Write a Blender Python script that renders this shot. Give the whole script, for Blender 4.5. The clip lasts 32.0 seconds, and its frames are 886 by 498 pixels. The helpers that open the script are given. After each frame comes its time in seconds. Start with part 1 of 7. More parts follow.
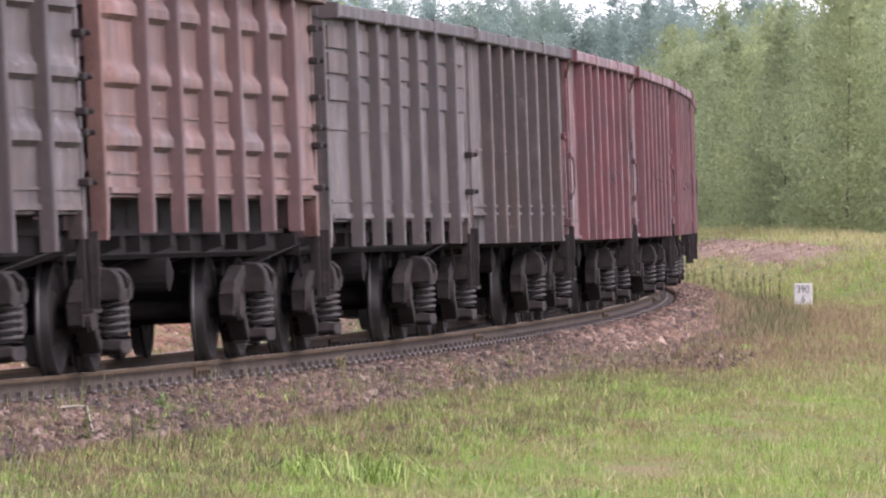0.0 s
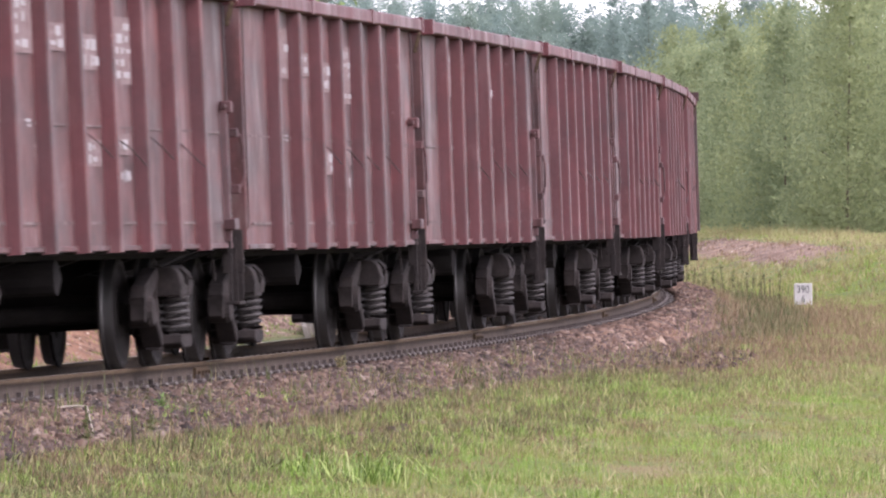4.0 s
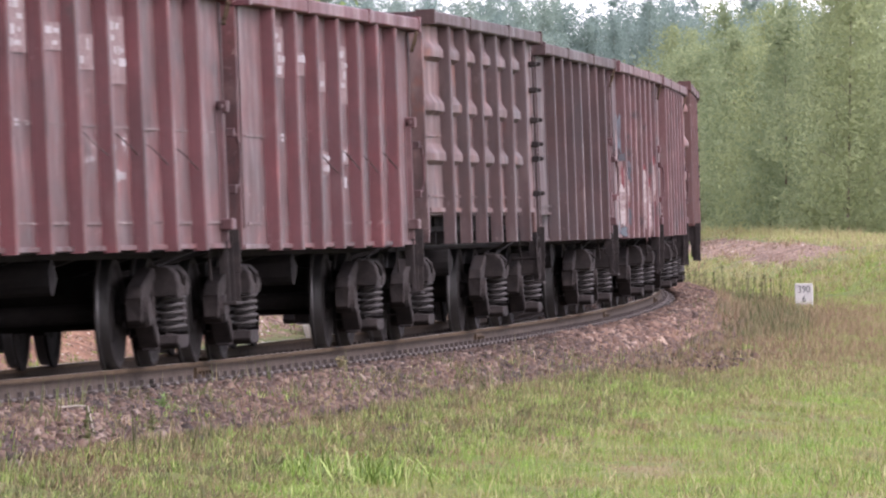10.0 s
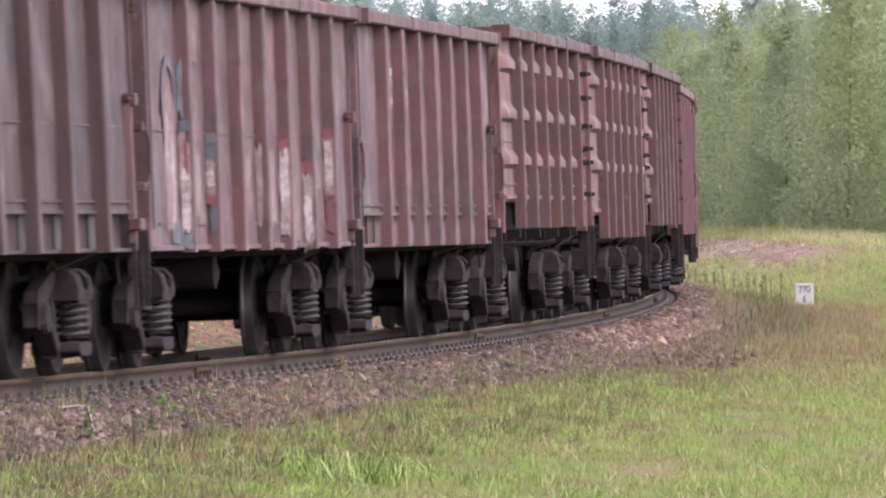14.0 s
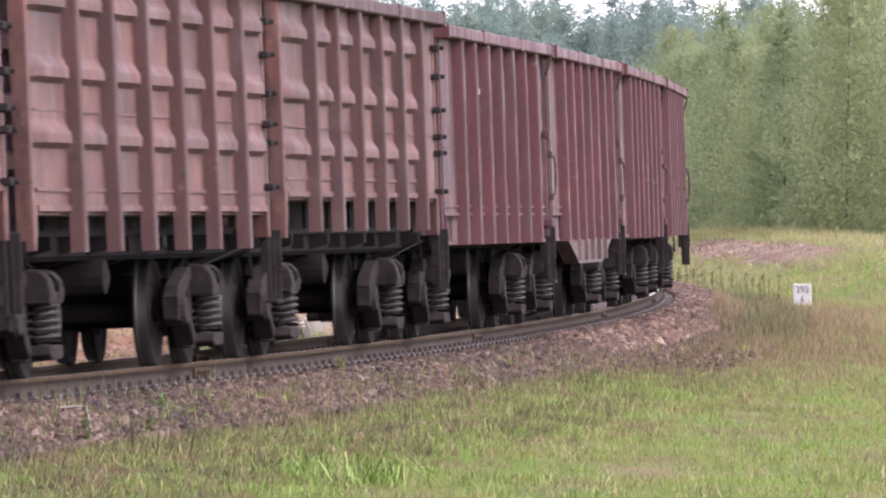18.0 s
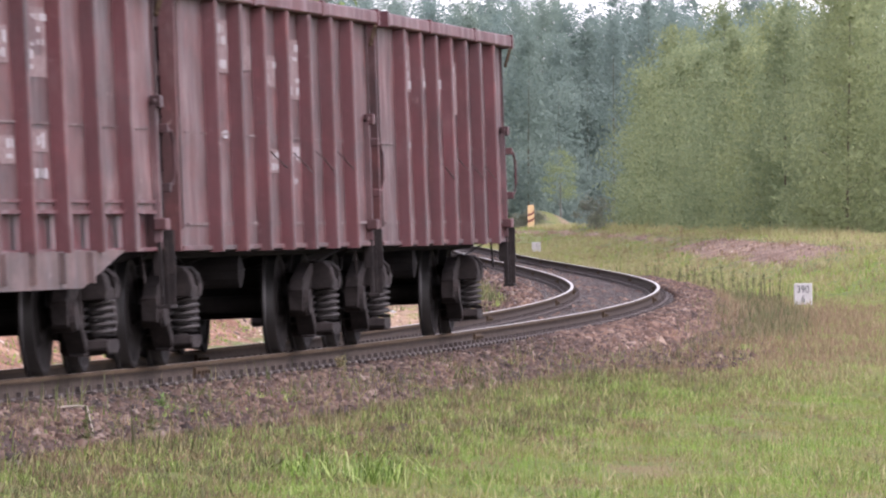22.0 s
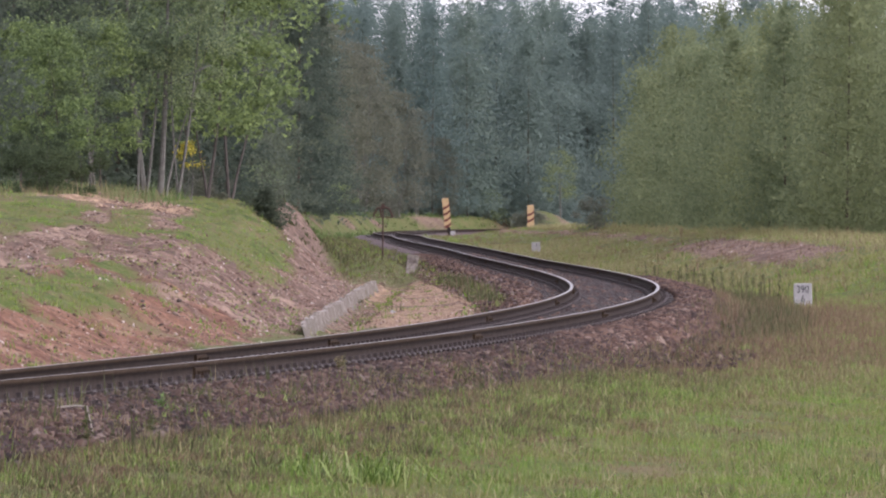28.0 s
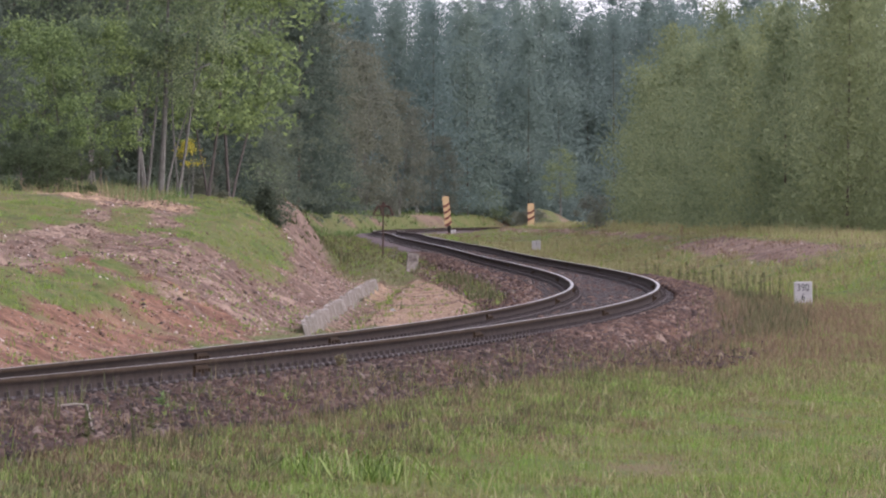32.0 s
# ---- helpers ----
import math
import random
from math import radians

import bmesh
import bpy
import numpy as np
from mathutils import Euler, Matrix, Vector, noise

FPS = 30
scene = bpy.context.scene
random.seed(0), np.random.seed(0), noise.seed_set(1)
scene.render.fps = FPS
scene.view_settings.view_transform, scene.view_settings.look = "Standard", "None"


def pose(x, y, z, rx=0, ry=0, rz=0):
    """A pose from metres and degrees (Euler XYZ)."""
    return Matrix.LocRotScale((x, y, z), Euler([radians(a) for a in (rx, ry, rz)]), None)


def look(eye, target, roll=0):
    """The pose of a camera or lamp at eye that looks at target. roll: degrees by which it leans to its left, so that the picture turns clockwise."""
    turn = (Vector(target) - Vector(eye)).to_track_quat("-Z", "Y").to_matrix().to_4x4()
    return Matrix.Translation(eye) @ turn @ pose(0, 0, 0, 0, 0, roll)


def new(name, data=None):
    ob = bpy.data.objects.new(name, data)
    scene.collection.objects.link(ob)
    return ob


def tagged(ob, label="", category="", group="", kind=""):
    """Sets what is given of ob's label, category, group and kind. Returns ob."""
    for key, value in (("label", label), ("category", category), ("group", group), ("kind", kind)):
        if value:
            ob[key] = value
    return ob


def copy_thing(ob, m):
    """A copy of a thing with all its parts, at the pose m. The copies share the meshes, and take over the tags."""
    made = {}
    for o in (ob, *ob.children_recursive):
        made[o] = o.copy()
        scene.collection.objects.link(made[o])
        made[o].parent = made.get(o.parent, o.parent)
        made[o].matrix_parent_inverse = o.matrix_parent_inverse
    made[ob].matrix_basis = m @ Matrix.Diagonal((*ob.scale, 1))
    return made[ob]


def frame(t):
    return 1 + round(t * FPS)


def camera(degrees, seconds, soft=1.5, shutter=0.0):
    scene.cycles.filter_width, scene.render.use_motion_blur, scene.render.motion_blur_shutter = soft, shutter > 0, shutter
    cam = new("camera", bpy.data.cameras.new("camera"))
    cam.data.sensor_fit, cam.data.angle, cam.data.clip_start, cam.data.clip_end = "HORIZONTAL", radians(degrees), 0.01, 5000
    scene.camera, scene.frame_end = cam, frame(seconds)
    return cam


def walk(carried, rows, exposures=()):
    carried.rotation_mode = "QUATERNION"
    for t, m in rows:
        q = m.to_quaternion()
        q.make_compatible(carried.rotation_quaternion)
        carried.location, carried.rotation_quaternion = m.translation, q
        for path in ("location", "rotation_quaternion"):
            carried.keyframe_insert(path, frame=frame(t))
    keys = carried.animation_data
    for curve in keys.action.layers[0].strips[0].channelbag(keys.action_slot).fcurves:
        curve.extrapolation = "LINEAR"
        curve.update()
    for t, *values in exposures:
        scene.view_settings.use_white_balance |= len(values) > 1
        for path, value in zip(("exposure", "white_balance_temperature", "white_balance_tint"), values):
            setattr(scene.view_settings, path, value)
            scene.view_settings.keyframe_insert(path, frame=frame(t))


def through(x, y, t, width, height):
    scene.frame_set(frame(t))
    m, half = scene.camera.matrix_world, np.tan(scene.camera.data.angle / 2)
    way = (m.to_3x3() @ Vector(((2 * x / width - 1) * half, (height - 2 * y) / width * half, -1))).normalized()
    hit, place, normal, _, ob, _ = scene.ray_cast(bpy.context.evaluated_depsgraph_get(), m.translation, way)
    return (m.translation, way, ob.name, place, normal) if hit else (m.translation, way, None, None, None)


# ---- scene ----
# The line of the railway: curvature every 15 m (1e-4 per metre), height every 60 m, gauge lines at 0.80 m
CURVE = [-14.8, -15.1, -16.2, -11.6, -11.3, -12.3, -10.3, -10.3, -10.0, -10.3, -8.5, -4.9, -3.4, -2.2, -0.6, 0.3, 1.1, 1.2,
         0.6, 0.2, -0.5, -1.0, -1.1, -0.9, -0.7, -0.5, -0.2, 0.7, 1.7, 2.3, 2.1, 0.6, -1.4, -2.0, -1.8, -1.1, 0.0, 1.2, 2.4,
         3.6, 4.7, 5.8, 6.6, 7.3, 7.7, 8.1, 8.5, 8.8, 9.1, 9.3, 9.4, 9.5]
RISE = [0, 0, 0, 0, 0.01, 0.02, 0.03, 0.07, 0.10, 0.06, 0.04, -0.02, -0.01]
LINE_S = np.arange(0.0, 765.5, 1.0)
K_FWD = np.interp(LINE_S, np.arange(52) * 15.0, np.array(CURVE) * 1e-4)
LINE_S = np.concatenate([np.arange(-400.0, -0.5, 1.0), LINE_S, np.arange(766.0, 1101.0, 1.0)])
K_ALL = np.concatenate([np.where(np.arange(-400.0, -0.5, 1.0) > -110, -14.8e-4, 0.0), K_FWD,
                        np.where(np.arange(766.0, 1101.0, 1.0) < 860, 9.5e-4, 0.0)])
START = 400
TURN = np.concatenate([[0], np.cumsum((K_ALL[1:] + K_ALL[:-1]) / 2)])
TURN = TURN - TURN[START] + 0.18247
HALF = (TURN[1:] + TURN[:-1]) / 2
LINE_X = np.concatenate([[0], np.cumsum(np.sin(HALF))])
LINE_Y = np.concatenate([[0], np.cumsum(np.cos(HALF))])
LINE_X, LINE_Y = LINE_X - LINE_X[START] - 9.360, LINE_Y - LINE_Y[START] + 47.541
LINE_Z = np.interp(LINE_S, np.arange(13) * 60.0, RISE)
CANT = 0.0755 * np.clip(-K_ALL / 0.0025, -1, 1)


def line(s):
    """x, y, z, heading and cant of the track's middle at s metres (numbers or arrays)."""
    return tuple(np.interp(s, LINE_S, a) for a in (LINE_X, LINE_Y, LINE_Z, TURN, CANT))


def beside(s, d, up):
    """World points d metres to the right of the track's middle, up metres above its rails, in its canted plane."""
    x, y, z, th, c = line(s)
    return x + (d - up * c) * np.cos(th), y - (d - up * c) * np.sin(th), z + up + d * c


def level(s, d):
    """World x, y at d metres to the right of the track's middle, level ground."""
    x, y, _, th, _ = line(s)
    return x + d * np.cos(th), y - d * np.sin(th)


# ---- camera: a long lens on a tripod, 1.38 m above the rails, with the little shake of the stand ----
cam = camera(5.139, 32.0, soft=2.15, shutter=0.4)
EYE = (0.0, 0.0, 1.383)
SHAKE = ((0, 0, 0), (0.5, -2, 0), (1, 0, 0), (7.5, 0, 0), (8, -2, 2), (8.5, -1, 3), (9, -1, 2), (9.5, 0, 0), (10, 1.5, 0), (10.5, 0, 0),
         (12.5, 0.5, -0.5), (13, 2, 0), (14, 2, 0), (14.5, -1, 0), (16.5, -1, -1), (17.5, -1, 1.5), (18.5, -2, 0), (19.5, 0, 0),
         (20, 0, 1.5), (20.5, 0.5, 0.5), (22, 0, 0), (22.5, 0, -1.5), (23.5, 0.5, 0), (24, 1.5, -1), (24.5, -1, -1), (25, -2, 0.5),
         (25.5, 0, 0), (27.5, -2, -3), (28, -0.5, 0), (29, 0.5, -1), (29.5, 1, -1), (30, 0, 1.5), (31, -0.5, 2.5), (31.5, -0.5, 1.5), (32, 0, -3))
FOCAL = 17471.0
rows = []
for t, dx, dy in SHAKE:
    rows.append((t, look(EYE, (-dx / FOCAL * 100, 100, 1.383 + (dy - 65.38) / FOCAL * 100))))
walk(cam, rows, exposures=((0, 1.36, 6120, 27), (20, 1.34, 6120, 27), (21, 1.27, 6120, 27), (22, 1.16, 6110, 27), (23, 0.82, 6090, 27), (24, 0.80, 6070, 27), (25, 0.50, 6040, 27), (25.5, 0.42, 6030, 27), (28, 0.41, 6020, 27), (32, 0.39, 6020, 27)))

SUN_EL, SUN_AZ, SUN, SKY = 44.0, 120.0, 1.05, 0.15
# ---- light: a bright, thinly overcast sky, the veiled sun high to the right and behind ----
world = bpy.data.worlds.new("overcast_sky")
scene.world = world
world.use_nodes = True
wn = world.node_tree.nodes
sky = wn.new("ShaderNodeTexSky")
sky.sky_type, sky.sun_disc = "NISHITA", False
sky.sun_elevation, sky.sun_rotation = radians(SUN_EL), radians(SUN_AZ)
sky.air_density, sky.dust_density, sky.ozone_density = 1.0, 1.5, 1.0
pale = wn.new("ShaderNodeHueSaturation")
pale.inputs["Saturation"].default_value, pale.inputs["Value"].default_value = 0.22, 2.2
world.node_tree.links.new(sky.outputs[0], pale.inputs["Color"])
world.node_tree.links.new(pale.outputs[0], wn["Background"].inputs["Color"])
wn["Background"].inputs["Strength"].default_value = SKY
sun = new("sun", bpy.data.lights.new("sun", "SUN"))
sun.data.energy, sun.data.angle, sun.data.color = SUN, radians(14), (1.0, 0.97, 0.93)
az, el = radians(SUN_AZ), radians(SUN_EL)
SUN_WAY = Vector((math.sin(az) * math.cos(el), math.cos(az) * math.cos(el), math.sin(el)))
sun.matrix_world = look(SUN_WAY * 50, (0, 0, 0))

# ---- materials ----
def node_material(name, rough=0.8, metal=0.0, spec=0.3):
    m = bpy.data.materials.new(name)
    m.use_nodes = True
    b = m.node_tree.nodes["Principled BSDF"]
    b.inputs["Roughness"].default_value, b.inputs["Metallic"].default_value = rough, metal
    b.inputs["Specular IOR Level"].default_value = spec
    return m, m.node_tree.nodes, m.node_tree.links, b


def coords(nt, links, kind="Object", scale=(1, 1, 1)):
    tc, mp = nt.new("ShaderNodeTexCoord"), nt.new("ShaderNodeMapping")
    mp.inputs["Scale"].default_value = scale
    links.new(tc.outputs[kind], mp.inputs["Vector"])
    return mp.outputs[0]


def noise_node(nt, links, vec, scale, detail=4, rough=0.55):
    n = nt.new("ShaderNodeTexNoise")
    n.inputs["Scale"].default_value, n.inputs["Detail"].default_value, n.inputs["Roughness"].default_value = scale, detail, rough
    if vec is not None:
        links.new(vec, n.inputs["Vector"])
    return n.outputs[0]


def ramp(nt, links, src, stops):
    r = nt.new("ShaderNodeValToRGB")
    while len(r.color_ramp.elements) < len(stops):
        r.color_ramp.elements.new(0.5)
    for e, (at, c) in zip(r.color_ramp.elements, stops):
        e.position, e.color = at, (*c, 1) if len(c) == 3 else c
    links.new(src, r.inputs[0])
    return r.outputs[0]


def mask(nt, links, src, lo, hi):
    return ramp(nt, links, src, ((lo, (0, 0, 0)), (hi, (1, 1, 1))))


def mix(nt, links, fac, a, b, mode="MIX"):
    m = nt.new("ShaderNodeMix")
    m.data_type, m.blend_type = "RGBA", mode
    for sock, v in ((m.inputs[0], fac), (m.inputs[6], a), (m.inputs[7], b)):
        if isinstance(v, (int, float)):
            sock.default_value = v
        elif isinstance(v, tuple):
            sock.default_value = (*v, 1)
        else:
            links.new(v, sock)
    return m.outputs[2]


def bump(nt, links, b, src, strength=0.3, dist=0.02):
    n = nt.new("ShaderNodeBump")
    n.inputs["Strength"].default_value, n.inputs["Distance"].default_value = strength, dist
    links.new(src, n.inputs["Height"])
    links.new(n.outputs[0], b.inputs["Normal"])


def per_object(nt, links):
    return nt.new("ShaderNodeObjectInfo").outputs["Random"]


def offset_coords(nt, links, scale=(1, 1, 1)):
    """Object coordinates shifted by each object's random number, so that alike parts wear differently."""
    tc, mp = nt.new("ShaderNodeTexCoord"), nt.new("ShaderNodeMapping")
    mul = nt.new("ShaderNodeVectorMath")
    mul.operation = "SCALE"
    mul.inputs[0].default_value = (37.0, 91.0, 53.0)
    links.new(per_object(nt, links), mul.inputs["Scale"])
    mp.inputs["Scale"].default_value = scale
    links.new(tc.outputs["Object"], mp.inputs["Vector"])
    links.new(mul.outputs[0], mp.inputs["Location"])
    return mp.outputs[0]


def paint(name, colour, dust, rust, dust_amount=0.5, rust_amount=0.5, rough=0.55, wear=1.0):
    """Old wagon paint: faded patches, pale dust in upright streaks, rust blotches, dark runs and clustered scuffs."""
    m, nt, links, b = node_material(name, rough, 0.0, 0.35)
    v = offset_coords(nt, links, (1, 0.4, 1))
    fade = noise_node(nt, links, v, 0.9, 6, 0.6)
    fine = noise_node(nt, links, v, 16.0, 5, 0.65)
    run = noise_node(nt, links, offset_coords(nt, links, (3.0, 1.0, 0.35)), 2.2, 6, 0.6)
    c = ramp(nt, links, fade, ((0.40, tuple(c * (1 - 0.38 * wear) for c in colour)), (0.5, colour), (0.60, tuple(c * (1 + 0.35 * wear) for c in colour))))
    c = mix(nt, links, mask(nt, links, run, 0.64 - 0.26 * dust_amount, 0.86 - 0.2 * dust_amount), c, dust)
    blot = noise_node(nt, links, v, 2.6, 7, 0.68)
    c = mix(nt, links, mask(nt, links, blot, 0.70 - 0.20 * rust_amount, 0.76 - 0.17 * rust_amount), c, rust)
    drip = noise_node(nt, links, offset_coords(nt, links, (1, 0.5, 0.16)), 5.5, 5, 0.6)
    c = mix(nt, links, 0.8 * wear, c, ramp(nt, links, drip, ((0.36, (0.50, 0.47, 0.47)), (0.46, (1, 1, 1)), (0.58, (1, 1, 1)), (0.68, (1.35, 1.37, 1.37)))), "MULTIPLY")
    smear = noise_node(nt, links, offset_coords(nt, links, (1, 0.4, 0.7)), 3.2, 7, 0.72)
    c = mix(nt, links, 0.85 * wear, c, ramp(nt, links, smear, ((0.37, (0.45, 0.42, 0.43)), (0.47, (1, 1, 1)), (0.54, (1, 1, 1)), (0.63, (1.6, 1.68, 1.68)))), "MULTIPLY")
    pale = tuple(0.45 * a + 0.7 * e for a, e in zip((0.22, 0.17, 0.155), dust))
    worn = mask(nt, links, noise_node(nt, links, offset_coords(nt, links, (1, 0.4, 0.55)), 2.0, 4, 0.55), 0.60, 0.68)
    c = mix(nt, links, mix(nt, links, 0.30 * wear, (0.0, 0.0, 0.0), worn), c, pale)
    scuff = mix(nt, links, 1.0, mask(nt, links, noise_node(nt, links, v, 8.0, 7, 0.8), 0.60, 0.66), mask(nt, links, noise_node(nt, links, v, 1.3, 3, 0.5), 0.50, 0.62), "MULTIPLY")
    c = mix(nt, links, mix(nt, links, wear, (0.0, 0.0, 0.0), scuff), c, pale)
    c = mix(nt, links, 0.2, c, ramp(nt, links, fine, ((0.3, tuple(x * 0.5 for x in colour)), (0.7, dust))))
    links.new(c, b.inputs["Base Color"])
    links.new(ramp(nt, links, run, ((0.3, (rough - 0.12,) * 3), (0.7, (rough + 0.25,) * 3))), b.inputs["Roughness"])
    bump(nt, links, b, mix(nt, links, 0.5, fine, blot), 0.3, 0.012)
    return m


def grained(name, stops, scale=6.0, rough=0.85, metal=0.0, relief=0.4, fine=40.0, spec=0.25, dist=0.02):
    m, nt, links, b = node_material(name, rough, metal, spec)
    v = offset_coords(nt, links)
    n1, n2 = noise_node(nt, links, v, scale, 5), noise_node(nt, links, v, fine, 4, 0.7)
    both = mix(nt, links, 0.4, n1, n2)
    links.new(ramp(nt, links, both, stops), b.inputs["Base Color"])
    bump(nt, links, b, both, relief, dist)
    return m


def leafy(m, nt, links, b, c, through=0.35):
    """Leaves and blades let part of the light through."""
    t, mx = nt.new("ShaderNodeBsdfTranslucent"), nt.new("ShaderNodeMixShader")
    links.new(c, b.inputs["Base Color"])
    links.new(c, t.inputs["Color"])
    mx.inputs[0].default_value = through
    links.new(b.outputs[0], mx.inputs[1])
    links.new(t.outputs[0], mx.inputs[2])
    links.new(mx.outputs[0], nt["Material Output"].inputs[0])


def island(name, stops, rough=0.8, patch=None, patch_scale=0.08, spec=0.2, amount=0.6, through=0.0):
    """Many small pieces in one mesh: each takes its own tone, and tones drift from patch to patch."""
    m, nt, links, b = node_material(name, rough, 0.0, spec)
    g = nt.new("ShaderNodeNewGeometry")
    c = ramp(nt, links, g.outputs["Random Per Island"], stops)
    if patch:
        at = patch_scale if isinstance(patch_scale, tuple) else (patch_scale,) * 3
        n = noise_node(nt, links, coords(nt, links, "Object", at), 1.0, 6, 0.68)
        tone = ramp(nt, links, n, patch)
        c = mix(nt, links, amount, c, tone)
    if through:
        leafy(m, nt, links, b, c, through)
    else:
        links.new(c, b.inputs["Base Color"])
    return m


M_RED = paint("red_oxide_paint", (0.0435, 0.0050, 0.0060), (0.0588, 0.0206, 0.0185), (0.0201, 0.0053, 0.0047), 0.3, 0.25, wear=0.45)
M_BROWN = paint("dark_brown_paint", (0.0205, 0.0064, 0.0052), (0.0351, 0.0188, 0.0128), (0.0327, 0.0041, 0.0009), 0.3, 0.4, 0.65, wear=0.45)
M_MOTTLED = paint("patchy_red_brown_paint", (0.0450, 0.0136, 0.0126), (0.0729, 0.0464, 0.0410), (0.0199, 0.0120, 0.0112), 0.35, 0.6, 0.65, wear=0.45)
M_GREY = paint("grimy_grey_paint", (0.0214, 0.0152, 0.0136), (0.0488, 0.0358, 0.0304), (0.0121, 0.0089, 0.0076), 0.5, 0.4, 0.7, wear=0.45)
M_DARK = paint("sooty_brown_grey_paint", (0.0168, 0.0104, 0.0090), (0.0392, 0.0265, 0.0209), (0.0098, 0.0070, 0.0056), 0.4, 0.4, 0.7, wear=0.45)
M_SALMON = paint("faded_salmon_paint", (0.0384, 0.0141, 0.0117), (0.0548, 0.0330, 0.0281), (0.0296, 0.0061, 0.0013), 0.5, 0.35, 0.65, wear=0.45)
M_ORANGE = paint("weathered_brick_red_paint", (0.0317, 0.0073, 0.0051), (0.0552, 0.0290, 0.0220), (0.0154, 0.0073, 0.0053), 0.45, 0.4, 0.65, wear=0.45)
M_RED_WALL = paint("dust_dulled_red_paint", (0.0395, 0.0095, 0.0085), (0.0560, 0.0250, 0.0215), (0.0300, 0.0080, 0.0050), 0.50, 0.45, 0.6)
M_BROWN_WALL = paint("dust_dulled_brown_paint", (0.0228, 0.0085, 0.0074), (0.0364, 0.0215, 0.0181), (0.0279, 0.0059, 0.0029), 0.5, 0.5, 0.65)
M_DARK_WALL = paint("dust_dulled_soot_paint", (0.0258, 0.0167, 0.0141), (0.0520, 0.0343, 0.0270), (0.0145, 0.0098, 0.0079), 0.6, 0.4, 0.7)
M_GREY_WALL = paint("dust_dulled_grey_paint", (0.0320, 0.0234, 0.0203), (0.0622, 0.0456, 0.0387), (0.0170, 0.0120, 0.0101), 0.7, 0.4, 0.7)
M_MOTTLED_WALL = paint("patchy_dusty_red_paint", (0.0492, 0.0196, 0.0187), (0.0800, 0.0545, 0.0499), (0.0225, 0.0137, 0.0124), 0.55, 0.6, 0.65)
M_SALMON_WALL = paint("dusty_salmon_paint", (0.0541, 0.0208, 0.0146), (0.0863, 0.0457, 0.0330), (0.0473, 0.0115, 0.0039), 0.7, 0.4, 0.65)
M_ORANGE_WALL = paint("dusty_brick_red_paint", (0.0569, 0.0173, 0.0125), (0.0961, 0.0501, 0.0378), (0.0290, 0.0135, 0.0096), 0.7, 0.45, 0.65)
M_RUST_WALL = paint("rust_patched_brown_paint", (0.0443, 0.0166, 0.0135), (0.0608, 0.0412, 0.0356), (0.0689, 0.0202, 0.0102), 0.5, 0.7, 0.65)
M_FITTING = paint("grimy_red_fittings", (0.0410, 0.0135, 0.0135), (0.0615, 0.0369, 0.0328), (0.0205, 0.0131, 0.0115), 0.3, 0.5, 0.7)
# Grime, darkened further to carry the shade of the gap between wagons.
M_END = paint("grimy_gap_shade_paint", (0.0295, 0.0135, 0.0123), (0.0451, 0.0287, 0.0254), (0.0164, 0.0103, 0.0090), 0.35, 0.4, 0.7)
M_IRON = grained("grimy_cast_iron", ((0.3, (0.0082, 0.0069, 0.0064)), (0.5, (0.0177, 0.0143, 0.0131)), (0.72, (0.0323, 0.0251, 0.0226))), 7, 0.95, 0.0, 0.5, 30, 0.08)
M_BLACK = grained("soot_and_shade_underframe", ((0.3, (0.0061, 0.0056, 0.0056)), (0.7, (0.0156, 0.0133, 0.0122))), 4, 0.95, 0.0, 0.4, 40, 0.05)
M_SPRING = grained("worn_spring_steel", ((0.3, (0.0172, 0.0150, 0.0141)), (0.7, (0.0358, 0.0302, 0.0276))), 8, 0.8, 0.0, 0.4, 40, 0.2)
M_WHEEL = grained("dark_wheel_steel", ((0.3, (0.0062, 0.0056, 0.0053)), (0.7, (0.0164, 0.0138, 0.0126))), 5, 0.92, 0.0, 0.3, 40, 0.06)
M_TREAD = grained("polished_wheel_tread", ((0.3, (0.0486, 0.0454, 0.0437)), (0.7, (0.0778, 0.0729, 0.0697))), 9, 0.5, 0.9, 0.1)
M_RAIL = grained("rusty_rail_steel", ((0.3, (0.0235, 0.0155, 0.0097)), (0.55, (0.0420, 0.0286, 0.0176)), (0.8, (0.0655, 0.0462, 0.0294))), 3, 0.95, 0.0, 0.3, 30, 0.05)
# Darker than the rail: shade under the head is put into the web.
M_RAILWEB = grained("overhang_shade_rail_web", ((0.3, (0.0202, 0.0157, 0.0126)), (0.7, (0.0496, 0.0367, 0.0284))), 4, 0.95, 0.0, 0.3, 30, 0.05)
M_RAILTOP = grained("polished_rail_head", ((0.3, (0.1573, 0.1398, 0.1179)), (0.7, (0.2883, 0.2577, 0.2184))), 2, 0.50, 0.75, 0.1, 30)
M_SLEEPER = grained("stained_concrete_sleeper", ((0.25, (0.0252, 0.0195, 0.0171)), (0.5, (0.0466, 0.0365, 0.0320)), (0.8, (0.0725, 0.0592, 0.0530))), 5, 0.9)
M_CONC = grained("weathered_concrete", ((0.25, (0.1556, 0.1347, 0.1085)), (0.55, (0.2513, 0.2202, 0.1809)), (0.8, (0.3352, 0.2961, 0.2399))), 4, 0.9, 0, 0.5, 25)
M_WHITE = grained("chalky_white_paint", ((0.25, (0.1986, 0.1855, 0.1727)), (0.5, (0.2932, 0.2760, 0.2550)), (0.8, (0.3500, 0.3302, 0.3002))), 9, 0.85)
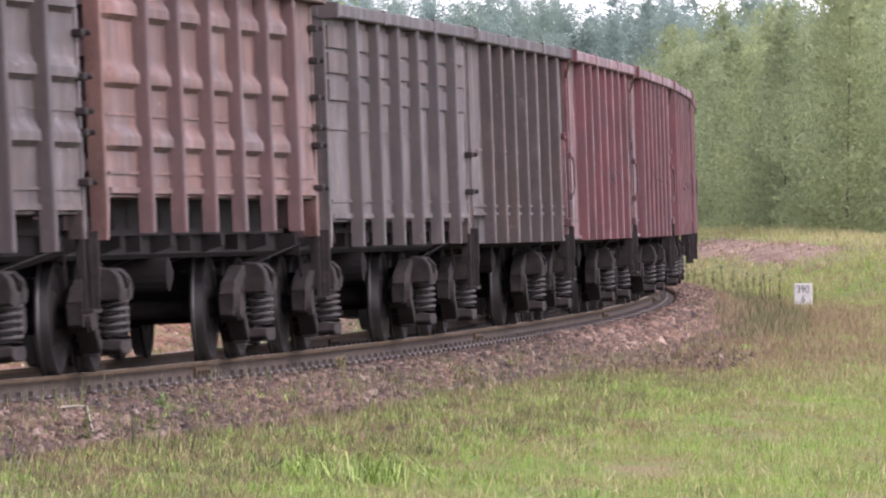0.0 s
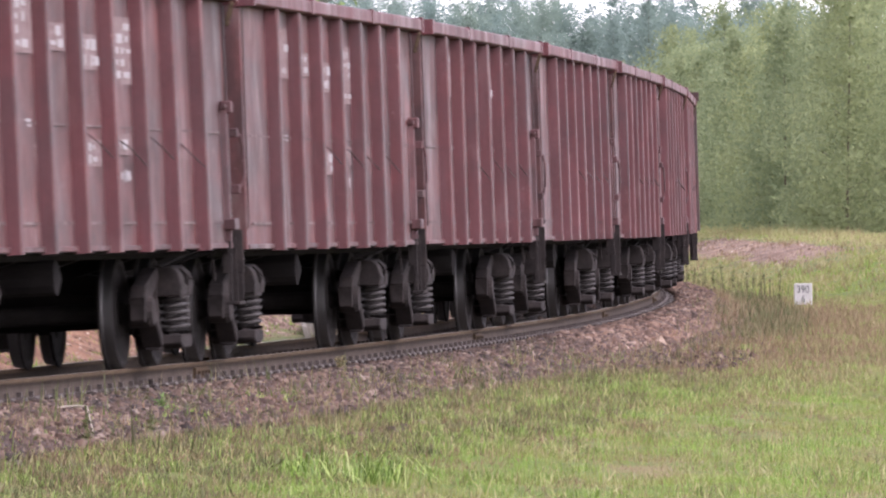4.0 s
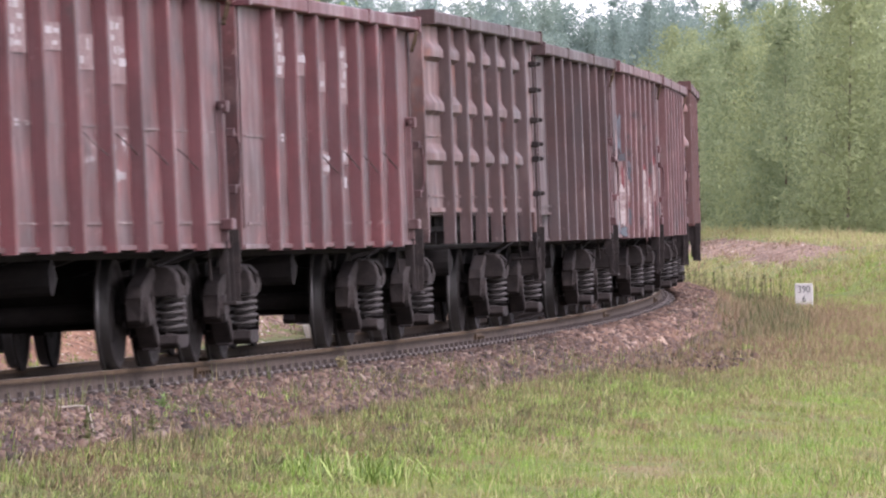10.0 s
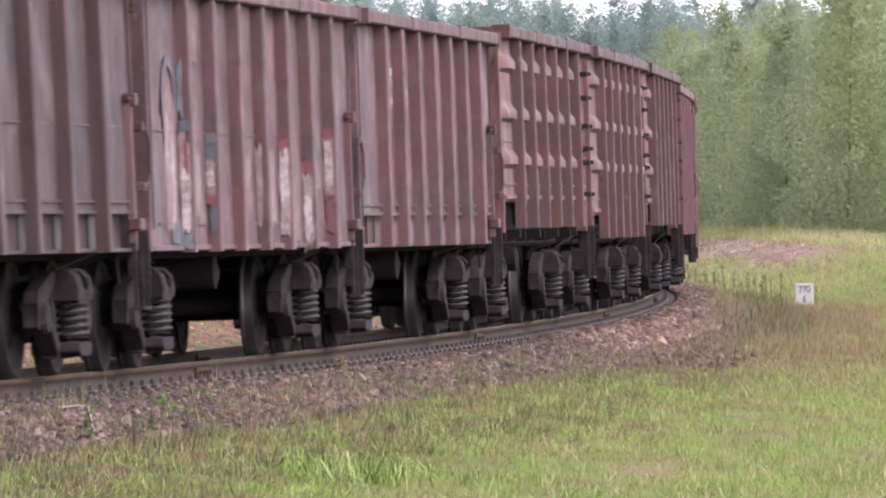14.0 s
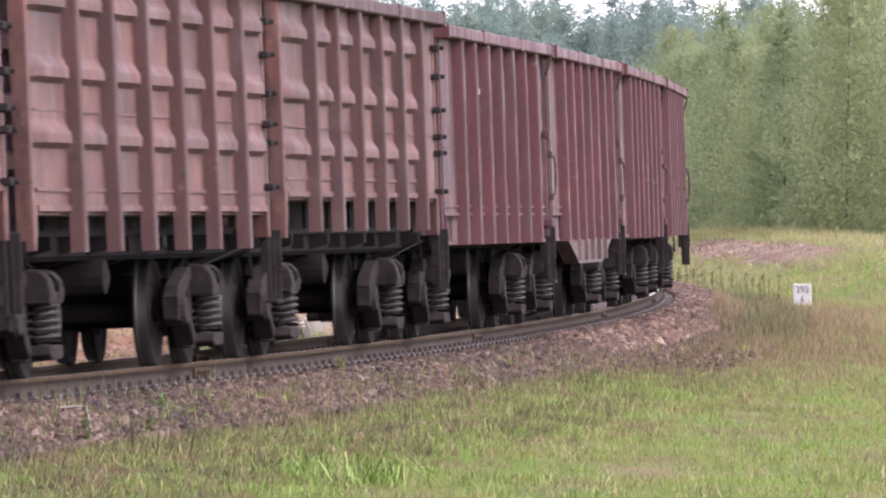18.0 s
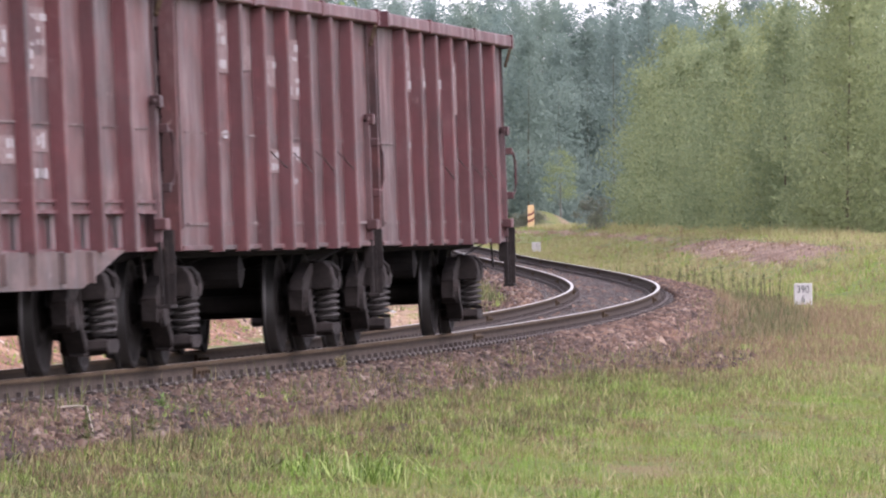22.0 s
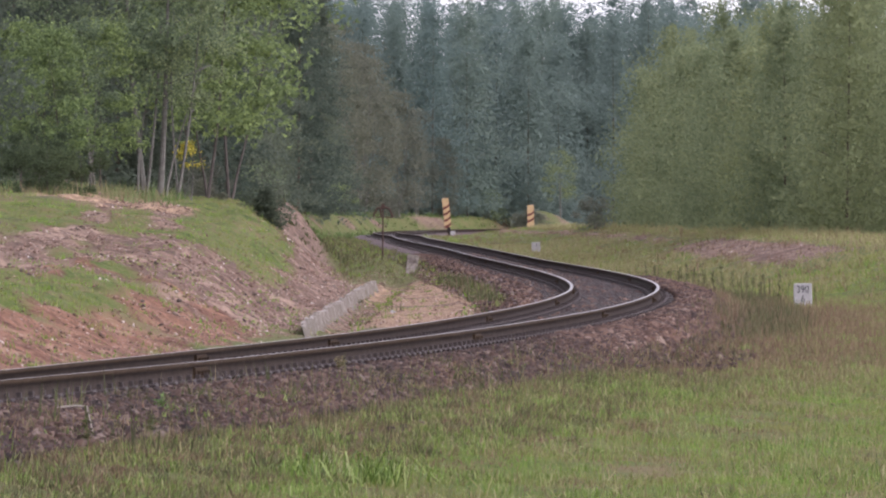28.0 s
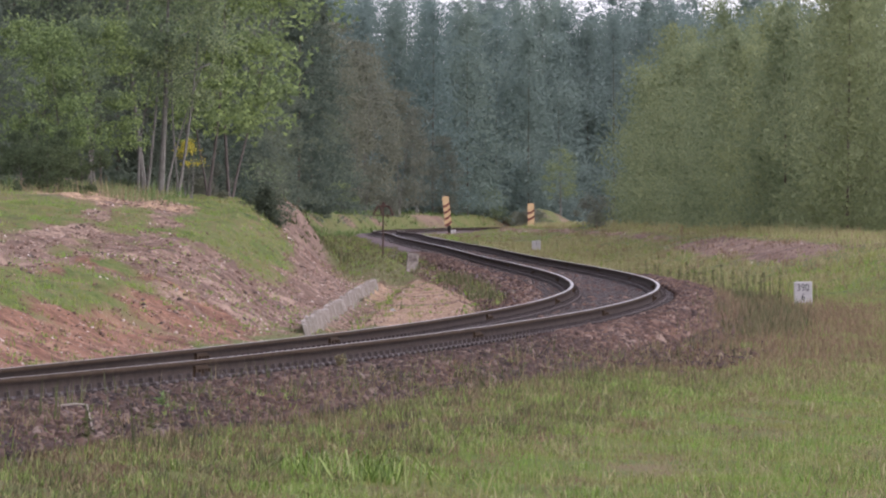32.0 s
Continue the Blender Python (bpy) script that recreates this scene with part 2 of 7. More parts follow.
M_STUB = grained("dark_stained_concrete", ((0.35, (0.0675, 0.0540, 0.0450)), (0.5, (0.1950, 0.1650, 0.1380)), (0.7, (0.3600, 0.3150, 0.2700))), 3, 0.9, 0, 0.5, 12)
M_STENCIL = grained("worn_white_stencil_paint", ((0.3, (0.1304, 0.1076, 0.1043)), (0.55, (0.1891, 0.1728, 0.1696)), (0.8, (0.2282, 0.2184, 0.2152))), 9, 0.8)
# Chipped paint; the lip's highlight under the sky is put into the tone.
M_SEAM = grained("pale_chipped_highlight_seam", ((0.42, (0.0300, 0.0130, 0.0120)), (0.54, (0.0700, 0.0440, 0.0400)), (0.68, (0.1600, 0.1280, 0.1200))), 4, 0.7)
M_MARKBASE = grained("pale_worn_stencil_ground", ((0.35, (0.0640, 0.0328, 0.0303)), (0.52, (0.0943, 0.0615, 0.0574)), (0.7, (0.1312, 0.0984, 0.0918))), 5, 0.8)
M_SPRAY = grained("faded_white_spray_paint", ((0.34, (0.0643, 0.0302, 0.0279)), (0.47, (0.1286, 0.0945, 0.0869)), (0.60, (0.2194, 0.1891, 0.1778))), 3.5, 0.8, 0, 0.3, 18)
M_WASH = grained("thin_white_spray_wash", ((0.36, (0.0629, 0.0268, 0.0251)), (0.52, (0.1022, 0.0644, 0.0598)), (0.66, (0.1495, 0.1181, 0.1101))), 2.5, 0.8, 0, 0.3, 14)
M_INK = grained("faded_black_paint", ((0.3, (0.0213, 0.0213, 0.0246)), (0.7, (0.0492, 0.0492, 0.0525))), 9, 0.8)
M_RUSTSIGN = grained("rusty_sheet_metal", ((0.3, (0.0338, 0.0203, 0.0158)), (0.7, (0.0765, 0.0428, 0.0293))), 8, 0.85)
M_YELLOWPOST = grained("faded_yellow_post_paint", ((0.25, (0.2938, 0.1836, 0.0857)), (0.55, (0.3794, 0.2632, 0.1346)), (0.8, (0.4284, 0.3244, 0.1958))), 6, 0.85)
M_STRIPE = grained("dark_red_stripe_paint", ((0.3, (0.0850, 0.0298, 0.0213)), (0.7, (0.1445, 0.0510, 0.0340))), 6, 0.85)
M_CHUTE = paint("dusty_brown_red_paint", (0.0512, 0.0275, 0.0236), (0.0787, 0.0538, 0.0459), (0.0295, 0.0144, 0.0118), 0.5, 0.3, 0.7)
M_GREYBLUE = grained("dull_blue_grey_spray_paint", ((0.36, (0.0451, 0.0328, 0.0344)), (0.62, (0.0615, 0.0722, 0.0804))), 6, 0.7)
M_SCARLET = grained("dulled_scarlet_spray_paint", ((0.3, (0.0560, 0.0130, 0.0135)), (0.5, (0.0800, 0.0180, 0.0190)), (0.7, (0.1050, 0.0290, 0.0290))), 6, 0.7)

STONES = ((0.0, (0.0190, 0.0133, 0.0109)), (0.35, (0.0529, 0.0333, 0.0240)), (0.65, (0.0933, 0.0564, 0.0380)), (0.88, (0.1457, 0.0916, 0.0628)), (1.0, (0.2573, 0.1938, 0.1477)))
GRIMY = ((0.0, (0.0135, 0.0096, 0.0080)), (0.35, (0.0375, 0.0241, 0.0177)), (0.65, (0.0661, 0.0408, 0.0282)), (0.88, (0.1033, 0.0663, 0.0466)), (1.0, (0.1832, 0.1397, 0.1082)))
M_STONE = island("grimy_crushed_granite", GRIMY, 0.9, ((0.35, (0.0207, 0.0154, 0.0143)), (0.5, (0.0444, 0.0273, 0.0213)), (0.65, (0.0629, 0.0350, 0.0243))), 0.25, 0.2, 0.35)
M_STONE_FRESH = island("fresh_crushed_granite", STONES, 0.9, ((0.35, (0.0343, 0.0247, 0.0228)), (0.5, (0.0745, 0.0436, 0.0328)), (0.65, (0.1062, 0.0558, 0.0365))), 0.25, 0.2, 0.35)
M_BED = grained("dirty_ballast_bed", ((0.3, (0.0443, 0.0340, 0.0340)), (0.5, (0.0941, 0.0703, 0.0647)), (0.7, (0.1565, 0.1157, 0.1031))), 9, 0.95, 0, 0.8, 22, 0.1, 0.06)
M_CLOD = island("clay_clods_and_stones", ((0.0, (0.075, 0.046, 0.034)), (0.35, (0.115, 0.072, 0.051)), (0.7, (0.19, 0.122, 0.088)), (0.92, (0.28, 0.20, 0.15)), (1.0, (0.46, 0.40, 0.34))), 0.95)
GRASS = ((0.0, (0.0937, 0.1519, 0.0218)), (0.45, (0.1383, 0.2163, 0.0304)), (0.8, (0.1876, 0.2622, 0.0478)), (0.95, (0.2596, 0.2751, 0.0905)), (1.0, (0.3583, 0.3106, 0.1526)))
M_TUFT = island("long_grass_tufts", ((0.0, (0.0598, 0.0923, 0.0151)), (0.4, (0.1111, 0.1758, 0.0249)), (0.75, (0.1709, 0.2459, 0.0442)), (1.0, (0.3081, 0.3235, 0.1307))), 0.6, None, 0.2, 0.3, 0.5, 0.3)
M_GRASS = island("meadow_grass", GRASS, 0.7, ((0.33, (0.1886, 0.1229, 0.0567)), (0.42, (0.2153, 0.1736, 0.0640)), (0.50, (0.1476, 0.1884, 0.0369)), (0.57, (0.1291, 0.2304, 0.0272)), (0.70, (0.2053, 0.3037, 0.0552))), (0.8293, 0.2332, 0.2207), 0.25, 0.55, 0.3)
M_DRY = island("rank_dry_grass", ((0.0, (0.1039, 0.0815, 0.0449)), (0.4, (0.1646, 0.1328, 0.0696)), (0.7, (0.1480, 0.1615, 0.0621)), (1.0, (0.2948, 0.2318, 0.1381))), 0.8, ((0.35, (0.1641, 0.1037, 0.0691)), (0.6, (0.1738, 0.1704, 0.0703))), 0.3, 0.2, 0.5, 0.25)
M_PALE = island("pale_bleached_grass", ((0.0, (0.2074, 0.1807, 0.0808)), (0.4, (0.2712, 0.2346, 0.1118)), (0.75, (0.2398, 0.2375, 0.0951)), (1.0, (0.3833, 0.3239, 0.1863))), 0.8, ((0.36, (0.2389, 0.1815, 0.0974)), (0.6, (0.2001, 0.2141, 0.0778))), 0.25, 0.2, 0.5, 0.3)
M_RUSSET = island("russet_withered_weeds", ((0.0, (0.1122, 0.0692, 0.0448)), (0.5, (0.1727, 0.1080, 0.0693)), (0.8, (0.1473, 0.1240, 0.0577)), (1.0, (0.2766, 0.1895, 0.1142))), 0.8, None, 0.2, 0.2, 0.5, 0.25)
M_WEED = island("dark_weeds", ((0.0, (0.0470, 0.0510, 0.0217)), (0.5, (0.0836, 0.0937, 0.0339)), (0.85, (0.1092, 0.0875, 0.0489)), (1.0, (0.1769, 0.1391, 0.0828))), 0.8, None, 0.2, 0.2, 0.5, 0.2)
M_FRESH = island("fresh_green_leaves", ((0.0, (0.0646, 0.1054, 0.0278)), (0.6, (0.0988, 0.1519, 0.0416)), (1.0, (0.1456, 0.1865, 0.0721))), 0.6, None, 0.2, 0.2, 0.5, 0.3)
M_FLOWER = island("yellow_flowers", ((0.0, (0.13, 0.17, 0.03)), (0.5, (0.34, 0.29, 0.04)), (1.0, (0.50, 0.40, 0.05))), 0.7)


def earth(name):
    """The ground's own soil: bare red clay, grey spoil, sand and thin green turf, patch by patch."""
    m, nt, links, b = node_material(name, 0.95, 0.0, 0.1)
    v = coords(nt, links, "Object")
    mid, small, tiny = noise_node(nt, links, v, 0.8, 6, 0.62), noise_node(nt, links, v, 5.0, 5, 0.7), noise_node(nt, links, v, 16.0, 3, 0.7)
    clay = ramp(nt, links, mid, ((0.3, (0.0812, 0.0402, 0.0248)), (0.5, (0.1587, 0.0850, 0.0520)), (0.7, (0.2158, 0.1364, 0.0876))))
    spoil = ramp(nt, links, mid, ((0.3, (0.0752, 0.0499, 0.0356)), (0.5, (0.1409, 0.0926, 0.0657)), (0.72, (0.2374, 0.1685, 0.1202))))
    sandy = ramp(nt, links, mix(nt, links, 0.5, mid, small), ((0.36, (0.125, 0.080, 0.052)), (0.5, (0.225, 0.148, 0.088)), (0.62, (0.30, 0.205, 0.125))))

    def share(key):
        at = nt.new("ShaderNodeAttribute")
        at.attribute_name = key
        return at.outputs["Fac"]

    def plus(a, b):
        n = nt.new("ShaderNodeMath")
        n.operation = "ADD"
        links.new(a, n.inputs[0])
        links.new(b, n.inputs[1])
        return n.outputs[0]
    soil = mix(nt, links, mask(nt, links, plus(share("spoil"), mid), 0.9, 1.1), clay, spoil)
    soil = mix(nt, links, mask(nt, links, plus(share("sand"), mid), 0.9, 1.1), soil, sandy)
    grit = ramp(nt, links, small, ((0.32, (0.42, 0.39, 0.37)), (0.5, (1, 1, 1)), (0.68, (1.5, 1.5, 1.52))))
    soil = mix(nt, links, 1.0, soil, grit, "MULTIPLY")
    chips = mask(nt, links, tiny, 0.66, 0.71)
    soil = mix(nt, links, chips, soil, (0.50, 0.44, 0.40))
    turf = ramp(nt, links, mix(nt, links, 0.5, small, mid), ((0.38, (0.0387, 0.0533, 0.0120)), (0.47, (0.0731, 0.0946, 0.0224)), (0.55, (0.1075, 0.0963, 0.0387)), (0.63, (0.1333, 0.0903, 0.0516))))
    rag = mix(nt, links, 0.5, mid, small)
    c = mix(nt, links, mask(nt, links, plus(share("turf"), rag), 0.88, 1.18), soil, turf)
    links.new(c, b.inputs["Base Color"])
    bump(nt, links, b, small, 0.8, 0.08)
    return m


M_EARTH = earth("clay_and_turf")
M_PINE_BARK = grained("pine_bark", ((0.3, (0.055, 0.042, 0.032)), (0.7, (0.12, 0.085, 0.062))), 7, 0.9)
M_GREY_BARK = grained("grey_aspen_bark", ((0.3, (0.0744, 0.0682, 0.0558)), (0.7, (0.1674, 0.1550, 0.1302))), 7, 0.9)
M_DARK_BARK = grained("dark_birch_bark", ((0.3, (0.045, 0.038, 0.032)), (0.7, (0.11, 0.09, 0.075))), 7, 0.9)
M_TWIG = island("dark_fallen_twigs", ((0.0, (0.045, 0.034, 0.027)), (0.7, (0.085, 0.064, 0.050)), (1.0, (0.22, 0.17, 0.13))), 0.9)


def foliage(name, lo, mid, hi):
    m, nt, links, b = node_material(name, 0.8, 0.0, 0.2)
    g = nt.new("ShaderNodeNewGeometry")
    c = ramp(nt, links, g.outputs["Random Per Island"], ((0.0, lo), (0.5, mid), (1.0, hi)))
    tint = ramp(nt, links, per_object(nt, links), ((0.0, (0.90, 0.93, 0.94)), (0.5, (1.0, 1.0, 1.0)), (1.0, (1.10, 1.07, 0.95))))
    c = mix(nt, links, 1.0, c, tint, "MULTIPLY")
    leafy(m, nt, links, b, c, 0.58)
    return m


# Pine, spruce and aspen tones are lifted or greyed: distance haze in the colour.
M_PINE = foliage("young_pine_needles", (0.1574, 0.1851, 0.0942), (0.1942, 0.2245, 0.1145), (0.2339, 0.2621, 0.1363))
# Haze blue and brightness of the far wood are put into these needles.
M_FARPINE = foliage("haze_blued_pine_needles", (0.1455, 0.1901, 0.1641), (0.1630, 0.2115, 0.1824), (0.1824, 0.2347, 0.2006))
M_SPRUCE = foliage("dark_spruce_needles", (0.0852, 0.1029, 0.0716), (0.1058, 0.1262, 0.0875), (0.1314, 0.1519, 0.1053))
M_LEAF = foliage("aspen_leaves", (0.0933, 0.1145, 0.0666), (0.1693, 0.2083, 0.1210), (0.2757, 0.3319, 0.1740))
M_LIGHTLEAF = foliage("yellow_green_birch_leaves", (0.0901, 0.1176, 0.0495), (0.1639, 0.2138, 0.0902), (0.2705, 0.3419, 0.1230))
M_SHRUB = foliage("dark_shrub_leaves", (0.0420, 0.0560, 0.0290), (0.0620, 0.0820, 0.0420), (0.0900, 0.1180, 0.0560))
M_DARKSPRUCE = foliage("deep_green_spruce_needles", (0.0594, 0.0767, 0.0558), (0.0792, 0.0989, 0.0714), (0.1039, 0.1261, 0.0892))
M_JUNIPER = foliage("dark_juniper_needles", (0.0525, 0.0675, 0.0480), (0.0750, 0.0930, 0.0660), (0.1050, 0.1260, 0.0870))
M_OLIVE = foliage("olive_leaves", (0.1221, 0.1300, 0.0966), (0.1510, 0.1590, 0.1192), (0.1847, 0.1903, 0.1434))


# ---- mesh helpers ----
def mesh_of(name, verts, faces, smooth=False):
    me = bpy.data.meshes.new(name)
    me.from_pydata(verts, [], faces)
    if smooth:
        me.shade_smooth()
    me.update()
    return me


def soup(name, verts, tris):
    """A mesh from numpy arrays of points and triangles."""
    me = bpy.data.meshes.new(name)
    me.vertices.add(len(verts))
    me.vertices.foreach_set("co", np.asarray(verts, np.float32).ravel())
    n = len(tris)
    me.loops.add(3 * n)
    me.loops.foreach_set("vertex_index", np.asarray(tris, np.int32).ravel())
    me.polygons.add(n)
    me.polygons.foreach_set("loop_start", np.arange(n, dtype=np.int32) * 3)
    me.update(calc_edges=True)
    return me


def box(bm, x0, x1, y0, y1, z0, z1, bev=0.0):
    vs = [bm.verts.new(c) for c in ((x0, y0, z0), (x1, y0, z0), (x1, y1, z0), (x0, y1, z0), (x0, y0, z1), (x1, y0, z1), (x1, y1, z1), (x0, y1, z1))]
    fs = [bm.faces.new([vs[i] for i in f]) for f in ((3, 2, 1, 0), (4, 5, 6, 7), (0, 1, 5, 4), (1, 2, 6, 5), (2, 3, 7, 6), (3, 0, 4, 7))]
    if bev:
        es = {e for f in fs for e in f.edges}
        bmesh.ops.bevel(bm, geom=list(es), offset=bev, segments=1, affect="EDGES")


def prism(bm, outline, axis, a, b):
    """An outline of two coordinates, drawn out along an axis ("x", "y" or "z") from a to b."""
    def at(p, w):
        return {"x": (w, p[0], p[1]), "y": (p[0], w, p[1]), "z": (p[0], p[1], w)}[axis]
    lo, hi = [bm.verts.new(at(p, a)) for p in outline], [bm.verts.new(at(p, b)) for p in outline]
    n = len(outline)
    bm.faces.new(lo[::-1])
    bm.faces.new(hi)
    for i in range(n):
        bm.faces.new((lo[i], lo[(i + 1) % n], hi[(i + 1) % n], hi[i]))


def rod(bm, points, r, n=6):
    """A bent round bar through points."""
    pts = [Vector(p) for p in points]
    rings = []
    for i, p in enumerate(pts):
        way = (pts[min(i + 1, len(pts) - 1)] - pts[max(i - 1, 0)]).normalized()
        side = way.cross(Vector((0, 0, 1)) if abs(way.z) < 0.9 else Vector((1, 0, 0))).normalized()
        up = side.cross(way)
        rings.append([bm.verts.new(p + r * (math.cos(2 * math.pi * j / n) * side + math.sin(2 * math.pi * j / n) * up)) for j in range(n)])
    for a, b in zip(rings, rings[1:]):
        for j in range(n):
            bm.faces.new((a[j], a[(j + 1) % n], b[(j + 1) % n], b[j]))
    bm.faces.new(rings[0][::-1])
    bm.faces.new(rings[-1])


def lathe(bm, profile, axis_x=True, n=28, centre=(0, 0, 0), mats=None):
    """Turn a profile of (along x, radius) about the x axis."""
    rings = []
    for a, r in profile:
        rings.append([bm.verts.new((centre[0] + a, centre[1] + r * math.cos(2 * math.pi * j / n), centre[2] + r * math.sin(2 * math.pi * j / n))) for j in range(n)])
    for k, (a, b) in enumerate(zip(rings, rings[1:])):
        for j in range(n):
            f = bm.faces.new((a[j], b[j], b[(j + 1) % n], a[(j + 1) % n]))
            if mats:
                f.material_index = mats[k]
    bm.faces.new(rings[0])
    bm.faces.new(rings[-1][::-1])


def done(bm, name, smooth=False):
    bmesh.ops.recalc_face_normals(bm, faces=bm.faces)
    me = bpy.data.meshes.new(name)
    bm.to_mesh(me)
    bm.free()
    if smooth:
        me.shade_smooth()
    return me


def place(name, me, mats, parent=None, m=None, label=""):
    """One object on a mesh, with its own materials, under a thing or a part."""
    ob = new(name, me)
    mats = mats if isinstance(mats, (list, tuple)) else [mats]
    while len(me.materials) < len(mats):
        me.materials.append(None)
    for slot, mat in zip(ob.material_slots, mats):
        slot.link = "OBJECT"
        slot.material = mat
    if parent is not None:
        ob.parent = parent
    if m is not None:
        ob.matrix_basis = m
    if label:
        ob["label"] = label
    return ob


def part(name, bm, material, parent, label="", smooth=False, m=None):
    return place(name, done(bm, name, smooth), material, parent, m, label)


# ---- the ground: one sheet swept along the railway, from bank to bank and out to the horizon ----
def smooth(a, b, x):
    t = np.clip((x - a) / (b - a), 0, 1)
    return t * t * (3 - 2 * t)


def lumps(x, y, scale, seed):
    """Cheap smooth unevenness of the ground, about -1 to 1."""
    r = np.random.RandomState(seed)
    out = 0
    for i in range(6):
        a, ph = r.rand() * 6.283, r.rand() * 6.283
        f = (1.0 + 0.6 * i) / scale
        out = out + np.sin((x * np.cos(a) + y * np.sin(a)) * f * 6.283 + ph + 1.3 * np.sin((x * np.sin(a) - y * np.cos(a)) * f * 4 + ph)) / (1 + 0.7 * i)
    return out / 2.2


def gauss(x, c, w):
    return np.exp(-((x - c) / w) ** 2)


def ground_height(s, d):
    """Height of the bare ground at s along and d across the line (arrays)."""
    x, y = level(s, d)
    near = 1 - smooth(95, 165, s)
    # the low verge beside the bank, rising to a low shelf farther on
    toe = -0.50 + 0.10 * (1 - smooth(45, 75, s)) * (1 - smooth(2.4, 5.0, d)) - 0.17 * near * smooth(2.6, 6.5, d) + 0.22 * smooth(250, 420, s)
    shelf = (0.55 - 0.27 * smooth(400, 560, s)) * smooth(120, 190, s)
    right = toe + (shelf - toe) * smooth(4.3, 9.5, d) * smooth(120, 190, s) + 0.02 * np.clip(d - 11, 0, 60)
    right = right - 0.4 * smooth(620, 700, s)
    right = right + 0.03 * lumps(x, y, 6.0, 1) + 0.05 * lumps(x, y, 17.0, 2)
    # the cutting: a ditch, a clay slope and the mound above it
    top = np.interp(s, [-100, 40, 75, 110, 130, 150, 205, 260, 420, 800, 1000], [0.3, 0.3, 0.32, 0.40, 0.52, 0.78, 1.35, 1.62, 1.80, 0.85, 0.8])
    lead = -2.15 + 0.0046 * (y - 159)
    foot = np.where((s > 95) & (s < 262), np.maximum(4.80, line(s)[0] - lead + 0.02), 4.95 - 0.8 * smooth(270, 390, s))
    left = -0.60 + (top + 0.60) * smooth(foot, foot + 2.95 + 0.7 * smooth(170, 230, s) - 1.2 * smooth(275, 395, s), -d) + np.interp(s, [60, 180, 260], [0.17, 0.12, 0.06]) * np.clip(-d - 7.6, 0, 4.6) + 0.03 * np.clip(-d - 12.2, 0, 10) + 0.015 * np.clip(-d - 22, 0, 60)
    left = left - 0.15 * smooth(lead - 0.05, lead + 0.10, x) * (1 - smooth(lead + 0.55, lead + 0.75, x)) * smooth(150, 158, y) * (1 - smooth(270, 285, y))
    left = left + 0.30 * smooth(225, 310, s) * (1 - smooth(3.6, 5.0, -d))
    left = left + 0.22 * (1 - smooth(2.5, 3.3, -d)) * smooth(115, 150, s) * (1 - smooth(225, 310, s))
    rough = smooth(5.2, 6.2, -d) * (1 - 0.5 * smooth(12, 20, -d))
    left = left + 0.05 * gauss(-d, 3.2, 0.5) * smooth(145, 160, s) * (1 - smooth(190, 210, s))
    left = left + rough * (0.08 * lumps(x, y, 4.0, 3) + 0.06 * lumps(x, y, 1.7, 4) + 0.03 * lumps(x, y, 1.1, 13) + 0.12 * lumps(x, y, 14.0, 5))
    z = np.where(d > 0, right, left)
    z = z + np.interp(s, np.arange(13) * 60.0, RISE) * 0.6
    return z


